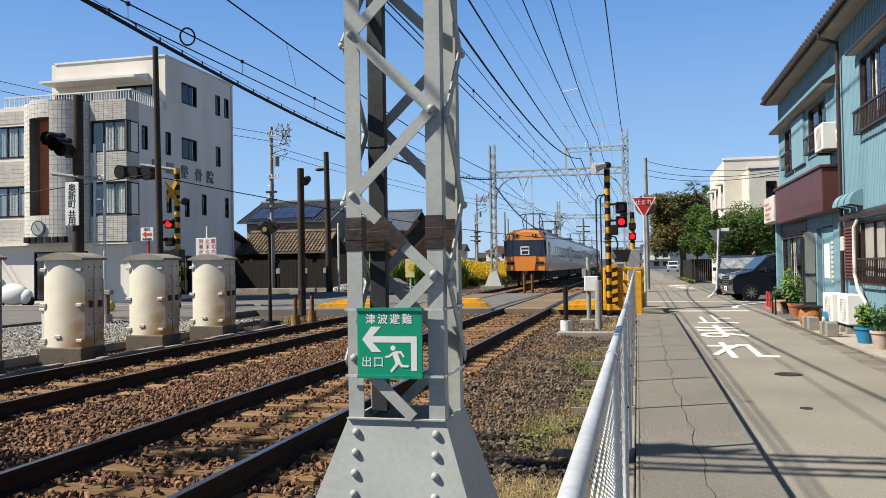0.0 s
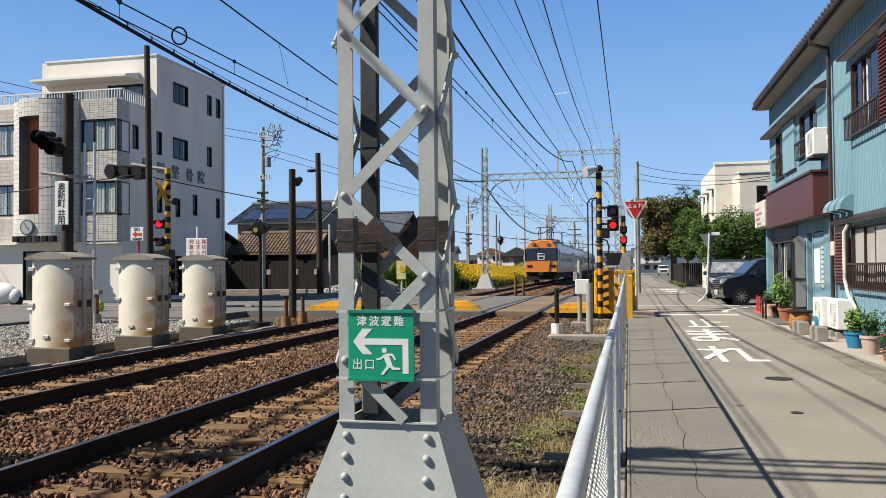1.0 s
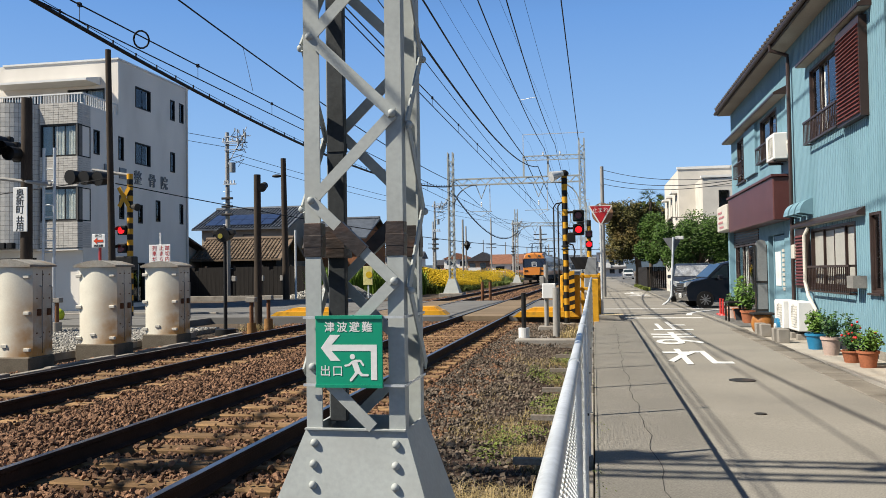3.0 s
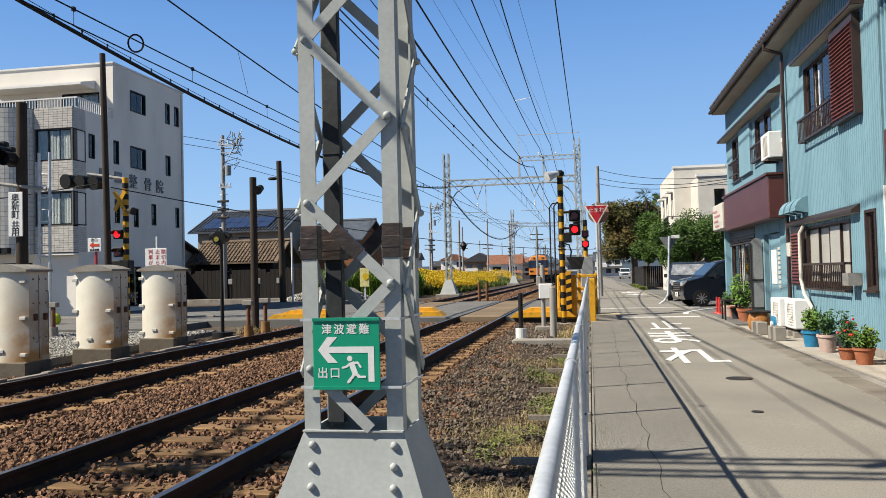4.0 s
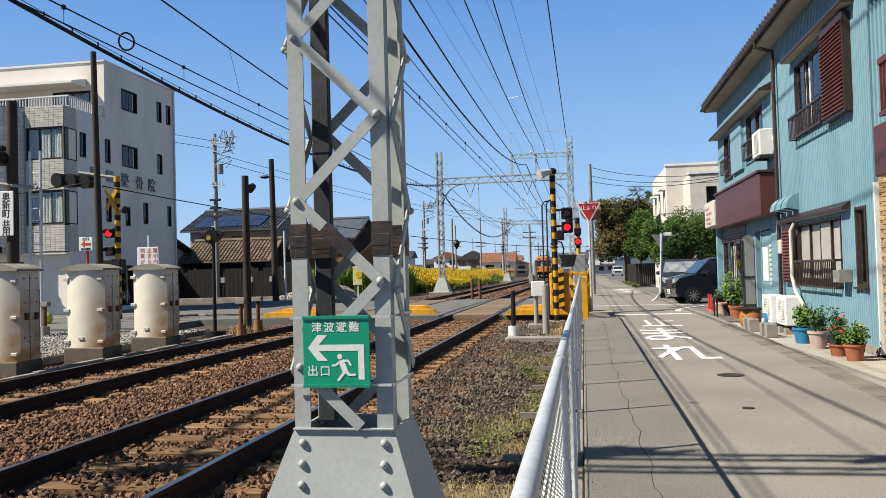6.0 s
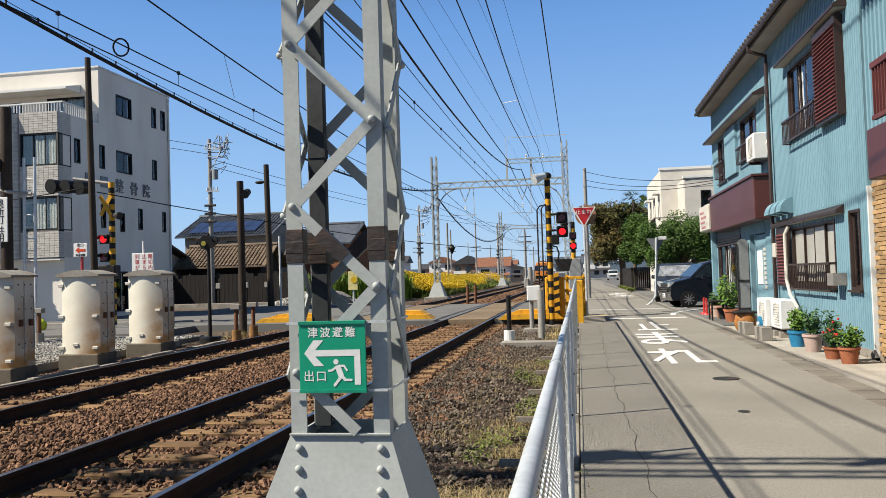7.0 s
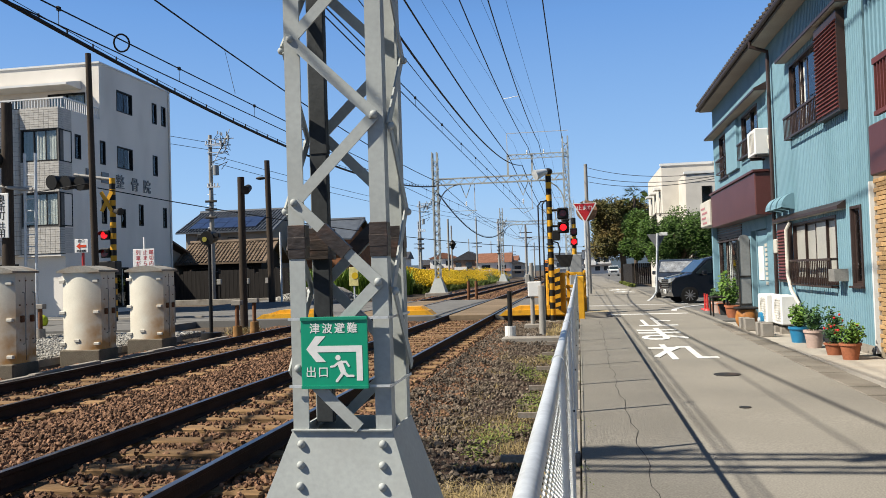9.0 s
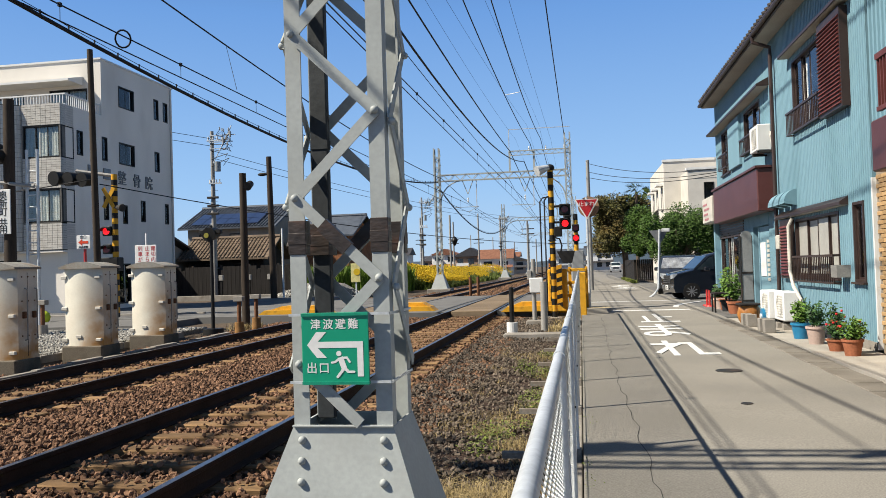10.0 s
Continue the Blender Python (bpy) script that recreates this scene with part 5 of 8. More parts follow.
def left_signal():
    th = thing("crossing_signal", (-13.05, 27.0, -0.05), "black and yellow level-crossing signal with a lit red lamp", "crossing signal", "crossing signals")
    stripes(th, 5.2, 0.11, 0.2)
    part("arm", Geo().tube([(0, 0, 5.15), (-1.5, 0, 5.40)], 0.06, 8), pole_concrete, th, "pale horizontal arm")
    for i in range(3):
        hd = part("signal_head", Geo().cyl((-0.85 - 0.55 * i, -0.05, 5.05 + 0.05 * i), (-0.95 - 0.55 * i, -0.55, 5.0 + 0.05 * i), 0.22, 0.26, 14), black_paint, th, "black hooded signal head", smooth=True)
    x = part("cross_board", Geo().bar((-0.35, -0.14, 4.0), (0.05, -0.14, 4.7), 0.14, 0.02, (0, 1, 0)).bar((-0.35, -0.16, 4.7), (0.05, -0.16, 4.0), 0.14, 0.02, (0, 1, 0)), yellow, th, "yellow crossed warning boards")
    warning_lamp(th, -0.26, -0.1, 3.15, True)
    warning_lamp(th, -0.26, -0.1, 2.5, False)
    part("speaker", Geo().cyl((0.1, -0.1, 4.0), (0.45, -0.25, 3.95), 0.06, 0.14, 12), dark_steel, th, "small horn speaker", smooth=True)
    part("gear_box", Geo().box(-0.7, -0.2, 1.7, 0.2, 0.2, 2.2, 0.03), black_paint, th, "dark gear box")


left_signal()


def notice(x, y, z, w, h, label, rows, arrow=False, pole=True):
    th = thing("notice_board", (x, y, -0.1), label, "sign", "notice boards")
    part("panel", Geo().box(-w / 2, -0.03, z, w / 2, 0.0, z + h, 0.008), white_paint, th, "white sign panel")
    if pole:
        part("pole", Geo().cyl((0, 0.04, -0.1), (0, 0.04, z + h + (0.0 if arrow else 0.35)), 0.035, n=10), red_paint if arrow else white_paint, th, "red and white pole" if arrow else "white pole", smooth=True)
    if arrow:
        part("arrow", Geo().prism([(-0.13, z + 0.16), (-0.03, z + 0.24), (-0.03, z + 0.19), (0.13, z + 0.19), (0.13, z + 0.13), (-0.03, z + 0.13), (-0.03, z + 0.08)], -0.037, -0.031), mat("arrow_red", (0.75, 0.08, 0.03), 0.5, bump=0), th, "red arrow")
        words("lettering", "出口", 0.09, black_paint, th, at(0, -0.033, z + 0.285))
        words("lettering", "津波避難", 0.065, black_paint, th, at(0, -0.033, z + 0.04))
    else:
        for cx, txt in rows:
            for i, ch in enumerate(txt):
                words("lettering", ch, 0.15, red_paint, th, at(cx, -0.033, z + h - 0.11 - 0.16 * i))
    return th


notice(-8.42, 18, 2.22, 0.36, 0.33, "white exit sign with a red arrow on a red pole", (), True)
notice(-9.05, 22, 1.45, 0.68, 0.98, "white warning board with red lettering", ((-0.17, "列車が止"), (0.05, "止まらな"), (0.24, "踏切内で")))


def clinic():
    th = thing("clinic_building", (0, 0, 0), "four-storey cream clinic building with grey tiled bays", "building")
    X, Y0, Y1 = -18.0, 31.5, 40.83
    # openings in the side wall: y0, z0, y1, z1
    side = [(35.64, 9.56, 37.02, 10.58, 2), (35.61, 6.83, 36.99, 7.88, 2), (38.93, 9.54, 39.4, 10.61, 1), (39.88, 9.57, 40.34, 10.61, 1), (38.92, 6.83, 39.4, 7.88, 1),
            (32.29, 6.84, 32.73, 7.92, 1), (34.2, 6.83, 34.63, 7.93, 1), (35.85, 3.99, 36.25, 4.9, 1), (37.47, 4.17, 37.9, 5.24, 1), (39.87, 4.17, 40.25, 5.24, 1),
            (34.25, 4.1, 34.65, 5.2, 1), (35.3, 0.2, 36.4, 2.1, 2), (38.5, 1.2, 39.7, 2.2, 2)]
    g = Geo()
    lowers = [(h[0], h[1], h[2], h[3]) for h in side if h[3] < 9]
    uppers = [(h[0], h[1], h[2], h[3]) for h in side if h[3] > 9]
    for a, b, c, d in cells((Y0, -0.2), (Y1, 8.9), lowers):
        g.box(X - 0.25, a, b, X, c, d)
    for a, b, c, d in cells((34.22, 8.9), (Y1, 11.5), uppers):
        g.box(X - 0.25, a, b, X, c, d)
    g.box(-34, Y1 - 0.25, -0.2, X - 0.25, Y1, 8.9).box(-24.2, Y1 - 0.25, 8.9, X - 0.25, Y1, 11.5).box(-24.2, 34.47, 8.72, -24.0, Y1 - 0.25, 11.5).box(-34, Y0 + 0.3, -0.2, -33.75, Y1 - 0.25, 8.9)
    part("side_wall", g, cream_wall, th, "cream rendered side wall")
    part("roof", Geo().box(-23.95, 34.52, 11.2, X - 0.26, Y1 - 0.26, 11.4).box(-33.7, Y0 + 0.31, 8.5, X - 0.26, Y1 - 0.26, 8.72), concrete, th, "flat concrete roof")
    part("parapet", Geo().box(-24.0, 34.17, 11.5, X + 0.04, 34.45, 11.58).box(X - 0.28, 34.45, 11.5, X + 0.04, Y1 + 0.04, 11.58), white_paint, th, "white parapet coping")
    for a, b, c, d, n in side:
        window(th, pose(X, a, b, 0, 0, 90), c - a, d - b, n, black_paint, curtain if n == 2 else None, sill=False)
    # Two floors and an upright backing sheet whose dark colour imitates room shade.
    part("inner_floor", Geo().box(-33.7, Y0 + 0.6, 2.6, X - 1.4, Y1 - 0.3, 2.75).box(-33.7, Y0 + 0.6, 5.4, X - 1.4, Y1 - 0.3, 5.55).box(X - 1.5, Y0 + 0.6, -0.1, X - 1.4, Y1 - 0.3, 8.5), room_shade, th)
    # penthouse front
    fx0 = -24.2
    g = Geo()
    holes = [(-20.6, 8.95, -18.7, 10.2), (-22.6, 8.95, -21.9, 10.1), (-24.0, 8.95, -22.9, 10.0)]
    for a, b, c, d in cells((fx0, 8.72), (X - 0.25, 11.5), holes):
        g.box(a, 34.22, b, c, 34.47, d)
    part("penthouse_wall", g, cream_wall, th, "cream penthouse wall")
    for a, b, c, d in holes:
        window(th, pose(a, 34.22, b), c - a, d - b, 2, black_paint, curtain, sill=False)
    part("canopy", Geo().prism([(33.1, 10.35), (33.1, 10.45), (34.21, 10.75), (34.21, 10.35)], -24.0, -18.9, "x"), white_paint, th, "white sloped canopy")
    # white roof-terrace railing
    rail = part("terrace_railing", Geo().box(-24.6, Y0 + 0.05, 9.35, X - 0.03, Y0 + 0.1, 9.41).box(X - 0.08, Y0 + 0.1, 9.35, X - 0.03, 34.2, 9.41).box(-24.6, Y0 + 0.05, 8.92, X - 0.03, Y0 + 0.1, 8.96), white_paint, th, "white metal terrace railing")
    for k in range(48):
        x = -24.6 + 0.137 * k
        part("baluster", Geo().box(x, Y0 + 0.06, 8.9, x + 0.03, Y0 + 0.09, 9.35), white_paint, rail)
    for k in range(18):
        y = Y0 + 0.2 + 0.145 * k
        part("baluster", Geo().box(X - 0.07, y, 8.9, X - 0.04, y + 0.03, 9.35), white_paint, rail)
    # tiled front bays: bands of tile between the window rows
    front = [(-19.75, 6.6, -18.05, 7.98, 2), (-19.75, 3.85, -18.05, 5.28, 2)]
    BX0, BX1 = -19.8, X
    g = Geo()
    for a, b, c, d in cells((BX0, 2.66), (BX1, 8.9), [(f[0], f[1], f[2], f[3]) for f in front]):
        g.box(a, Y0 - 0.35, b, c, Y0 + 0.0, d)
    g.box(BX1 - 0.02, Y0 - 0.35, 2.66, BX1 + 0.0, Y0, 3.85)
    part("bay_wall", g, tile_joint, th, "bay wall behind the tiles")
    g = Geo()
    for a, b, c, d in cells((-34, -0.2), (BX0 - 0.02, 8.9), [(-22.35, 3.88, -21.3, 8.15), (-25.0, 6.6, -23.25, 8.05), (-25.0, 3.9, -23.25, 5.3), (-23.0, 0.1, -20.2, 2.3)]):
        g.box(a, Y0 + 0.0, b, c, Y0 + 0.3, d)
    g.box(BX0 - 0.02, Y0 + 0.02, -0.2, X - 0.26, Y0 + 0.3, 2.66)
    part("front_wall", g, cream_wall, th, "cream front wall")
    # round drum bay with an orange recess
    cx, hw, bulge, NS = -21.52, 1.72, 1.05, 28
    arc = lambda t, o=0.0: (cx - (hw + o) * math.cos(math.pi * t), Y0 - (bulge + o) * math.sin(math.pi * t))
    g, gt = Geo(), Geo()
    for i in range(NS):
        p, q = arc(i / NS), arc((i + 1) / NS)
        xm = (p[0] + q[0]) / 2
        spans = [(2.66, 3.88), (8.15, 8.9)] if -22.4 < xm < -21.3 else [(2.66, 8.9)]
        for za, zb in spans:
            g.prism([p, q, (q[0], Y0 + 0.0), (p[0], Y0 + 0.0)], za, zb, "z")
            z = za + 0.01
            while z < zb - 0.1:
                a0, a1 = arc((i + 0.03) / NS, 0.02), arc((i + 0.97) / NS, 0.02)
                b0, b1 = arc((i + 0.03) / NS, 0.004), arc((i + 0.97) / NS, 0.004)
                gt.add([(*a0, z), (*a1, z), (*a1, z + 0.188), (*a0, z + 0.188), (*b0, z), (*b1, z), (*b1, z + 0.188), (*b0, z + 0.188)], [(0, 1, 2, 3), (0, 4, 5, 1), (3, 2, 6, 7), (0, 3, 7, 4), (1, 5, 6, 2)])
                z += 0.2
    part("drum_bay", g, tile_joint, th, "round bay behind the tiles")
    tagged(part("bay_tiles", gt, mat("tile_white", (0.68, 0.65, 0.59), 0.5, scale=3, fine=30, amount=0.12, bump=0.1, island=0.08), th, "pale grey bay tiles in rows"), kind="stuff")
    part("orange_panel", Geo().box(-22.42, Y0 - 0.30, 3.88, -21.28, Y0 - 0.2, 8.15), terracotta_wall, th, "recessed orange wall panel")
    tl = Geo().box(0, 0, 0, 0.218, 0.02, 0.088, 0.003).mesh("tile", tile_grey)
    n = 0
    for r in range(62):
        z = 2.70 + r * 0.10
        for c in range(8):
            x = BX0 + 0.02 + c * 0.225
            inside = any(f[0] - 0.15 < x < f[2] and f[1] - 0.06 < z < f[3] for f in front)
            if not inside and n < 330:
                ob = new("tile", tl)
                ob.parent = th
                ob.matrix_basis = pose(x, Y0 - 0.372, z)
                n += 1
    g = Geo()
    for r in range(62):
        z = 2.70 + r * 0.10
        if not (6.5 < z < 7.95 or 3.78 < z < 5.25):
            g.box(BX1 + 0.004, Y0 - 0.34, z, BX1 + 0.018, Y0 + 0.55, z + 0.088)
    for r in range(33):
        for x0, x1, zs in ((-34, -23.35, 2.66),):
            z = zs + r * 0.19
            if z < 8.7:
                for c in range(14):
                    x = -25.0 + c * 0.12
                    if x < -23.45 and not (6.5 < z + 0.1 < 8.1 or 3.8 < z + 0.1 < 5.35):
                        g.box(x, Y0 - 0.02, z, x + 0.115, Y0 - 0.002, z + 0.18)
    tagged(part("wall_tiles", g, tile_grey, th, "grey wall tiles in rows"), kind="stuff")
    for a, b, c, d, n in front:
        window(th, pose(a, Y0 - 0.33, b), c - a, d - b, 3, black_paint, curtain, sill=False)
        window(th, pose(X + 0.0, Y0 - 0.30, b, 0, 0, 90), 0.85, d - b, 1, black_paint, None, sill=False, depth=0.05, pane_mat=glass_mat("bay_glass"))
    for b, d in ((6.6, 8.05), (3.9, 5.3)):
        window(th, pose(-25.0, Y0, b), 1.75, d - b, 3, black_paint, curtain, sill=False)
    part("soffit", Geo().box(-25.2, Y0 - 0.34, 2.58, X + 0.02, Y0 - 0.01, 2.66).box(-22.9, Y0 - 0.8, 2.6, -20.2, Y0 - 0.34, 2.655), cream_wall, th, "bay soffit")
    window(th, pose(-23.0, Y0 + 0.05, 0.1), 2.8, 2.2, 3, black_paint, None, name="entrance_window", sill=False)
    ck = part("clock", Geo().cyl((-21.85, Y0 - 1.14, 3.30), (-21.85, Y0 - 1.0, 3.30), 0.34, n=28), mat("clock_rim", (0.10, 0.12, 0.12), 0.4, bump=0), th, "round wall clock", smooth=True)
    part("dial", Geo().cyl((-21.85, Y0 - 1.152, 3.30), (-21.85, Y0 - 1.141, 3.30), 0.28, n=28), mat("dial_grey", (0.45, 0.48, 0.47), 0.4, bump=0), ck, "pale clock dial")
    part("clock_pointer", Geo().bar((-21.85, Y0 - 1.158, 3.30), (-21.95, Y0 - 1.158, 3.48), 0.03, 0.004, (0, 1, 0)).bar((-21.85, Y0 - 1.162, 3.30), (-21.72, Y0 - 1.162, 3.20), 0.03, 0.004, (0, 1, 0)), black_paint, ck)
    for k in range(6):
        part("name_bar", Geo().box(-22.6 + 0.36 * k, Y0 - 1.12, 2.68, -22.34 + 0.36 * k, Y0 - 0.5, 2.93, 0.01), black_paint, th, "dark raised letter block")
    # raised lettering on the side wall
    bar_mat = mat("letter_metal", (0.22, 0.22, 0.22), 0.4, 0.5, bump=0)
    part("name_bar", Geo().box(X + 0.003, 33.05, 6.0, X + 0.05, 33.6, 6.5), bar_mat, th, "raised grey letter block")
    part("name_bar", Geo().box(X + 0.003, 34.25, 5.98, X + 0.05, 34.8, 6.48), bar_mat, th, "raised grey letter block")
    for ch, y in zip("整骨院", (35.8, 37.1, 38.25)):
        words("lettering", ch, 0.72, bar_mat, th, at(X + 0.03, y, 6.12, FACE_X), 0.025)
    part("drain_pipe", Geo().cyl((X + 0.06, Y1 - 0.2, 0), (X + 0.06, Y1 - 0.2, 11.4), 0.05, n=8), cream_wall, th)


clinic()


# ---- the crossing ----
def crossing_deck():
    th = thing("crossing_deck", (0, 0, 0), "timber and concrete deck of the level crossing between the rails", "crossing deck", kind="structure")
    conc = Geo()
    for a, b in ((-5.45, -4.62), (-2.98, -0.82), (0.82, 3.12)):
        conc.box(a, 25.6, -0.5, b, 40.0, -0.012, 0.006)
    part("slab", conc, asphalt_old, th, "worn asphalt infill")
    pl = Geo().box(-0.66, -0.15, -0.2, 0.66, 0.15, -0.008, 0.006).mesh("plank", plank_wood)
    for cx in (0, -3.8):
        for k in range(46):
            ob = new("plank", pl)
            ob.parent = th
            ob.matrix_basis = pose(cx, 25.8 + 0.312 * k, 0)


crossing_deck()


def low_barrier(x, y, w, label):
    th = thing("yellow_guard_block", (x, y, -0.02), label, "guard block", "yellow guard blocks")
    part("ramp", Geo().prism([(0, 0), (w, 0), (w * 0.9, 0.16), (w * 0.1, 0.16)], 0, 0.7), yellow, th, "sloped yellow block")
    part("cap", Geo().prism([(w * 0.15, 0.16), (w * 0.85, 0.16), (w * 0.75, 0.28), (w * 0.3, 0.28)], 0.2, 0.9), yellow, th)


low_barrier(-3.2, 26.4, 1.9, "low sloped yellow steel guard between the tracks")
low_barrier(1.0, 25.0, 2.0, "low sloped yellow steel guard beside the rail")
low_barrier(-7.4, 26.2, 2.6, "long low yellow steel guard beside the rail")
g = Geo().box(1.75, 17.75, -0.8, 3.36, 18.15, -0.11, 0.02).box(1.5, 18.15, -0.8, 3.36, 25.4, -0.21, 0.02)
single("concrete_slab", g, concrete, "stained concrete slab at the corner of the crossing", "slab", kind="structure")
th = thing("marker_post", (1.85, 19.0, -0.2), "short black marker post in a white block", "post")
part("post", Geo().cyl((0, 0, 0.1), (0, 0, 1.08), 0.055, n=12), black_paint, th, smooth=True)
part("block", Geo().cyl((0, 0, 0), (0, 0, 0.26), 0.13, n=16), white_paint, th, "white round concrete foot")
th = thing("control_box_post", (2.22, 21.8, -0.2), "grey post carrying a white control box", "control box")
part("post", Geo().cyl((0, 0, 0), (0, 0, 1.75), 0.06, n=12), pole_concrete, th, smooth=True)
part("box", Geo().box(-0.1, -0.2, 0.85, 0.26, -0.05, 1.25, 0.02), white_paint, th, "white control box")
part("base", Geo().box(-0.22, -0.2, -0.1, 0.22, 0.2, 0.12, 0.02), concrete, th, "concrete base")
part("small_box", Geo().box(-0.16, -0.12, 1.2, -0.05, 0.02, 1.45, 0.01), pole_concrete, th)
th = thing("wooden_stub_post", (2.58, 19.5, -0.2), "weathered grey wooden stub post", "post")
part("post", Geo().cyl((0, 0, -0.1), (0.0, 0, 1.18), 0.085, 0.08, 12), pole_concrete, th, smooth=True)


def main_signal():
    th = thing("crossing_signal", (2.66, 24.6, -0.2), "black and yellow level-crossing post with red lamps and loudspeaker", "crossing signal", "crossing signals")
    stripes(th, 4.56, 0.088, 0.19)
    part("horn", Geo().cyl((-0.05, -0.1, 4.5), (-0.38, -0.3, 4.38), 0.08, 0.16, 14), galv, th, "grey horn loudspeaker", smooth=True)
    part("cap", Geo().dome((0, 0, 4.5), 0.14, 1, 1, 0.8, 12, 6), black_paint, th, smooth=True)
    warning_lamp(th, 0.40, -0.12, 3.22, False, 0.10)
    warning_lamp(th, 0.40, -0.12, 2.80, True, 0.10)
    part("lamp_arm", Geo().tube([(0, 0, 3.32), (0.3, -0.02, 3.34), (0.42, -0.02, 3.2)], 0.035, 8), black_paint, th)
    part("lamp_arm", Geo().tube([(0, 0, 2.85), (0.4, -0.02, 2.85)], 0.035, 8), black_paint, th)
    part("relay_box", Geo().box(0.06, -0.1, 2.42, 0.30, 0.12, 2.72, 0.02), black_paint, th, "black relay box")
    part("speaker_box", Geo().prism([(0.12, 1.98), (0.66, 1.98), (0.56, 1.62), (0.30, 1.62)], -0.2, 0.2), black_paint, th, "black speaker box")
    part("cable_loop", Geo().tube([(0.05, -0.1, 2.4), (0.22, -0.12, 2.35), (0.28, -0.12, 2.15), (0.25, -0.1, 1.98)], 0.025, 6), black_paint, th)
    for dx in (-0.33, -0.2):
        part("conduit", Geo().tube([(dx, -0.1, 0.2), (dx, -0.1, 3.55 + dx * 0.2), (dx + 0.08, -0.08, 3.66 + dx * 0.2), (0, 0, 3.70 + dx * 0.2)], 0.022, 8), black_paint, th, "black bent conduit", smooth=True)
    for z in (2.3, 2.2):
        part("clamp", Geo().cyl((0, 0, z), (0, 0, z + 0.04), 0.12, n=14), dark_steel, th)
    g = Geo().box(-0.25, -0.25, -0.2, 0.25, 0.25, 0.02, 0.02)
    part("base", g, concrete, th, "concrete base")


main_signal()


def second_signal():
    th = thing("crossing_signal", (3.28, 40.5, -0.05), "far level-crossing post with stacked red lamps", "crossing signal", "crossing signals")
    stripes(th, 3.9, 0.11, 0.3)
    warning_lamp(th, 0.0, -0.2, 3.22, False, 0.13)
    warning_lamp(th, 0.0, -0.2, 2.72, True, 0.13)
    part("lamp", Geo().cyl((-0.25, -0.1, 3.85), (-0.55, -0.2, 3.78), 0.12, 0.1, 12), dark_steel, th, "small grey lamp", smooth=True)
    part("cabinet", Geo().box(-0.25, -0.3, 0.6, 0.35, 0.1, 2.1, 0.03), mat("grey_box", (0.30, 0.31, 0.31), 0.6, amount=0.15), th, "grey equipment case")


second_signal()


def gate_machine():
    th = thing("crossing_gate", (2.75, 25.6, -0.1), "yellow and black crossing gate machine with guard rails", "crossing gate")
    for k in range(10):
        part("chevron", Geo().prism([(-0.22, 0.1 + 0.13 * k), (0.14, 0.2 + 0.13 * k), (0.14, 0.325 + 0.13 * k), (-0.22, 0.225 + 0.13 * k)], -0.3, -0.2), yellow if k % 2 else black_paint, th, "yellow stripe" if k % 2 else "black stripe")
    part("housing", Geo().box(-0.3, -0.2, 0.0, 0.3, 0.3, 1.35, 0.03), yellow, th, "yellow machine housing")
    for z in (0.45, 0.85, 1.25):
        part("guard_rail", Geo().box(0.3, 0.6, z, 0.9, 0.7, z + 0.1, 0.01).box(0.3, 0.3, z, 0.38, 0.7, z + 0.1), yellow, th, "yellow guard rail")
    for x in (0.32, 0.85):
        part("guard_post", Geo().box(x, 0.7, 0.0, x + 0.1, 0.8, 1.4), yellow, th)


gate_machine()


def yellow_fence():
    th = thing("yellow_guard_fence", (3.5, 22.3, 0.0), "solid yellow guard posts at the end of the fence", "guard fence")
    for k in range(5):
        part("post", Geo().box(-0.1, k * 0.62, -0.3, 0.1, k * 0.62 + 0.28, 1.15 - 0.01 * k, 0.02), yellow, th, "yellow square post")
    part("rail", Geo().box(-0.04, 0.1, 0.85, 0.02, 2.7, 0.98), yellow, th, "yellow rail")


yellow_fence()
g = Geo()
for i in range(12):
    for j in range(4):
        g.box(3.72 + i * 0.05, 25.7 + j * 0.09, 0.0, 3.755 + i * 0.05, 25.76 + j * 0.09, 0.018)
g.box(3.68, 25.62, -0.05, 4.34, 26.1, 0.012)
single("tactile_paving", g, mat("tactile", (0.62, 0.52, 0.33), 0.8, amount=0.2), "cream tactile paving strip by the crossing", "paving", kind="structure")


def stop_sign():
    th = thing("stop_sign", (3.72, 26.0, -0.02), "red triangular stop sign on a grey pole", "sign")
    part("pole", Geo().cyl((0, 0.06, 0), (0, 0.06, 3.5), 0.04, n=10), galv, th, smooth=True)
    part("border", Geo().prism([(-0.35, 3.44), (0.35, 3.44), (0.37, 3.41), (0.02, 2.82), (-0.02, 2.82), (-0.37, 3.41)], -0.012, 0.012), white_paint, th, "white sign border")
    part("face", Geo().prism([(-0.325, 3.42), (0.325, 3.42), (0.0, 2.86)], -0.018, -0.013), mat("stop_red", (0.55, 0.015, 0.02), 0.4, bump=0.02), th, "red sign face")
    words("lettering", "止まれ", 0.17, white_paint, th, at(0, -0.02, 3.28))
    part("mirror_back", Geo().cyl((0.06, 0.1, 3.2), (0.06, 0.14, 3.2), 0.33, n=24), mat("mirror_back", (0.35, 0.2, 0.12), 0.6, amount=0.2), th, "round sign back behind", smooth=True)


stop_sign()
round_pole("steel_pole", 4.0, 44, 0, 6.9, 0.12, 0.09, pole_concrete, "grey concrete utility pole beside the lane", "pole")
# ---- gantries, wires ----
for y, xl, xr in ((54.0, -5.85, 2.85), (105.0, -6.2, 2.9), (156.0, -6.3, 2.9)):
    gantry(y, xl, xr, "grey lattice steel catenary gantry over both tracks")


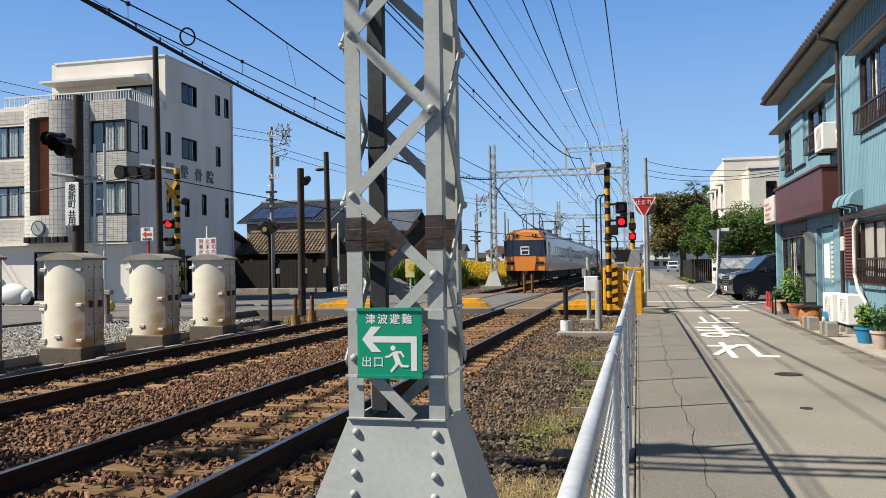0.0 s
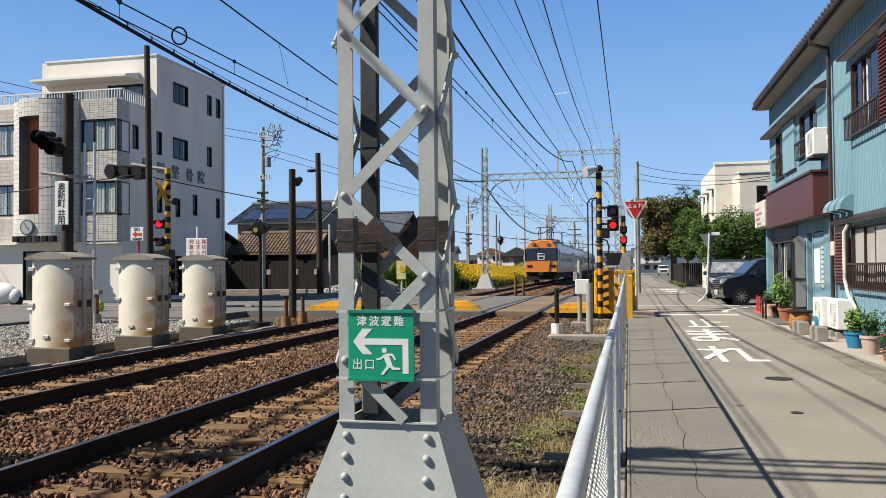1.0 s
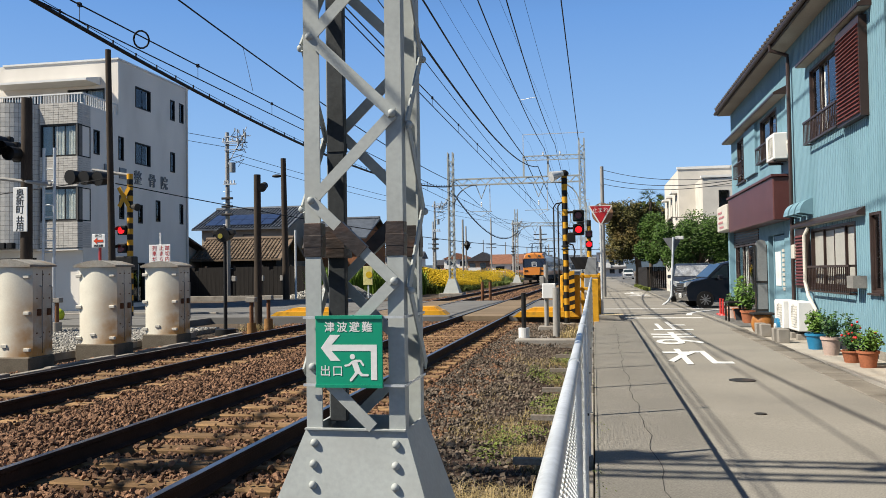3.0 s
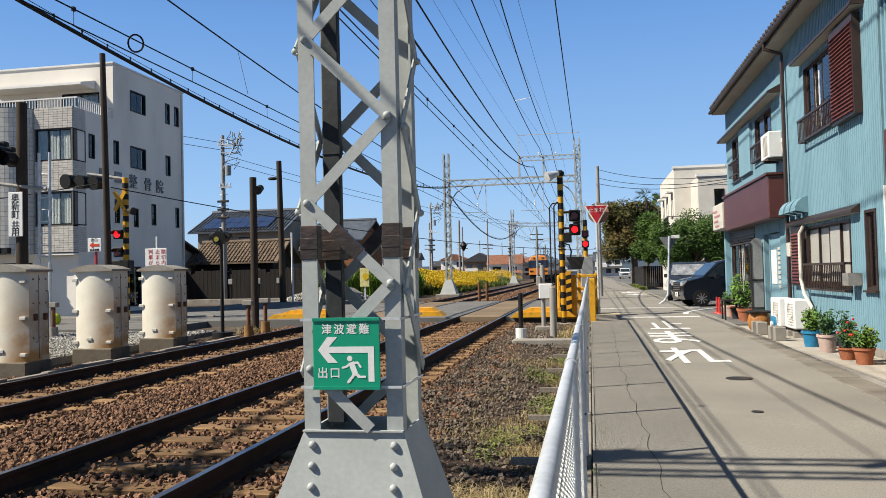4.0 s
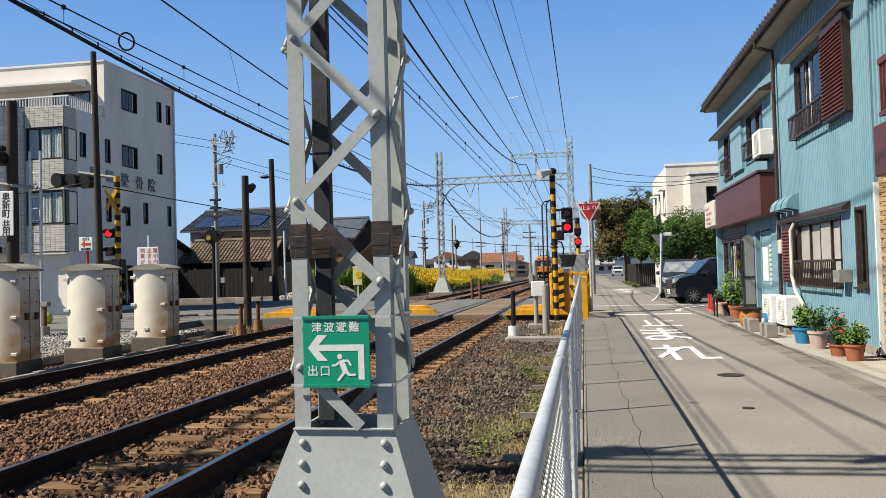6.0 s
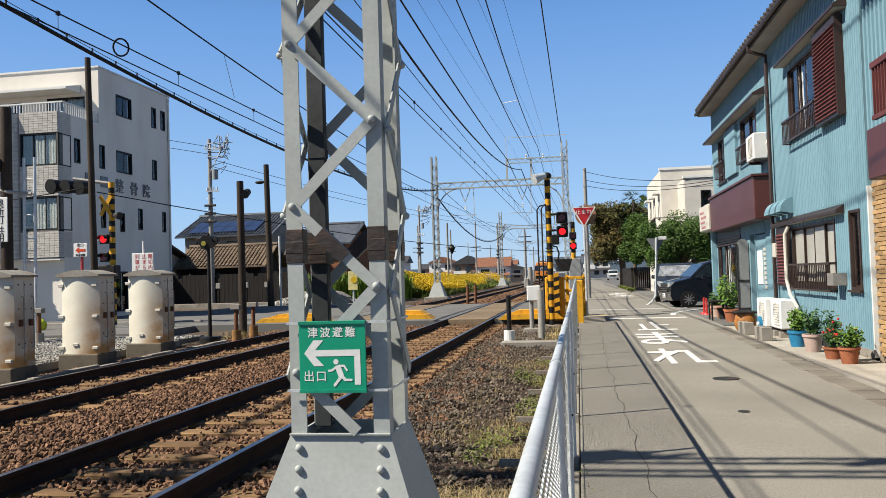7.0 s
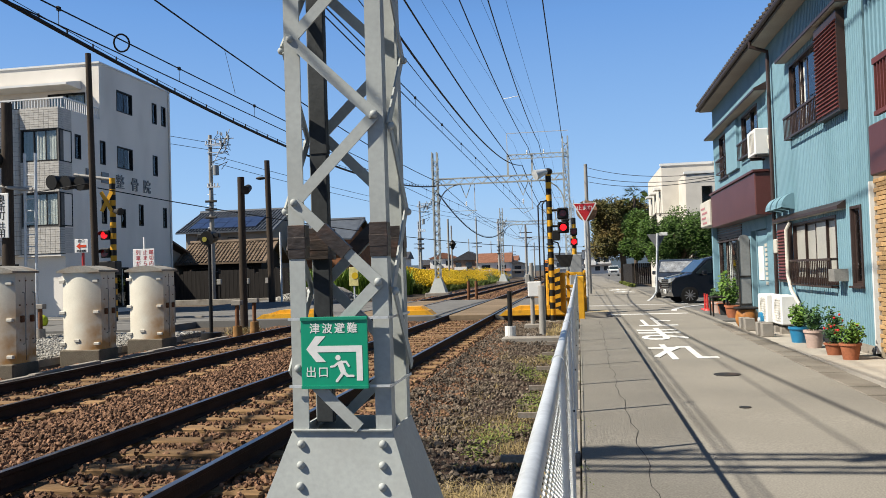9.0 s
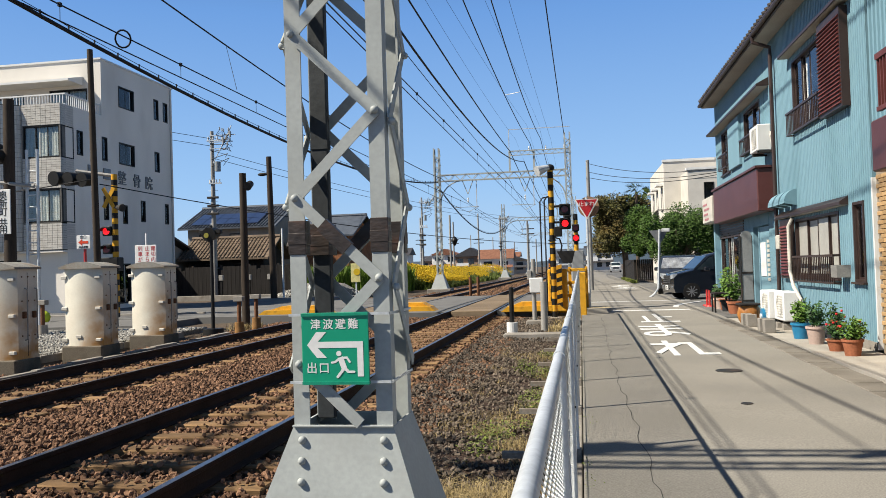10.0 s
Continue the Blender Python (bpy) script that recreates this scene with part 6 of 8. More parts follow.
def sag(a, b, drop, n=14):
    a, b = Vector(a), Vector(b)
    return [a.lerp(b, i / n) - Vector((0, 0, drop * 4 * (i / n) * (1 - i / n))) for i in range(n + 1)]


def wire(name, pts, r, label, cat="overhead wire", group="overhead wires", m=None):
    th = thing(name, (0, 0, 0), label, cat, group)
    part("wire", Geo().tube(pts, r, 5), m or cable_black, th, smooth="all")
    return th


for cx, za, zb in ((0.0, 5.22, 5.74), (-3.8, 5.35, 5.64)):
    for ya, yb, ma, mb, drop in ((-48, 3.2, 6.2, za, 0.4), (3.2, 54, za, zb, 0.09), (54, 105, zb, zb, 0.4), (105, 156, zb, zb, 0.4)):
        th = thing("catenary", (0, 0, 0), "dark contact wire with messenger wire and droppers", "overhead wire", "overhead wires")
        part("contact_wire", Geo().tube([(cx + 0.02, ya, 5.1), (cx - 0.02, yb, 5.1)], 0.011, 5), cable_black, th)
        ms = sag((cx, ya, ma), (cx, yb, mb), drop)
        part("messenger_wire", Geo().tube(ms, 0.012, 5), cable_black, th)
        for i in range(1, 14, 1):
            p = ms[i]
            part("dropper", Geo().cyl((p.x, p.y, 5.1), p, 0.005, n=4), cable_black, th)
            part("clip", Geo().box(p.x - 0.02, p.y - 0.03, p.z - 0.03, p.x + 0.02, p.y + 0.03, p.z + 0.03), cable_black, th)
    for y in (54, 105, 156):
        th = thing("wire_hanger", (0, 0, 0), "steel hanger with insulators under the gantry beam", "wire hanger", "wire hangers")
        part("strut", Geo().bar((cx - 0.35, y, 7.2), (cx, y, 6.3), 0.05, 0.03, (0, 1, 0)), steel_grey, th)
        part("strut", Geo().bar((cx + 0.35, y, 7.2), (cx, y, 6.3), 0.05, 0.03, (0, 1, 0)), steel_grey, th)
        part("steady_arm", Geo().tube([(cx - 0.9, y, 5.45), (cx + 0.7, y, 5.45), (cx, y, 5.12)], 0.02, 6), steel_grey, th)
        part("drop_tube", Geo().box(cx + 0.55, y - 0.03, 5.4, cx + 0.6, y + 0.03, 7.2), galv, th)
        part("insulator", Geo().lathe((cx, y, 5.75), [(0, 0), (0.05, 0.02), (0.03, 0.08), (0.06, 0.12), (0.03, 0.2), (0.06, 0.26), (0.0, 0.36)], 8), white_paint, th)
# feeders over the tracks: x and z at the near mast, at the far gantry, sag, radius
FEEDERS = ((-0.83, 9.01, -0.9, 9.0, 0.39, 0.027), (-0.14, 7.24, 0.0, 8.31, 1.43, 0.027), (-1.03, 7.57, -1.05, 7.21, 0.17, 0.012),
           (0.34, 10.21, 0.43, 9.48, 0.82, 0.02), (1.19, 10.58, 1.13, 9.75, 1.13, 0.02), (1.54, 9.63, 1.81, 9.62, 0.37, 0.006),
           (2.51, 11.32, 2.66, 9.98, 0.18, 0.024), (-0.51, 8.93, -0.51, 9.79, 0.46, 0.005), (0.03, 8.04, 0.26, 10.69, 0.35, 0.005),
           (0.75, 8.65, 1.05, 10.71, 0.0, 0.005), (-5.48, 8.3, -5.51, 7.4, 0.69, 0.02))
for xa, za, xb, zb, d, r in FEEDERS:
    wire("feeder_wire", sag((xa, -48, za), (xa, 3.2, za), 0.5), r, "dark feeder wire strung between gantries")
    wire("feeder_wire", sag((xa, 3.2, za), (xb, 54, zb), d, 24), r, "dark feeder wire strung between gantries")
    wire("feeder_wire", sag((xb, 54, zb), (xb, 105, zb), 0.8), r, "dark feeder wire strung between gantries")
    wire("feeder_wire", sag((xb, 105, zb), (xb, 156, zb), 0.8), r, "dark feeder wire strung between gantries")
wire("wire_spreader", [(0.37, 36.27, 9.04), (1.17, 34.95, 8.86)], 0.014, "pale rod tying two feeder wires", "spreader", "spreaders", white_paint)
# thick cable along the far side, hung by clips from its own messenger
for ya, yb, za, zb, d in ((-48, 3.2, 7.2, 7.16, 1.4), (3.2, 54, 7.16, 7.18, 1.42), (54, 105, 6.9, 6.6, 1.9)):
    xa, xb = (-6.27, -5.83) if ya > 0 and yb < 60 else ((-6.3, -6.27) if yb < 60 else (-5.83, -5.9))
    pts = sag((xa, ya, za), (xb, yb, zb), d, 60)
    cab_th = wire("thick_cable", pts, 0.042, "thick black communication cable hung by clips")
    if ya > 0:
        part("messenger", Geo().tube([p + Vector((0, 0, 0.10)) for p in pts], 0.007, 5), cable_black, cab_th, "thin wire above the cable")
        for p in pts[1:-1]:
            part("clip", Geo().box(p.x - 0.012, p.y - 0.012, p.z, p.x + 0.012, p.y + 0.012, p.z + 0.12), cable_black, cab_th)
for dz in (0.0, 0.5):
    wire("power_line", sag((-21.0, 52, 10.2 + dz), (-44, 6, 14.5 + dz), 0.8, 16), 0.018, "thin black power line")
    wire("power_line", sag((-21.0, 52, 9.4 + dz), (-2, 140, 9.0 + dz), 1.2, 16), 0.018, "thin black power line")
for k, dz in enumerate((0.0, -0.45, -0.75)):
    wire("service_line", sag((4.1, 44, 6.7 + dz), (9.0, 33, 4.95 + dz * 0.3), 0.3, 12), 0.014, "thin black service line to the house")
wire("service_line", sag((-13.1, 26, 4.9), (-40, 33, 4.6), 0.3, 14), 0.02, "thin black service line before the clinic")
wire("service_line", sag((-13.0, 26, 4.7), (6, 70, 3.2), 0.8, 16), 0.02, "thin black service line")
ring = [(-3.82 + 0.05 * math.sin(a), 12.15 + 0.22 * math.cos(a), 5.31 + 0.13 * math.sin(a)) for a in [2 * math.pi * i / 14 for i in range(15)]]
wire("cable_loop", ring, 0.016, "spare black cable looped between two wires", "cable", "cables")
wire("tie_wire", [(-5.48, 19.91, 7.39), (-3.81, 16.66, 5.43)], 0.006, "thin tie wire between two lines", "tie wire", "cables")


def utility_pole(x, y, h, scale=1.0, lean=0.0):
    th = thing("utility_pole", (x, y, -0.1), "grey concrete utility pole with cross arms and transformer", "utility pole", "utility poles")
    part("shaft", Geo().cyl((0, 0, -0.3), (lean, 0, h), 0.19 * scale, 0.12 * scale, 12), pole_concrete, th, smooth=True)
    for z, w in ((h - 0.7, 1.0), (h - 3.6, 0.7)):
        part("cross_arm", Geo().box(-w * 0.3, -0.2, z, w, -0.12, z + 0.08), galv, th)
        for k in range(4):
            part("insulator", Geo().cyl((-w * 0.2 + k * w * 0.33, -0.16, z + 0.08), (-w * 0.2 + k * w * 0.33, -0.16, z + 0.3), 0.05, n=8), white_paint, th)
    part("bracket", Geo().tube([(0.1, -0.1, h - 2.2), (0.7, -0.2, h - 1.2), (1.3, -0.2, h - 0.2), (1.5, -0.2, h + 0.3)], 0.03, 6), galv, th)
    for k in range(3):
        part("cutout", Geo().cyl((0.9 + 0.25 * k, -0.2, h - 0.9 + 0.2 * k), (0.95 + 0.25 * k, -0.3, h - 0.5 + 0.2 * k), 0.07, 0.05, 8), mat("porcelain", (0.5, 0.5, 0.48), 0.4, bump=0), th, "grey porcelain cut-out")
    cl = random.Random(int(abs(x) * 10))
    for k in range(9):
        a = Vector((cl.uniform(0.5, 1.7), -0.2, h + cl.uniform(-1.1, 0.3)))
        part("insulator", Geo().cyl(a, a + Vector((0.03, -0.05, 0.2)), 0.05, 0.035, 7), mat("porcelain", (0.5, 0.5, 0.48), 0.4, bump=0), th, "grey pin insulator")
        part("jumper", Geo().tube([a, a + Vector((cl.uniform(-0.3, 0.3), 0, cl.uniform(-0.5, -0.2))), a + Vector((cl.uniform(-0.6, 0.3), 0, cl.uniform(-0.3, 0.1)))], 0.022, 5), cable_black, th, "black looped jumper")
    for k in range(3):
        part("cross_arm", Geo().box(-0.15, -0.18, h - 0.35 - 0.45 * k, 1.75 - 0.2 * k, -0.12, h - 0.29 - 0.45 * k), galv, th)
    for k in range(5):
        part("stay_wire", Geo().tube([(0.0, -0.15, h - 0.4 - 0.5 * k), (0.9 + 0.1 * k, -0.2, h - 0.7 - 0.3 * k), (1.5 - 0.15 * k, -0.25, h - 0.2 - 0.55 * k)], 0.025, 5), cable_black, th, "black jumper cable")
    for k in range(3):
        part("splice_box", Geo().box(-0.35, -0.25, h - 4.6 - 0.55 * k, 0.45, -0.1, h - 4.45 - 0.55 * k, 0.02), dark_steel, th, "dark splice case")
    for k in range(8):
        part("step_bolt", Geo().cyl((-0.32, 0, 2.0 + 0.75 * k), (0.32, 0, 2.0 + 0.75 * k), 0.014, n=5), galv, th)
    part("transformer", Geo().cyl((0.42, -0.1, h - 2.75), (0.42, -0.1, h - 2.1), 0.2 * scale, n=14), mat("transformer_grey", (0.30, 0.32, 0.33), 0.5, amount=0.1), th, "grey transformer can", smooth=True)
    return th


utility_pole(-20.95, 52, 11.3)
utility_pole(-14.9, 95, 10.0, 0.8)
utility_pole(-26, 130, 11.0, 1.2)
utility_pole(-9.5, 135, 10.0, 1.2)
p = round_pole("far_pole", -10.0, 85, 0, 7.0, 0.12, 0.1, pole_concrete, "thin pole with a bulb-shaped siren", "pole")
part("siren", Geo().lathe((0.6, -1.0, 4.2), [(0.0, -0.5), (0.12, -0.4), (0.35, 0.1), (0.2, 0.4), (0.0, 0.55)], 12), black_paint, p, "dark siren")
part("siren_arm", Geo().tube([(0, 0, 4.2), (0.6, -1.0, 4.2)], 0.04, 6), dark_steel, p)


# ---- train ----
orange = mat("train_orange", (0.82, 0.27, 0.03), 0.35, scale=1, fine=20, amount=0.05, bump=0, coat=0.4)
navy = mat("train_navy", (0.012, 0.022, 0.05), 0.25, scale=1, fine=20, amount=0.1, bump=0, coat=0.5)
train_white = mat("train_white", (0.68, 0.68, 0.65), 0.35, scale=1, fine=20, amount=0.06, bump=0, coat=0.3)
train_dark = mat("train_gear", (0.035, 0.033, 0.032), 0.8, scale=3, fine=20, amount=0.4, bump=0.2)
train_roof = mat("train_roof", (0.22, 0.23, 0.24), 0.7, scale=1, fine=20, amount=0.2, bump=0)
train_glass = glass_mat("train_glass", (0.015, 0.02, 0.025), 0.08)


def car_body(th, y0, L, cab):
    prof = lambda s=1.0, dz=0.0: [(-1.36 * s, 0.95), (-1.40 * s, 1.4), (-1.40 * s, 2.5), (-1.30 * s, 3.45 + dz), (-0.95 * s, 3.72 + dz), (0, 3.82 + dz), (0.95 * s, 3.72 + dz), (1.30 * s, 3.45 + dz), (1.40 * s, 2.5), (1.40 * s, 1.4), (1.36 * s, 0.95)]
    ys = y0 + (1.1 if cab else 0.1)
    part("car_body", Geo().prism(prof(), ys, y0 + L - 0.1), train_white, th, "pale train car body", smooth=True)
    part("roof_cover", Geo().prism([(-1.28, 3.5), (-0.95, 3.76), (0, 3.86), (0.95, 3.76), (1.28, 3.5), (0.9, 3.4), (-0.9, 3.4)], ys, y0 + L - 0.1), train_roof, th, "grey train roof", smooth=True)
    for sx in (-1, 1):
        part("orange_band", Geo().box(sx * 1.385, ys + 0.02, 0.96, sx * 1.412, y0 + L - 0.12, 1.55), orange, th, "orange lower band")
        n = int((L - 4.5) / 1.55)
        for k in range(n):
            a = ys + 2.2 + k * 1.55
            part("side_window", Geo().box(sx * 1.37, a, 1.95, sx * 1.408, a + 1.1, 2.75, 0.02), train_glass, th, "dark side window")
        for a in (ys + 0.7, y0 + L - 1.6):
            part("door", Geo().box(sx * 1.38, a, 1.1, sx * 1.415, a + 0.8, 2.95, 0.01), mat("train_door", (0.42, 0.40, 0.38), 0.4, bump=0), th, "grey passenger door")
    part("underframe", Geo().box(-1.2, ys + 0.5, 0.45, 1.2, y0 + L - 0.6, 0.98), train_dark, th, "dark underfloor gear")
    for yb in (y0 + 3.2, y0 + L - 3.2):
        bg = part("bogie", Geo().box(-1.15, yb - 1.5, 0.35, 1.15, yb + 1.5, 0.65, 0.05), train_dark, th, "dark bogie")
        for dy in (-1.05, 1.05):
            for sx in (-0.75, 0.75):
                part("wheel", Geo().cyl((sx - 0.065, yb + dy, 0.43), (sx + 0.065, yb + dy, 0.43), 0.428, n=20), train_dark, bg, smooth=True)
    part("roof_unit", Geo().box(-0.8, y0 + L * 0.35, 3.75, 0.8, y0 + L * 0.35 + 3.0, 4.05, 0.05), train_roof, th, "roof air-conditioning unit")


def pantograph(th, y):
    p = part("pantograph", Geo().box(-0.7, y - 0.7, 3.88, 0.7, y + 0.7, 3.98), train_dark, th, "pantograph")
    for sx in (-0.55, 0.55):
        part("lower_arm", Geo().tube([(sx, y - 0.6, 3.98), (sx * 1.1, y - 1.1, 4.5), (sx * 0.9, y, 5.05)], 0.03, 6), train_dark, p)
        part("upper_arm", Geo().tube([(sx, y + 0.6, 3.98), (sx * 1.1, y + 1.1, 4.5), (sx * 0.9, y, 5.05)], 0.03, 6), train_dark, p)
    part("pan_head", Geo().tube([(-0.95, y, 4.95), (-0.7, y, 5.06), (0.7, y, 5.06), (0.95, y, 4.95)], 0.035, 6), train_dark, p)


def build_train():
    th = thing("train", (-3.8, 54.3, 0), "orange and navy express train running away on the far track", "train")
    for k in range(4):
        car_body(th, 20.4 * k, 20.4, k == 0)
    # rounded end
    ring = lambda y, s, zt: [(-1.40 * s, y, 1.0), (-1.42 * s, y, 1.75), (-1.40 * s, y, 2.05), (-1.34 * s, y, 3.1), (-1.05 * s, y, zt - 0.12), (0, y, zt), (1.05 * s, y, zt - 0.12), (1.34 * s, y, 3.1), (1.40 * s, y, 2.05), (1.42 * s, y, 1.75), (1.40 * s, y, 1.0)]
    a, b, c = ring(0.0, 0.93, 3.62), ring(0.25, 0.985, 3.74), ring(1.12, 1.0, 3.82)
    n = 11
    seg = lambda i0, i1: [(r * n + i, r * n + i + 1, (r + 1) * n + i + 1, (r + 1) * n + i) for r in range(2) for i in range(i0, i1)]
    part("cab_shell", Geo().add(a + b + c, seg(0, 10) + [tuple(range(n))[::-1]]), orange, th, "orange cab end", smooth=True)
    part("windscreen", Geo().prism([(-1.335, 1.98), (1.335, 1.98), (1.27, 3.05), (-1.27, 3.05)], -0.03, 0.01), navy, th, "navy wrap-round windscreen")
    for sx in (-1, 1):
        part("side_glazing", Geo().box(sx * 1.36, 0.02, 1.98, sx * 1.425, 1.0, 3.05, 0.01), navy, th, "navy corner window")
        hl = part("headlight", Geo().box(sx * 0.62 - 0.14, -0.06, 3.28, sx * 0.62 + 0.14, 0.1, 3.46, 0.02), train_dark, th, "headlight case")
        part("lamp_glass", Geo().cyl((sx * 0.62, -0.07, 3.37), (sx * 0.62, -0.062, 3.37), 0.06, n=12), mat("lamp_clear", (0.5, 0.45, 0.35), 0.1, bump=0), hl)
        part("tail_light", Geo().box(sx * 0.98 - 0.24, -0.05, 1.42, sx * 0.98 + 0.24, 0.06, 1.6, 0.02), train_dark, th, "dark grille lamp")
    bd = part("destination_board", Geo().box(-0.30, -0.07, 2.05, 0.30, -0.035, 2.62, 0.01), white_paint, th, "white end board with a dark symbol")
    part("board_bars", Geo().box(-0.24, -0.078, 2.42, 0.24, -0.071, 2.55).box(-0.2, -0.078, 2.12, 0.2, -0.071, 2.32), navy, bd)
    part("skirt", Geo().prism([(-1.25, 0.35), (1.25, 0.35), (1.32, 1.0), (-1.32, 1.0)], 0.15, 0.4), train_dark, th, "dark skirt and coupler")
    part("coupler", Geo().box(-0.2, -0.35, 0.7, 0.2, 0.2, 0.98, 0.03), train_dark, th)
    part("lower_nose", Geo().prism([(-0.62, 1.0), (0.62, 1.0), (0.75, 1.95), (-0.75, 1.95)], -0.09, 0.02), orange, th, "orange nose panel")
    pantograph(th, 4.5)
    pantograph(th, 15.5)
    pantograph(th, 45)
    return th


train = build_train()

# ---- flower field and weeds ----
leaf_green = mat("weed_leaf", (0.13, 0.17, 0.035), 0.7, scale=2, fine=20, amount=0.3, bump=0, island=0.5)
flower_yellow = mat("goldenrod_bloom", (0.62, 0.42, 0.02), 0.7, scale=2, fine=20, amount=0.15, bump=0, island=0.35)
grass_dry = mat("dry_grass", (0.42, 0.32, 0.15), 0.8, scale=2, fine=20, amount=0.2, bump=0, island=0.4)
grass_green = mat("green_weed", (0.19, 0.23, 0.05), 0.7, scale=2, fine=20, amount=0.2, bump=0, island=0.4)


def blades(name, spots, material, label, cat, seed, h=(0.15, 0.35), w=0.008, bend=0.5, per=6):
    """Tufts of bent blades, each blade two quads."""
    rnd = random.Random(seed)
    V, F = [], []
    for x, y, z, *tall in spots:
        for _ in range(per):
            a = rnd.uniform(0, 6.28)
            hh = rnd.uniform(*h) * (tall[0] if tall else 1.0)
            ww = w * rnd.uniform(0.6, 1.5)
            dx, dy = math.cos(a), math.sin(a)
            px, py = x + rnd.gauss(0, 0.05), y + rnd.gauss(0, 0.05)
            b = bend * rnd.uniform(0.2, 1.2) * hh
            o = len(V)
            V += [(px - dy * ww, py + dx * ww, z), (px + dy * ww, py - dx * ww, z), (px + dx * b * 0.35 + dy * ww * 0.8, py + dy * b * 0.35 - dx * ww * 0.8, z + hh * 0.6),
                  (px + dx * b * 0.35 - dy * ww * 0.8, py + dy * b * 0.35 + dx * ww * 0.8, z + hh * 0.6), (px + dx * b, py + dy * b, z + hh * (1 - 0.2 * bend))]
            F += [(o, o + 1, o + 2, o + 3), (o + 3, o + 2, o + 4)]
    g = Geo()
    g.v, g.f = V, F
    single(name, g, material, label, cat, kind="stuff", fix=False)


rnd = random.Random(21)
spots, blooms = [], []
for _ in range(5200):
    y = 62 + 70 * rnd.random() ** 1.3
    x = -7.3 - rnd.random() ** 1.2 * (6 + (y - 55) * 0.45)
    spots.append((x, y, -0.2, min(1.0, 0.35 + 0.25 * (-7.3 - x)) * rnd.uniform(0.6, 1.0)))
blades("goldenrod_field", spots, leaf_green, "dense green weeds beside the railway", "weeds", 22, (0.5, 1.9), 0.03, 0.8, 10)
V, F = [], []
for _ in range(46000):
    y = 62 + 70 * rnd.random() ** 1.3
    x = -7.3 - rnd.random() ** 1.2 * (6 + (y - 55) * 0.45)
    if noise.noise((x * 0.35, y * 0.12, 3)) < -0.12:
        continue
    z = (0.75 + 0.95 * rnd.random() ** 0.8 + 0.55 * noise.noise((x * 0.3, y * 0.1, 0))) * min(1.0, 0.4 + 0.25 * (-7.3 - x))
    s = rnd.uniform(0.02, 0.055)
    o = len(V)
    V += [(x - s, y, z - s), (x + s, y + 0.03, z - s * 0.7), (x + s * 0.6, y - 0.03, z + s), (x - s * 0.5, y + 0.05, z + s * 1.3)]
    F += [(o, o + 1, o + 2), (o, o + 2, o + 3), (o + 1, o + 3, o)]
g = Geo()
g.v, g.f = V, F
single("goldenrod_blooms", g, flower_yellow, "bright yellow goldenrod blooms over the field", "flowers", kind="stuff", fix=False)
spots = [(rnd.uniform(-15, -9), rnd.uniform(50, 62), -0.2) for _ in range(420)]
blades("shrub_weeds", spots, mat("shrub_green", (0.16, 0.26, 0.03), 0.6, island=0.4, bump=0), "bright green feathery shrubs beyond the street", "shrubs", 31, (1.0, 2.3), 0.045, 0.3, 26)
# weeds along the fence and the mast
def leafy(name, spots, material, label, seed, h=0.12, leaf=0.02, per=26):
    """Low clumps of small broad leaves."""
    rnd = random.Random(seed)
    V, F = [], []
    for x, y, z in spots:
        for _ in range(per):
            c = Vector((x + rnd.gauss(0, 0.07), y + rnd.gauss(0, 0.07), z + h * rnd.random() ** 1.5))
            u = Vector((rnd.gauss(0, 1), rnd.gauss(0, 1), rnd.gauss(0, 0.35))).normalized()
            v = u.cross(Vector((0, 0, 1))).normalized()
            k = leaf * rnd.uniform(0.5, 1.3)
            o = len(V)
            V += [tuple(c - u * k), tuple(c + v * k * 0.45), tuple(c + u * k), tuple(c - v * k * 0.45)]
            F.append((o, o + 1, o + 2, o + 3))
    g = Geo()
    g.v, g.f = V, F
    single(name, g, material, label, "weeds", kind="stuff", fix=False)


spots = []
for _ in range(2600):
    x, y = 1.9 + 1.45 * rnd.random() ** 0.6, rnd.uniform(3.3, 15.5)
    if noise.noise((x * 1.3, y * 0.8, 5)) > 0.05 or y < 5.4:
        spots.append((x, y, -0.30 + 0.03 * (3.3 - x), 1.6 if y < 5.2 else 1.0))
spots += [(rnd.uniform(2.3, 3.3), rnd.uniform(3.9, 5.6), -0.3, 1.9) for _ in range(420)]
blades("dry_weeds", spots, grass_dry, "dry straw-coloured grass by the mast", "grass", 41, (0.03, 0.13), 0.0018, 1.6, 9)
spots = []
for _ in range(700):
    x, y = rnd.uniform(2.45, 3.35), rnd.uniform(6.0, 16.0)
    if noise.noise((x * 1.5, y * 0.6, 9)) > 0.16:
        spots.append((x, y, -0.28))
leafy("green_weeds", spots, grass_green, "green leafy weeds growing by the fence", 42)
leafy("edge_weeds", [(3.47, rnd.uniform(5, 14), -0.14) for _ in range(26)], grass_green, "small weeds along the kerb", 45, 0.04, 0.012, 10)
spots = [(rnd.uniform(2.7, 3.3), rnd.uniform(18.2, 22.5), -0.2) for _ in range(60)]
spots += [(rnd.uniform(-6.6, -5.9), rnd.uniform(21.5, 23), -0.2) for _ in range(40)]
blades("corner_weeds", spots, grass_dry, "dry grass tufts at the crossing", "grass", 43, (0.08, 0.26), 0.005, 1.0, 9)
spots = [(rnd.uniform(-0.2, 1.2), rnd.uniform(3.6, 4.6), -0.2) for _ in range(6)]
blades("track_weeds", spots, grass_green, "small weeds between the sleepers", "weeds", 44, (0.05, 0.14), 0.01, 0.8, 8)


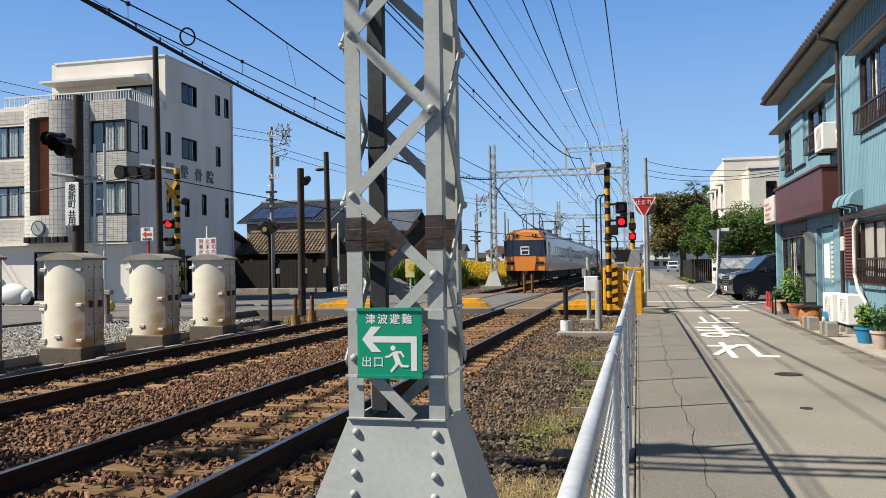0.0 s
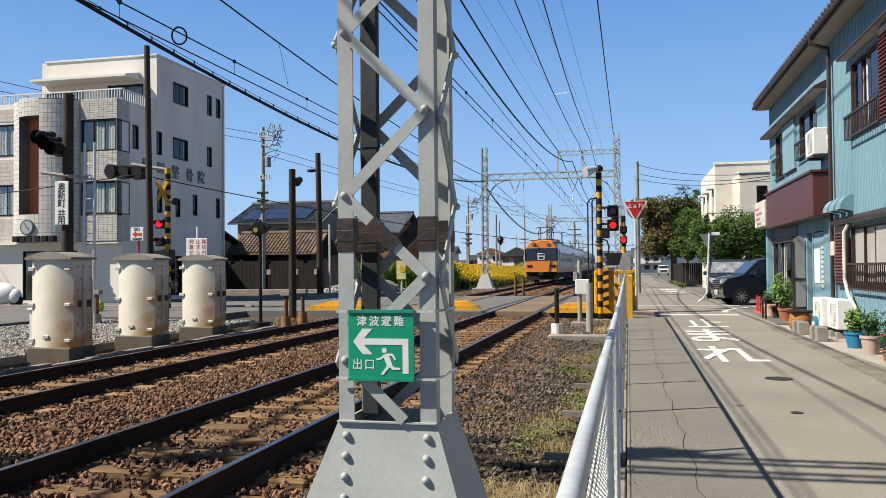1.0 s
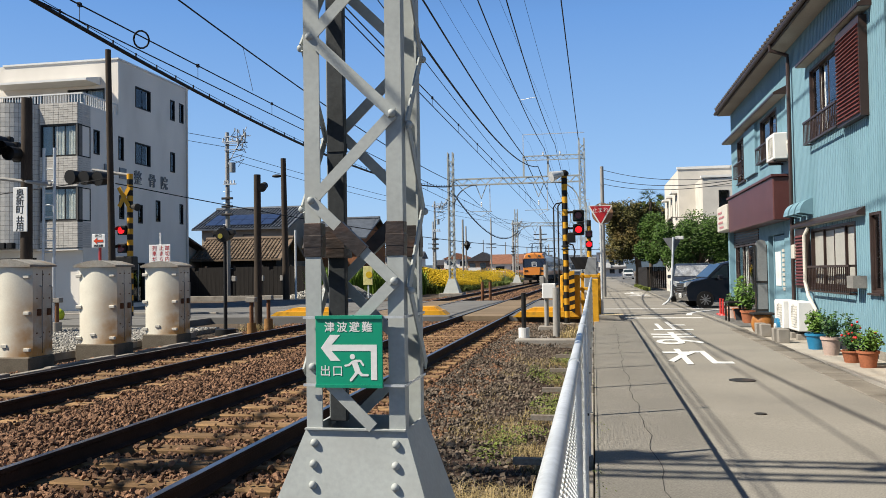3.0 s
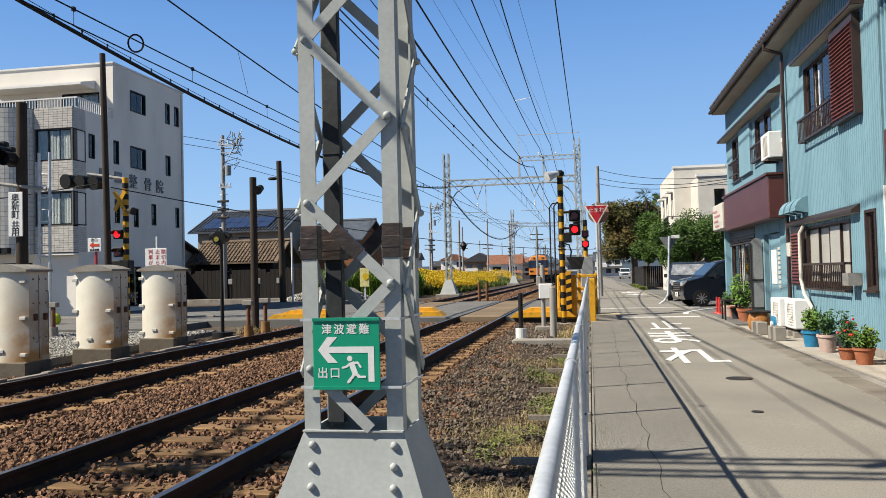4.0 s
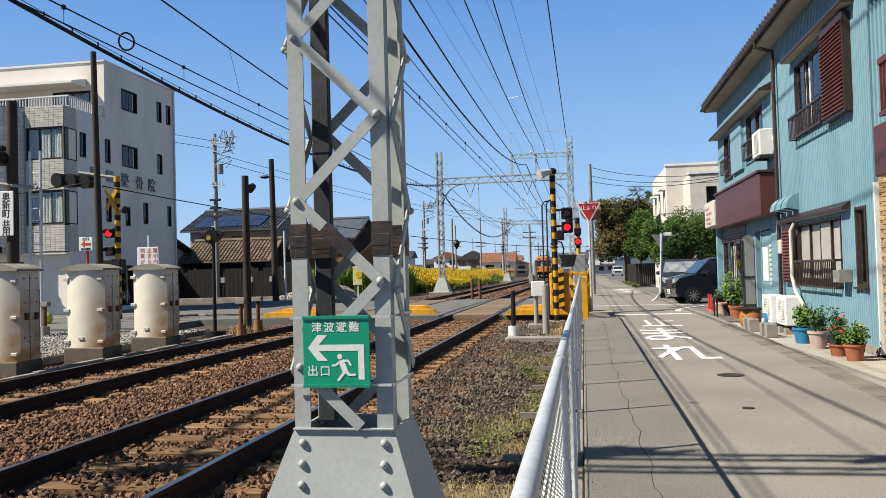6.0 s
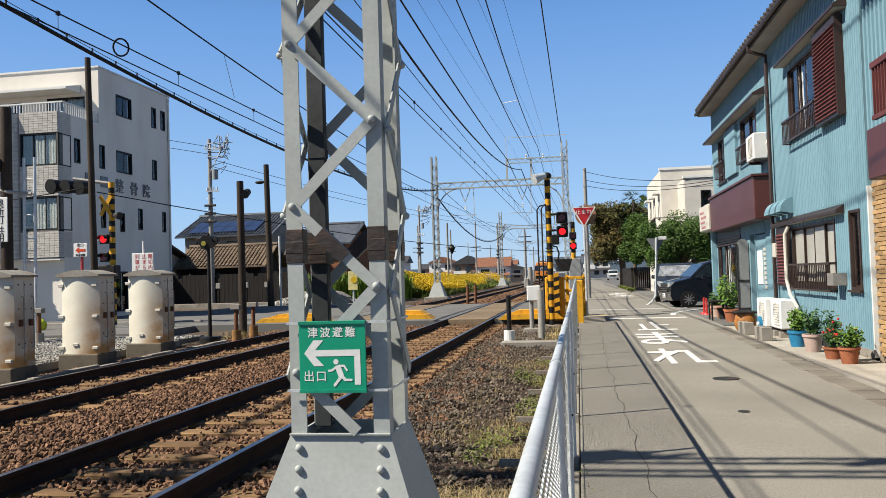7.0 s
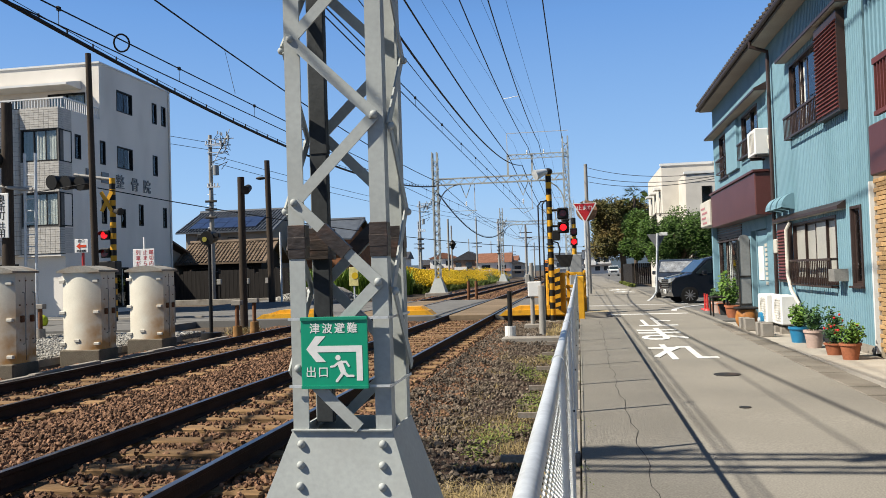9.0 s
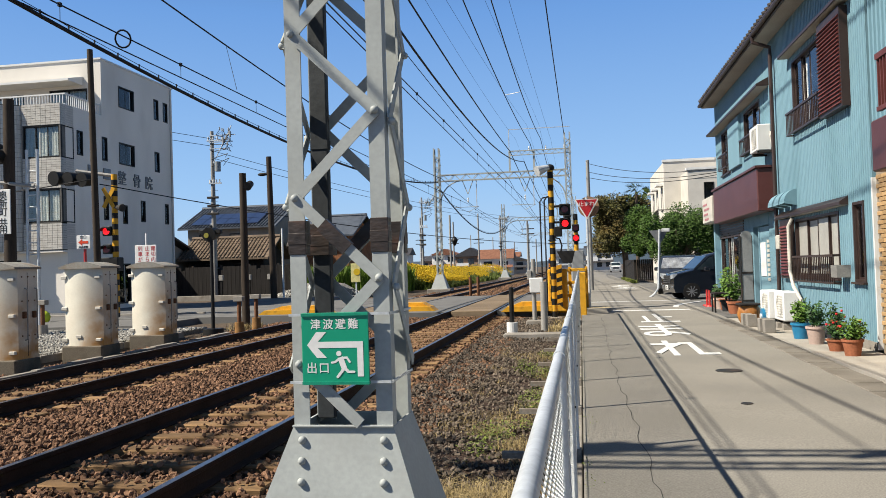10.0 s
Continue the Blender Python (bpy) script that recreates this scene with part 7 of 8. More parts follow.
# ---- houses beyond ----
kawara = mat("kawara_brown", (0.20, 0.145, 0.10), 0.7, scale=2, fine=30, amount=0.35, bump=0.2, island=0.35)
kawara_blue = mat("kawara_blue", (0.10, 0.115, 0.14), 0.5, scale=2, fine=30, amount=0.3, bump=0.2, island=0.3)
plaster = mat("old_plaster", (0.38, 0.34, 0.29), 0.9, scale=1, fine=30, amount=0.2, bump=0.1)
dark_board = mat("dark_boarding", (0.032, 0.028, 0.026), 0.8, scale=2, fine=30, amount=0.4, bump=0.2, stretch=(4, 4, 0.4))
solar = glass_mat("solar_panel", (0.02, 0.03, 0.07), 0.15)


def tiled_house(x0, x1, y0, y1, eave, ridge, wall_m, roof_m, label, tiles=True, panels=False, over=0.6):
    th = thing("tiled_house", (0, 0, 0), label, "house", "houses beyond the street")
    ym = (y0 + y1) / 2
    part("wall", Geo().box(x0, y0, -0.2, x1, y1, eave), wall_m, th)
    part("gable", Geo().prism([(y0, eave), (y1, eave), (ym, ridge - 0.2)], x0, x1, "x"), wall_m, th)
    sl = (ridge - eave) / (ym - y0)
    e = eave - over * sl
    roof = part("roof", Geo().prism([(y0 - over, e), (ym, ridge), (y1 + over, e), (y1 + over, e + 0.12), (ym, ridge + 0.14), (y0 - over, e + 0.12)], x0 - over, x1 + over, "x"), roof_m, th, "tiled roof")
    if tiles:
        g = Geo()
        n = int((x1 - x0 + 2 * over) / 0.28)
        rows = int((ym - y0 + over) / 0.28)
        for i in range(n):
            x = x0 - over + 0.14 + i * 0.28
            for r in range(rows):
                ya, yb = y0 - over + r * (ym - y0 + over) / rows, y0 - over + (r + 1) * (ym - y0 + over) / rows
                za, zb = e + 0.15 + (ya - (y0 - over)) * sl, e + 0.13 + (yb - (y0 - over)) * sl
                g.cyl((x, ya, za), (x, yb + 0.02, zb), 0.085, 0.075, 5, caps=True)
        tagged(part("roof_tiles", g, roof_m, roof, "rows of rounded roof tiles", fix=False), kind="stuff")
    part("ridge", Geo().cyl((x0 - over, ym, ridge + 0.16), (x1 + over, ym, ridge + 0.16), 0.15, n=8), roof_m, roof, "ridge tiles", smooth=True)
    if panels:
        for k in range(6):
            for j in range(2):
                xa = x0 + 0.4 + k * 0.95
                ya, yb = y0 - 0.2 + j * 1.2, y0 - 0.2 + j * 1.2 + 1.1
                za, zb = e + 0.30 + (ya - (y0 - over)) * sl, e + 0.30 + (yb - (y0 - over)) * sl
                part("solar_panel", Geo().add([(xa, ya, za), (xa + 0.9, ya, za), (xa + 0.9, yb, zb), (xa, yb, zb), (xa, ya, za - 0.05), (xa + 0.9, ya, za - 0.05), (xa + 0.9, yb, zb - 0.05), (xa, yb, zb - 0.05)],
                                              [(0, 1, 2, 3), (7, 6, 5, 4), (0, 4, 5, 1), (1, 5, 6, 2), (2, 6, 7, 3), (3, 7, 4, 0)]), solar, roof, "dark solar panel")
    for k in range(2):
        window(th, pose(x0 + 1.0 + 2.6 * k, y0 - 0.03, max(0.8, eave - 1.6)), 1.5, 1.0, 2, dark_steel, None, depth=0.02, sill=False)
    return th


tiled_house(-24.9, -19.1, 56, 60, 2.85, 4.05, dark_board, kawara, "old low house with a brown tiled roof and dark boarding")
tiled_house(-27.9, -20.8, 62, 70, 5.35, 7.0, plaster, kawara_blue, "plastered house with a dark tiled roof and solar panels", panels=True)
tiled_house(-19.6, -15.6, 66, 74, 4.6, 6.2, mat("rust_wall", (0.32, 0.14, 0.07), 0.9, amount=0.3), kawara_blue, "narrow rusty-walled house with a dark roof", tiles=False)
tiled_house(-31, -25.6, 50, 58, 3.0, 4.2, plaster, roof_tile, "low plastered house with a dark roof", tiles=False)


def board_fence():
    th = thing("dark_gate_fence", (0, 0, 0), "dark steel fence and gates before the old house", "fence")
    for k in range(34):
        x = -24.6 + 0.3 * k
        part("panel", Geo().box(x, 52.0, 0.05, x + 0.285, 52.05, 2.0 - (0.25 if k % 9 == 4 else 0)), dark_board, th)
    part("rail", Geo().box(-24.6, 52.05, 1.7, -14.4, 52.1, 1.8).box(-24.6, 52.05, 0.3, -14.4, 52.1, 0.4), dark_steel, th)
    for k in range(6):
        part("post", Geo().box(-24.7 + 2.04 * k, 52.05, -0.2, -24.58 + 2.04 * k, 52.17, 2.1), dark_steel, th)


board_fence()
single("far_kerb", Geo().box(-26, 49.2, -0.3, -9, 49.5, 0.12, 0.02).box(-26, 28, -0.3, -10.2, 28.2, 0.06, 0.02), concrete, "low concrete kerb along the street", "kerb", kind="structure")
for x, y in ((-17.6, 49.8), (-16.2, 49.8), (-19.6, 50)):
    th = thing("meter_post", (x, y, 0.0), "small dark post with a white meter box", "post", "meter posts")
    part("post", Geo().box(-0.06, -0.06, 0, 0.06, 0.06, 1.3), black_paint, th)
    part("box", Geo().box(-0.14, -0.1, 1.05, 0.14, 0.08, 1.4, 0.02), pole_concrete, th)
V = Geo()
for k in range(9):
    V.dome((-12.2 + rnd.uniform(-1.6, 1.6), 47.8 + rnd.uniform(-0.8, 0.8), -0.1), rnd.uniform(0.7, 1.2), 1.3, 1, 0.75, 9, 6)
single("gravel_heap", V, hedge_gravel, "heap of pale gravel beside the street", "gravel heap")


def region_heap(r):
    a, d = r.uniform(0, 6.28), r.random() ** 0.5
    return -12.2 + 2.6 * d * math.cos(a), 47.6 + 1.5 * d * math.sin(a), 0.05 + 0.85 * (1 - d) + r.uniform(-0.05, 0.05)


stones("heap_stones", region_heap, 1500, 0.10, MATS["stone_pale"], "pale stones on the gravel heap", 51)
th = thing("warning_marker", (-9.6, 46.5, 0), "small yellow and white crossing warning board", "sign")
part("board", Geo().box(-0.28, -0.02, 0.75, 0.28, 0.02, 1.85, 0.01), mat("pale_yellow", (0.75, 0.68, 0.30), 0.5, bump=0), th)
part("disc", Geo().cyl((0.08, -0.04, 1.35), (0.08, -0.025, 1.35), 0.2, n=16), flower_yellow, th)
part("pole", Geo().box(-0.04, 0.02, -0.1, 0.04, 0.1, 1.85), galv, th)
for x in (-2.15, -1.75):
    th = thing("stub_post", (x, 41.5, -0.2), "short rusty stub post between the tracks", "post", "stub posts")
    part("post", Geo().cyl((0, 0, 0), (0, 0, 1.1), 0.075, n=10), rust, th, smooth=True)


def small_house(x, y, w, d, eave, ridge, wall_m, roof_m, turned=False):
    th = thing("distant_house", (x, y, -0.2), "distant two-storey house with a tiled roof", "house", "distant houses")
    part("wall", Geo().box(-w / 2, 0, 0, w / 2, d, eave), wall_m, th)
    if turned:
        part("roof", Geo().prism([(-w / 2 - 0.5, eave - 0.1), (0, ridge), (w / 2 + 0.5, eave - 0.1)], -0.5, d + 0.5), roof_m, th)
    else:
        part("roof", Geo().prism([(-0.5, eave - 0.1), (d / 2, ridge), (d + 0.5, eave - 0.1)], -w / 2 - 0.5, w / 2 + 0.5, "x"), roof_m, th)
    n = max(2, int(w / 2.2))
    for k in range(n):
        for z in (0.9, eave - 1.7):
            xa = -w / 2 + (k + 0.22) * w / n
            part("window", Geo().box(xa, -0.05, z, xa + 0.55 * w / n, 0.02, z + 1.1), train_glass, th, "dark window")
    part("lower_roof", Geo().prism([(-1.1, eave * 0.45), (0.0, eave * 0.45 + 0.5), (0.0, eave * 0.45)], -w / 2 - 0.3, w / 2 + 0.3, "x"), roof_m, th)
    part("balcony", Geo().box(-w / 2 + 0.3, -0.7, eave - 2.4, -w / 2 + 0.3 + w * 0.4, 0.0, eave - 1.5), white_paint, th, "pale balcony")


roof_red = mat("roof_red", (0.26, 0.12, 0.075), 0.7, scale=2, fine=20, amount=0.25, bump=0)
roof_grey = mat("roof_grey", (0.07, 0.07, 0.078), 0.6, scale=2, fine=20, amount=0.25, bump=0)
wall_pale = mat("wall_pale", (0.60, 0.56, 0.50), 0.8, scale=1, fine=20, amount=0.15, bump=0)
wall_brown = mat("wall_brown", (0.30, 0.20, 0.14), 0.8, scale=1, fine=20, amount=0.2, bump=0)
wall_white = mat("wall_white", (0.85, 0.83, 0.78), 0.7, scale=1, fine=20, amount=0.1, bump=0)
HR = random.Random(314)
for k in range(46):
    y = 150 + 5.2 * k
    x = 3.5 - (y + 3) * HR.uniform(0.085, 0.40) if k % 6 else 3.5 + (y + 3) * HR.uniform(0.02, 0.05) - 6
    e = HR.uniform(3.0, 5.6)
    w, d = HR.uniform(5.0, 8.5), HR.uniform(5, 7)
    small_house(x, y, w, d, e, e + HR.uniform(1.1, 1.9), HR.choice((wall_white, wall_white, wall_pale, wall_brown)), HR.choice((roof_grey, roof_grey, roof_red, kawara_blue)), HR.random() < 0.45)
for k in range(12):
    y = HR.uniform(110, 260)
    x = 3.5 - (y + 3) * HR.uniform(0.05, 0.30)
    p = round_pole("far_pole", x, y, -0.2, HR.uniform(7, 11), 0.16, 0.12, pole_concrete, "distant grey utility pole with cross arms", "utility pole")
    for z in (6.6, 5.9):
        part("cross_arm", Geo().box(-0.9, -0.06, z, 0.9, 0.06, z + 0.12), dark_steel, p)
# ---- beyond the blue house ----
white_brick = mat("white_siding", (0.72, 0.68, 0.61), 0.8, scale=1.5, fine=40, amount=0.12, bump=0.2, rand=0.08)
bark = mat("bark", (0.16, 0.12, 0.085), 0.9, scale=4, fine=40, amount=0.4, bump=0.6, stretch=(2, 2, 0.5))
car_black = mat("car_black", (0.010, 0.011, 0.015), 0.25, scale=1, fine=10, amount=0.1, bump=0, coat=0.8)
tyre_black = mat("tyre", (0.02, 0.02, 0.02), 0.8, scale=3, fine=30, amount=0.2, bump=0.1)
alloy = mat("alloy", (0.55, 0.56, 0.57), 0.3, 0.8, bump=0)
car_glass = glass_mat("car_glass", (0.02, 0.03, 0.035), 0.03)


def white_house():
    th = thing("white_house", (0.36, 0, 0), "white two-storey house with flat parapets and pale siding", "house")
    part("rear_block", Geo().prism([(7.85, -0.2), (16, -0.2), (16, 8.3), (12.4, 8.1), (10.6, 7.05), (7.85, 6.95)], 47.0, 56.0), white_brick, th, "white rear block with a sloped parapet")
    g = Geo()
    holes = [(9.55, 4.25, 10.05, 5.45), (10.5, 4.25, 11.2, 5.45), (8.95, 0.3, 10.5, 2.2)]
    for a, b, c, d in cells((8.75, -0.2), (16, 6.12), holes):
        g.box(a, 44.0, b, c, 44.25, d)
    g.box(8.75, 44.25, -0.2, 9.0, 47.0, 6.12).box(9.0, 44.3, 5.9, 16, 47.0, 6.0)
    part("front_wall", g, white_brick, th, "white front wall")
    for a, b, c, d in holes:
        window(th, pose(a, 44.0, b), c - a, d - b, 1, black_paint, None)
    part("coping", Geo().box(8.68, 43.93, 6.12, 16, 44.32, 6.24).box(7.78, 46.95, 6.95, 10.6, 47.2, 7.08), white_paint, th, "white parapet coping")
    for k in range(26):
        part("siding_course", Geo().box(9.02, 43.985, 0.2 + k * 0.228, 16, 43.998, 0.2 + k * 0.228 + 0.212), white_brick, th) if not (4.2 < 0.2 + k * 0.228 < 5.5 or k < 10) else None
    for z in (4.3,):
        for y in (47.6, 50.5, 53.0):
            window(th, pose(7.85, y + 1.2, z, 0, 0, -90), 0.9, 1.3, 1, black_paint, None)
            part("window_hood", Geo().box(7.5, y + 0.2, z + 1.4, 7.86, y + 1.3, z + 1.5), white_paint, th)
    bal = part("balcony", Geo().box(7.2, 44.6, 3.2, 8.74, 46.9, 3.35).box(7.2, 44.6, 4.1, 7.26, 46.9, 4.16).box(7.2, 44.6, 4.1, 8.74, 44.66, 4.16), concrete, th, "grey balcony with thin rails")
    for k in range(12):
        part("baluster", Geo().box(7.22, 44.65 + 0.19 * k, 3.35, 7.25, 44.68 + 0.19 * k, 4.1), dark_steel, bal)


white_house()


def crown(name, parent, lobes, count, size, material, seed, label):
    """Many small leaves on uneven clumps, with gaps."""
    rnd = random.Random(seed)
    V, F = [], []
    for _ in range(count):
        cx, cy, cz, r = rnd.choice(lobes)
        while True:
            d = Vector((rnd.uniform(-1, 1), rnd.uniform(-1, 1), rnd.uniform(-1, 1)))
            if 0.35 < d.length < 1:
                break
        if noise.noise((cx + d.x * 2.1, cy + d.y * 2.1, cz + d.z * 2.1)) < -0.28:
            continue
        c = Vector((cx, cy, cz)) + d * r * rnd.uniform(0.85, 1.1)
        s = size * rnd.uniform(0.6, 1.4)
        u = Vector((rnd.gauss(0, 1), rnd.gauss(0, 1), rnd.gauss(0, 0.6))).normalized()
        v = u.orthogonal().normalized()
        o = len(V)
        V += [c - u * s, c + v * s * 0.45, c + u * s, c - v * s * 0.45]
        F += [(o, o + 1, o + 2, o + 3)]
    g = Geo()
    g.v, g.f = [tuple(p) for p in V], F
    return part(name, g, material, parent, label, fix=False)


def tree(x, y, h, lobes, count, size, material, seed, label, tr=0.18):
    th = thing("tree", (x, y, -0.1), label, "tree", "trees")
    part("trunk", Geo().tube([(0, 0, -0.3), (0.08, 0.02, h * 0.2), (-0.05, 0, h * 0.4), (0.05, 0.0, h * 0.7)], tr, 9), bark, th, smooth="all")
    rnd = random.Random(seed)
    for cx, cy, cz, r in lobes:
        part("limb", Geo().tube([(0, 0, h * 0.3), (cx * 0.5, cy * 0.5, (h * 0.3 + cz) / 2 + 0.2), (cx, cy, cz)], tr * 0.35, 6), bark, th, smooth="all")
    crown("crown", th, lobes, count, size, material, seed, "leafy crown")
    return th


leaf_brown = mat("leaf_autumn", (0.15, 0.11, 0.035), 0.6, scale=0.4, fine=6, amount=0.45, bump=0, island=0.5, col2=(0.085, 0.095, 0.028))
leaf_bright = mat("leaf_bright", (0.085, 0.16, 0.03), 0.55, scale=0.5, fine=6, amount=0.4, bump=0, island=0.5)
leaf_palm = mat("leaf_palm", (0.08, 0.12, 0.03), 0.5, scale=1, fine=6, amount=0.3, bump=0, island=0.4)
rnd = random.Random(77)
lobes = [(rnd.uniform(-2.2, 2.4), rnd.uniform(-2, 2), rnd.uniform(3.0, 7.2), rnd.uniform(0.8, 1.5)) for _ in range(24)]
tree(7.5, 78, 8.6, lobes, 44000, 0.11, leaf_brown, 1, "large tree with brown-green autumn foliage beside the lane", 0.28)
lobes = [(rnd.uniform(-1.6, 1.4), rnd.uniform(-1.4, 1.4), rnd.uniform(2.2, 4.9), rnd.uniform(0.5, 1.0)) for _ in range(18)]
tree(8.5, 57, 5.6, lobes, 36000, 0.08, leaf_bright, 2, "bushy bright green tree before the white house", 0.10)
lobes = [(rnd.uniform(-2.1, 1.9), rnd.uniform(-1.2, 1.0), rnd.uniform(2.0, 3.7), rnd.uniform(0.5, 0.9)) for _ in range(24)]
tree(8.3, 41.6, 4.4, lobes, 44000, 0.058, leaf_bright, 3, "bushy bright green tree by the parked cars", 0.08)
lobes = [(rnd.uniform(-2, 2), rnd.uniform(-2, 2), rnd.uniform(2.0, 4.5), rnd.uniform(0.8, 1.3)) for _ in range(14)]
tree(11.5, 95, 6, lobes, 6000, 0.16, leaf_brown, 4, "dark green tree farther along the lane", 0.2)


def palm(x, y, h):
    th = thing("palm_tree", (x, y, -0.1), "tall fan palm rising above the trees", "tree", "trees")
    part("trunk", Geo().cyl((0, 0, -0.2), (0.1, 0, h), 0.16, 0.13, 10), bark, th, smooth=True)
    rnd = random.Random(9)
    g = Geo()
    for k in range(26):
        a, e = rnd.uniform(0, 6.28), rnd.uniform(-0.5, 1.2)
        d = Vector((math.cos(a) * math.cos(e), math.sin(a) * math.cos(e), math.sin(e)))
        b = Vector((0.1, 0, h))
        m = b + d * 0.7
        s = d.orthogonal().normalized()
        t = d.cross(s)
        for j in range(9):
            q = (j - 4) / 4 * 0.9
            tip = m + (d * math.cos(q) + s * math.sin(q)) * 0.75 - Vector((0, 0, 0.15))
            w = t * 0.03 + s * 0.03
            g.add([m - w, m + w, tip], [(0, 1, 2)])
        g.add([b - s * 0.015, b + s * 0.015, m + s * 0.015, m - s * 0.015], [(0, 1, 2, 3)])
    part("crown", g, leaf_palm, th, "fan-shaped palm fronds", fix=False)


palm(8.4, 74, 7.7)


def slat_fence():
    th = thing("brown_slat_fence", (0, 0, 0), "dark brown slatted fence beside the lane", "fence")
    for k in range(36):
        a = 59 + 0.33 * k
        part("slat", Geo().box(7.15, a, 0.1, 7.2, a + 0.3, 1.6), dark_board, th)
    for k in range(14):
        part("slat", Geo().box(7.2 + 0.14 * k, 58.95, 0.1, 7.32 + 0.14 * k, 59.0, 1.6), dark_board, th)
    part("rail", Geo().box(7.2, 59, 1.3, 7.26, 71, 1.4).box(7.2, 59, 0.4, 7.26, 71, 0.5), dark_steel, th)
    part("plinth", Geo().box(7.05, 58.9, -0.3, 7.3, 71, 0.1), concrete, th)


slat_fence()
g = Geo().box(6.87, 40, -0.4, 14, 58, -0.004).box(6.87, 71, -0.4, 13, 200, -0.01)
single("forecourt", g, asphalt_old, "grey asphalt forecourt beside the lane", "forecourt", kind="structure")
spots = [(rnd.uniform(6.85, 7.15), rnd.uniform(56, 72), 0.0) for _ in range(160)]
blades("verge_grass", spots, grass_green, "grass verge along the slatted fence", "grass", 61, (0.1, 0.3), 0.015, 0.8, 8)


def loft(g, sections):
    """Joins closed rings of equal length."""
    n = len(sections[0])
    vs = [p for s in sections for p in s]
    fs = [(k * n + i, k * n + (i + 1) % n, (k + 1) * n + (i + 1) % n, (k + 1) * n + i) for k in range(len(sections) - 1) for i in range(n)]
    fs += [tuple(range(n))[::-1], tuple(range((len(sections) - 1) * n, len(sections) * n))]
    return g.add(vs, fs)


def minivan(x, y, rz, paint, label, sunshade=False, size=1.0):
    """A boxy compact minivan; local +x is forwards, origin between the wheels on the ground."""
    th = thing("parked_minivan", (x, y, -0.008), label, "car", "parked cars", rz=rz)
    L, W, H = 1.85, 0.83, 1.66
    side = [(-1.80, 0.32), (-1.85, 0.7), (-1.83, 1.0), (-1.72, 1.45), (-1.55, 1.62), (0.2, 1.66), (0.55, 1.58), (1.12, 1.06), (1.70, 0.94), (1.84, 0.80), (1.86, 0.45), (1.80, 0.26)]
    ring = lambda yy, s: [(px * (1 - 0.02 * (1 - s)), yy * (1.0 if pz < 1.05 else 0.90), pz * s + (1 - s) * 0.2) for px, pz in side]
    g = loft(Geo(), [ring(-W, 0.97), ring(-W + 0.08, 1.0), ring(W - 0.08, 1.0), ring(W, 0.97)])
    body = part("body", g, paint, th, smooth=True)
    for s in (-1, 1):
        yy = s * (W * 0.905)
        part("side_window", Geo().prism([(-1.62, 1.06), (-0.62, 1.06), (-0.62, 1.54), (-1.5, 1.54)], yy - 0.012 * s, yy + 0.03 * s), car_glass, body, "dark side window")
        part("side_window", Geo().prism([(-0.56, 1.06), (0.34, 1.06), (0.34, 1.54), (-0.56, 1.54)], yy - 0.012 * s, yy + 0.03 * s), car_glass, body, "dark side window")
        part("side_window", Geo().prism([(0.40, 1.06), (0.98, 1.06), (0.52, 1.50), (0.40, 1.52)], yy - 0.012 * s, yy + 0.03 * s), car_glass, body, "dark side window")
        part("mirror", Geo().box(0.62, s * (W + 0.02), 1.0, 0.80, s * (W + 0.2), 1.16, 0.03), paint, body, "door mirror")
        part("headlight", Geo().prism([(s * 0.48, 0.74), (s * 0.80, 0.78), (s * 0.79, 0.93), (s * 0.50, 0.88)], 1.70, 1.875, "x"), mat("headlight", (0.62, 0.66, 0.70), 0.12, 0.3, bump=0), body, "clear headlight")
        part("fog_lamp", Geo().box(1.84, s * 0.62 - 0.06, 0.42, 1.875, s * 0.62 + 0.06, 0.5, 0.01), alloy, body)
        part("tail_lamp", Geo().box(-1.87, s * 0.72 - 0.07, 0.75, -1.80, s * 0.72 + 0.07, 1.25, 0.01), red_dull, body)
        part("door_handle", Geo().box(-0.45, s * (W - 0.005), 0.93, -0.28, s * (W + 0.02), 0.97), paint, body)
        for ax in (-1.2, 1.22):
            wh = part("wheel", Geo().cyl((ax, s * (W - 0.18), 0.30), (ax, s * (W + 0.012), 0.30), 0.30, n=28), tyre_black, th, "black tyre", smooth=True)
            rim = part("rim", Geo().cyl((ax, s * (W + 0.008), 0.30), (ax, s * (W + 0.018), 0.30), 0.20, n=24), dark_steel, wh, "dark wheel centre")
            gs = Geo()
            for k in range(9):
                a = 2 * math.pi * k / 9
                gs.bar((ax, s * (W + 0.022), 0.30), (ax + 0.195 * math.cos(a), s * (W + 0.022), 0.30 + 0.195 * math.sin(a)), 0.03, 0.012, (0, 1, 0))
            gs.cyl((ax, s * (W + 0.01), 0.30), (ax, s * (W + 0.03), 0.30), 0.04, n=12)
            part("spokes", gs, alloy, wh, "silver alloy spokes")
    ws = [(0.60, -0.66, 1.53), (1.08, -0.72, 1.085), (1.08, 0.72, 1.085), (0.60, 0.66, 1.53)]
    up = Vector((0.62, 0, 0.70)).normalized() * 0.025
    part("windscreen", Geo().add([Vector(p) + up for p in ws] + [Vector(p) - up for p in ws], [(0, 1, 2, 3), (7, 6, 5, 4), (0, 4, 5, 1), (1, 5, 6, 2), (2, 6, 7, 3), (3, 7, 4, 0)]), mat("sunshade", (0.70, 0.72, 0.74), 0.3, 0.6, scale=4, fine=14, amount=0.5, bump=0.5, bdist=0.05) if sunshade else car_glass, body, "silver sunshade behind the windscreen" if sunshade else "dark windscreen")
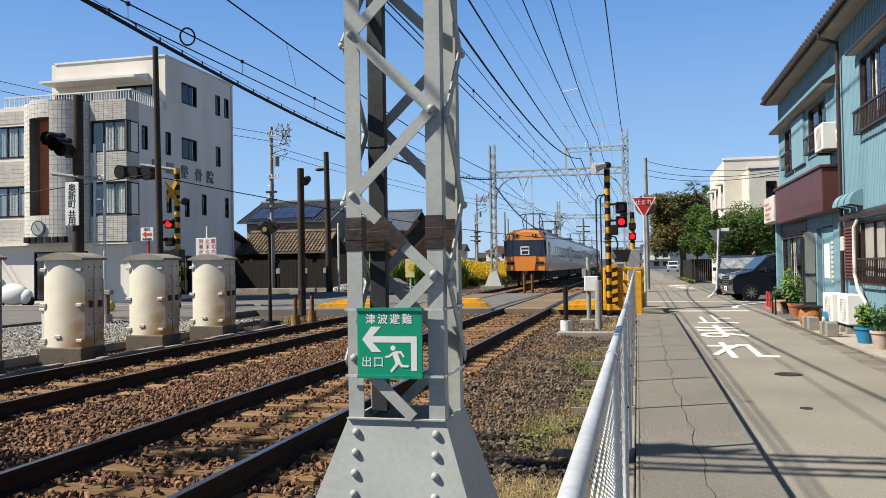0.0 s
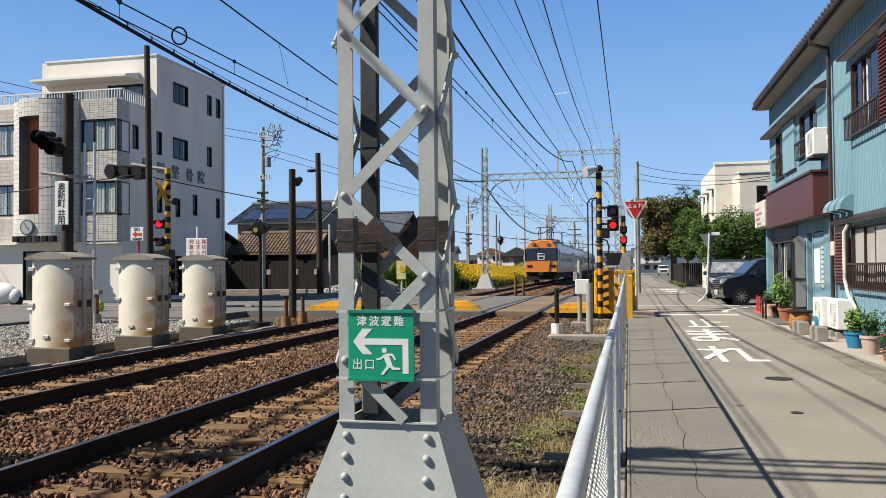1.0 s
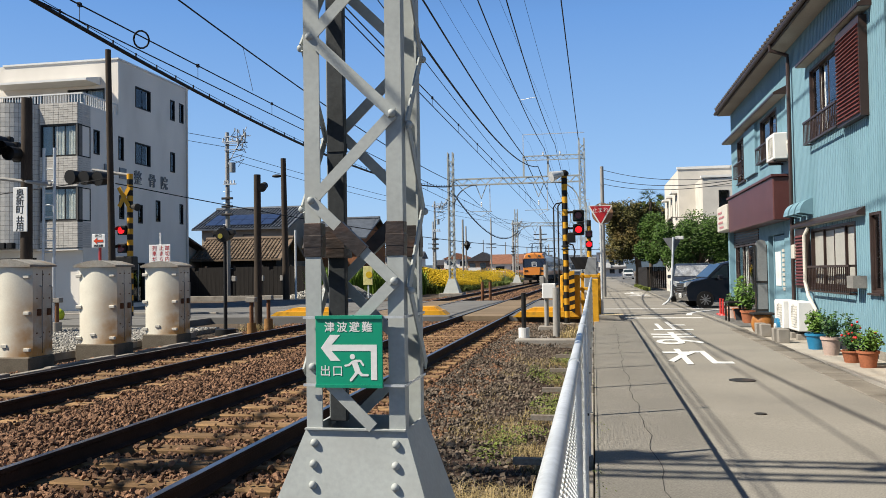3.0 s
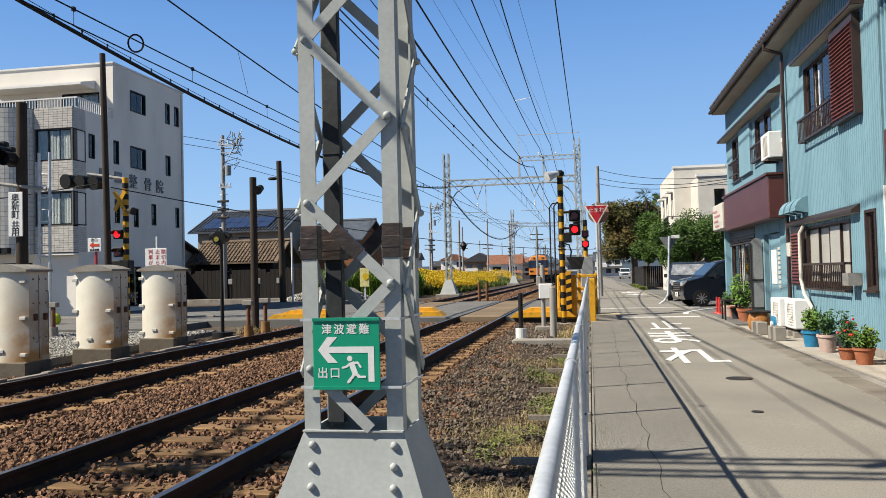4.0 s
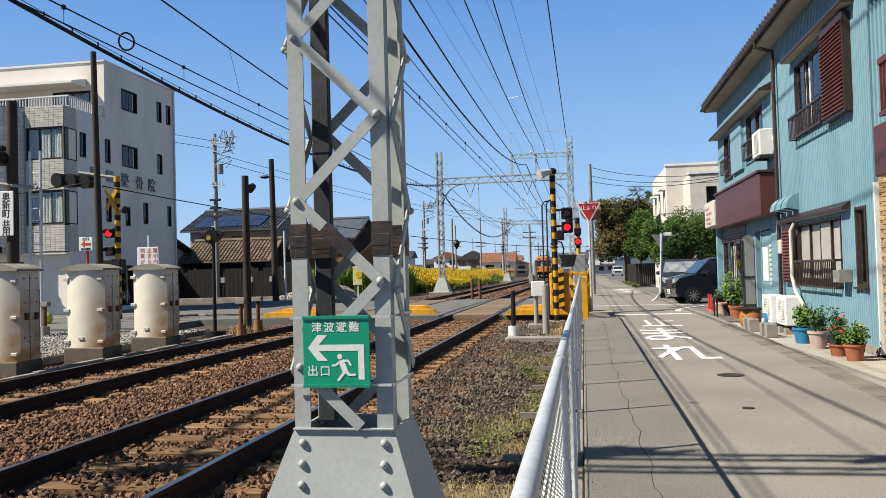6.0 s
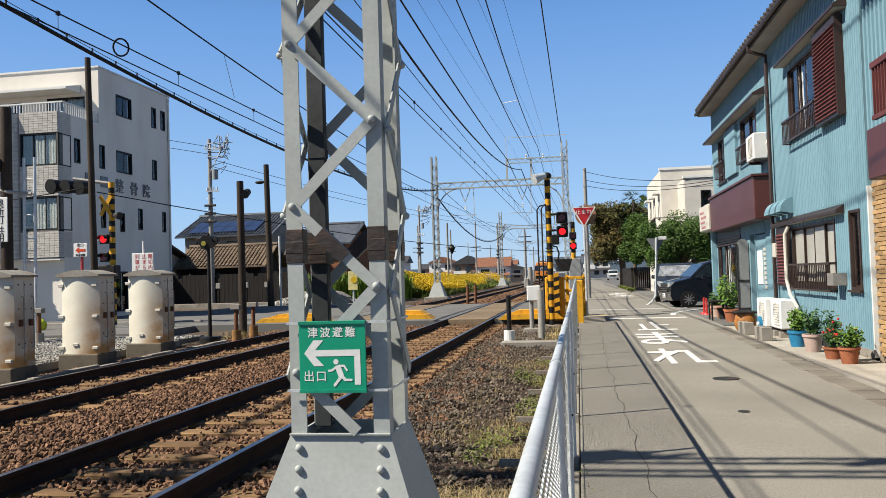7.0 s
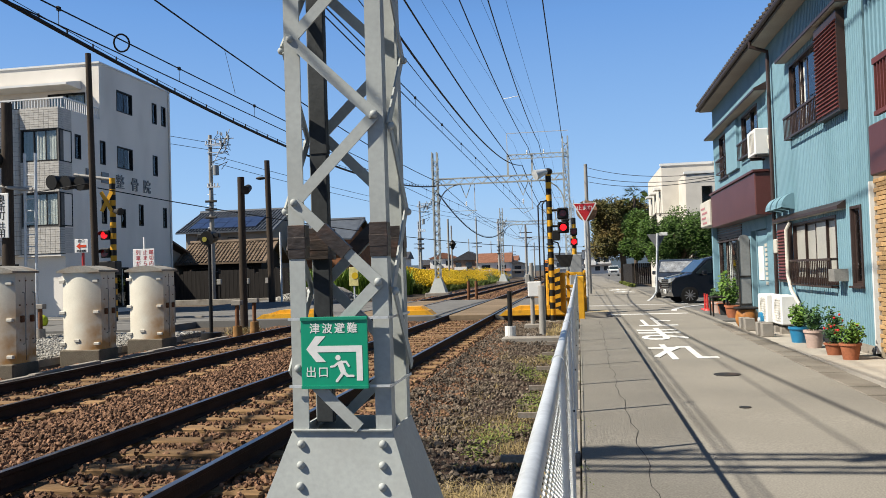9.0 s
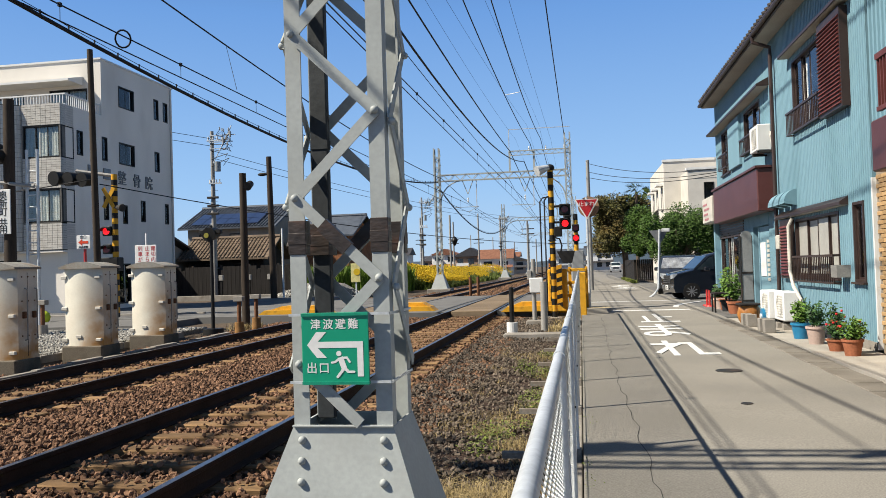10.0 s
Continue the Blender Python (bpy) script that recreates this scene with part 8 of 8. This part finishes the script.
    gr = part("grille", Geo().box(1.80, -0.46, 0.56, 1.872, 0.46, 0.88, 0.02), black_paint, body, "black grille")
    for k in range(4):
        part("grille_bar", Geo().box(1.87, -0.45, 0.60 + 0.07 * k, 1.885, 0.45, 0.62 + 0.07 * k), alloy, gr, "bright grille bar")
    part("number_plate", Geo().box(1.87, -0.17, 0.36, 1.89, 0.17, 0.52, 0.005), white_paint, body, "white plate with plain bars")
    part("plate_bars", Geo().box(1.89, -0.12, 0.40, 1.894, 0.12, 0.43).box(1.89, -0.06, 0.46, 1.894, 0.06, 0.49), black_paint, gr)
    return th


minivan(8.40, 30.95, 189, car_black, "black compact minivan parked nose-out beside the blue house")
minivan(7.75, 37.0, -100, mat("car_grey", (0.03, 0.035, 0.045), 0.25, bump=0, coat=0.8), "dark minivan with a silver sunshade in its windscreen", True)
minivan(8.9, 135, -90, mat("car_white", (0.75, 0.75, 0.74), 0.3, bump=0, coat=0.5), "small white van parked far along the lane")

th = thing("sign_pole", (6.45, 33.0, 0), "leaning grey pole with the back of a triangular sign", "sign")
part("pole", Geo().tube([(-0.45, 0, -0.1), (-0.15, 0, 0.12), (0.0, 0, 0.35), (0.12, 0, 2.65)], 0.045, 8), galv, th, smooth=True)
part("plate", Geo().prism([(-0.28, 2.62), (0.45, 2.62), (0.10, 2.0)], 0.05, 0.07), mat("sign_back", (0.25, 0.26, 0.27), 0.5, 0.3, bump=0), th, "grey sign back")
part("cap", Geo().box(0.2, -0.04, 2.55, 0.5, 0.04, 2.68, 0.01), white_paint, th)

# ---- pots and clutter along the house ----
terracotta = mat("terracotta", (0.42, 0.15, 0.075), 0.8, scale=4, fine=40, amount=0.25, bump=0.2)
plastic_blue = mat("plastic_blue", (0.02, 0.22, 0.42), 0.4, scale=3, fine=30, amount=0.12, bump=0.02)
plastic_pink = mat("plastic_pink", (0.56, 0.42, 0.36), 0.6, scale=3, fine=30, amount=0.15, bump=0.05)
plastic_black = mat("plastic_black", (0.035, 0.037, 0.04), 0.6, scale=3, fine=30, amount=0.2, bump=0.05)
plant_leaf = mat("plant_leaf", (0.12, 0.22, 0.035), 0.5, scale=6, fine=20, amount=0.3, bump=0, island=0.45)
plant_dark = mat("plant_dark", (0.05, 0.11, 0.03), 0.5, scale=6, fine=20, amount=0.3, bump=0, island=0.45)
red_flower = mat("red_flower", (0.60, 0.02, 0.02), 0.5, bump=0, island=0.3)
pot_soil = mat("pot_soil", (0.06, 0.045, 0.03), 0.95, bump=0.4)
RND = random.Random(13)


def pot(x, y, r, h, m, label, plant=None, ph=0.4, n=320, leaf=0.035, flowers=0, z=-0.05):
    th = thing("potted_plant" if plant else "flower_pot", (x, y, z), label, "potted plant" if plant else "flower pot", "pots along the wall")
    part("pot", Geo().lathe((0, 0, 0), [(0.0, 0.0), (r * 0.72, 0.0), (r * 0.95, h * 0.86), (r * 1.06, h * 0.86), (r * 1.06, h), (r * 0.9, h), (r * 0.88, h * 0.88)], 22), m, th, smooth=True)
    part("soil", Geo().cyl((0, 0, h * 0.7), (0, 0, h * 0.88), r * 0.88, n=18), pot_soil, th)
    if plant:
        V = Geo()
        tops = []
        for k in range(9):
            a, d = RND.uniform(0, 6.28), RND.uniform(0.2, 1.0) * r * 1.25
            tp = (d * math.cos(a), d * math.sin(a), h + ph * RND.uniform(0.45, 1.0))
            tops.append(tp)
            V.tube([(0.2 * d * math.cos(a), 0.2 * d * math.sin(a), h * 0.85), (0.6 * d * math.cos(a), 0.6 * d * math.sin(a), h + ph * 0.35), tp], 0.005, 5)
        part("stems", V, plant_dark, th)
        g = Geo()
        for _ in range(n):
            tp = RND.choice(tops)
            t = RND.uniform(0.25, 1.05)
            c = Vector((tp[0] * t, tp[1] * t, h * 0.9 + (tp[2] - h * 0.9) * t)) + Vector((RND.gauss(0, r * 0.28), RND.gauss(0, r * 0.28), RND.gauss(0, 0.04)))
            u = Vector((RND.gauss(0, 1), RND.gauss(0, 1), RND.gauss(0, 0.5))).normalized()
            v = u.orthogonal().normalized()
            s = leaf * RND.uniform(0.6, 1.4)
            g.add([c - u * s, c + v * s * 0.5, c + u * s, c - v * s * 0.5], [(0, 1, 2, 3)])
        part("leaves", g, plant, th, "green leaves", fix=False)
        if flowers:
            for _ in range(flowers):
                tp = RND.choice(tops)
                part("flower", Geo().dome((tp[0] + RND.gauss(0, 0.04), tp[1] + RND.gauss(0, 0.04), tp[2] + RND.gauss(0, 0.03)), 0.02, n=7, m=4), red_flower, th, "small red flower")


pot(7.24, 14.95, 0.170, 0.272, plastic_blue, "large blue plastic pot with a lush green shrub", plant_leaf, 0.36, 700, 0.036)
pot(7.42, 14.55, 0.126, 0.224, plastic_black, "dark plastic pot with a leafy plant", plant_dark, 0.34, 300, 0.032)
pot(7.22, 13.95, 0.155, 0.288, plastic_pink, "pale pink plastic pot with a thin plant", plant_dark, 0.4, 160, 0.035)
pot(7.40, 13.6, 0.126, 0.240, plastic_black, "black plastic pot with an upright plant", plant_dark, 0.4, 200, 0.036)
pot(7.34, 13.2, 0.118, 0.192, plastic_black, "dark pot with red flowers", plant_dark, 0.36, 150, 0.03, 8)
pot(7.22, 12.85, 0.148, 0.176, terracotta, "wide terracotta bowl with red flowers", plant_dark, 0.28, 160, 0.03, 7)
pot(7.36, 12.55, 0.126, 0.208, terracotta, "terracotta pot with a leafy plant", plant_leaf, 0.28, 300, 0.03)
pot(7.24, 12.2, 0.141, 0.232, terracotta, "terracotta pot with a green plant", plant_leaf, 0.26, 380, 0.03, 4)
for k, (y, m, pl, ph) in enumerate(((21.6, terracotta, None, 0), (22.1, terracotta, plant_leaf, 0.7), (22.7, plastic_black, None, 0), (23.3, terracotta, plant_leaf, 0.9), (23.9, plastic_pink, None, 0), (24.5, terracotta, plant_dark, 0.3))):
    pot(7.32 + 0.06 * (k % 2), y, 0.19, 0.34, m, "pot standing by the shop front" if not pl else "pot with a tall green shrub by the shop front", pl, ph, 330, 0.05)
for y in (25.2, 25.7):
    th = thing("red_post", (7.22, y, -0.02), "short red and white plastic marker post", "post", "red marker posts")
    part("post", Geo().cyl((0, 0, 0), (0, 0, 0.5), 0.035, 0.03, 12), red_paint, th, smooth=True)
    part("base", Geo().cyl((0, 0, 0), (0, 0, 0.05), 0.14, 0.12, 14), red_paint, th, smooth=True)
th = thing("wooden_barrel", (7.1, 18.75, -0.05), "varnished orange-brown barrel planter with a dark lid", "barrel")
part("barrel", Geo().lathe((0, 0, 0), [(0, 0), (0.18, 0), (0.23, 0.1), (0.25, 0.2), (0.23, 0.32), (0.19, 0.4), (0, 0.4)], 24), mat("varnished_wood", (0.48, 0.19, 0.04), 0.4, scale=3, fine=20, amount=0.35, bump=0.1, stretch=(3, 3, 0.5)), th, smooth=True)
part("lid", Geo().box(-0.24, -0.24, 0.4, 0.24, 0.24, 0.44, 0.01), dark_board, th, "dark flat lid")
for x, y in ((6.92, 18.1), (6.95, 17.75), (6.95, 16.55), (6.97, 16.2)):
    th = thing("concrete_block", (x, y, -0.05), "grey hollow concrete block beside the lane", "concrete block", "concrete blocks")
    part("block", Geo().box(-0.1, -0.1, 0, 0.1, 0.1, 0.26, 0.01), concrete, th)
th = thing("hose_reel", (7.3, 17.95, -0.05), "small blue hose reel beside the air conditioner", "hose reel")
part("reel", Geo().cyl((-0.1, 0, 0.2), (0.1, 0, 0.2), 0.17, n=18), plastic_blue, th, smooth=True)
part("hub", Geo().cyl((-0.13, 0, 0.2), (0.13, 0, 0.2), 0.06, n=12), white_paint, th)
part("stand", Geo().box(-0.12, -0.12, 0, 0.12, 0.12, 0.04), plastic_blue, th)
th = thing("windbreak_panel", (7.3, 21.35, -0.05), "tall grey translucent windbreak panel with a rounded top", "panel")
pts = [(0.16, 0.0), (0.42, 0.0), (0.42, 2.0)] + [(0.29 + 0.13 * math.cos(a), 2.0 + 0.13 * math.sin(a)) for a in [math.pi * k / 8 for k in range(1, 8)]] + [(0.16, 2.0)]
part("sheet", Geo().prism(pts, -0.015, 0.015), mat("acrylic_grey", (0.28, 0.29, 0.29), 0.3, scale=2, fine=20, amount=0.15, bump=0), th, "grey acrylic sheet")
part("frame", Geo().box(0.13, -0.03, 0, 0.16, 0.03, 2.0).box(0.42, -0.03, 0, 0.45, 0.03, 2.0).box(0.16, -0.03, 1.05, 0.42, 0.03, 1.1).box(0.16, -0.03, 0.35, 0.42, 0.03, 0.4), dark_steel, th, "dark panel frame")
th = thing("plant_rack", (7.32, 22.4, -0.05), "low weathered wooden plant rack by the shop front", "plant rack")
part("top_board", Geo().box(-0.42, -0.25, 0.52, 0.0, 0.35, 0.56), dark_board, th)
for dx in (-0.4, -0.04):
    for dy in (-0.2, 0.28):
        part("leg", Geo().box(dx - 0.02, dy - 0.02, 0, dx + 0.02, dy + 0.02, 0.52), dark_board, th)
part("back_rail", Geo().box(-0.02, -0.25, 0.7, 0.02, 0.35, 0.78), dark_board, th)


def covered_bike():
    th = thing("covered_motorbike", (-21.5, 28.5, -0.05), "motorbike under a white sheet outside the clinic", "motorbike")
    g = Geo()
    g.dome((0, 0, 0.55), 0.5, 1.5, 0.6, 0.9, 14, 9).dome((-0.65, 0, 0.85), 0.28, 0.8, 1.0, 1.3, 10, 7).dome((0.6, 0, 0.45), 0.35, 1, 0.6, 0.9, 10, 7)
    part("sheet", g, white_paint, th, "draped white sheet", smooth=True)
    for x in (-0.7, 0.7):
        part("wheel", Geo().cyl((x, -0.06, 0.28), (x, 0.06, 0.28), 0.28, n=18), tyre_black, th, smooth=True)


covered_bike()
th = thing("yellow_bag", (-14.6, 25, -0.05), "small bright yellow bag on the gravel", "bag")
part("bag", Geo().dome((0, 0, 0.2), 0.3, 1, 0.7, 0.8, 10, 6), mat("bag_yellow", (0.65, 0.72, 0.05), 0.5, bump=0.1), th, smooth=True)
part("knot", Geo().dome((0, 0, 0.46), 0.08, n=8, m=5), MATS["bag_yellow"], th)
# distant hills
hills = Geo()
n = 60
vs = []
for i in range(n + 1):
    x = -1400 + 2800 * i / n
    z = 14 + 12 * noise.noise((x * 0.004, 0, 0)) + 5 * noise.noise((x * 0.02, 3, 0))
    vs += [(x, 1500, -5), (x, 1500, max(4, z)), (x, 1590, -5)]
hills.add(vs, [(3 * i, 3 * i + 3, 3 * i + 4, 3 * i + 1) for i in range(n)] + [(3 * i + 1, 3 * i + 4, 3 * i + 5, 3 * i + 2) for i in range(n)])
single("distant_hills", hills, mat("hill_haze", (0.16, 0.22, 0.28), 0.9, bump=0), "low blue-grey hills on the horizon", "hills", kind="structure")


def motions():
    rows = [(t, pose(-3.8, y, 0)) for t, y in ((0, 54.3), (1, 70.3), (2.5, 94.5), (4.0, 117.5), (5.0, 133.5), (7.5, 176), (10, 222))]
    walk(train, rows)


motions()
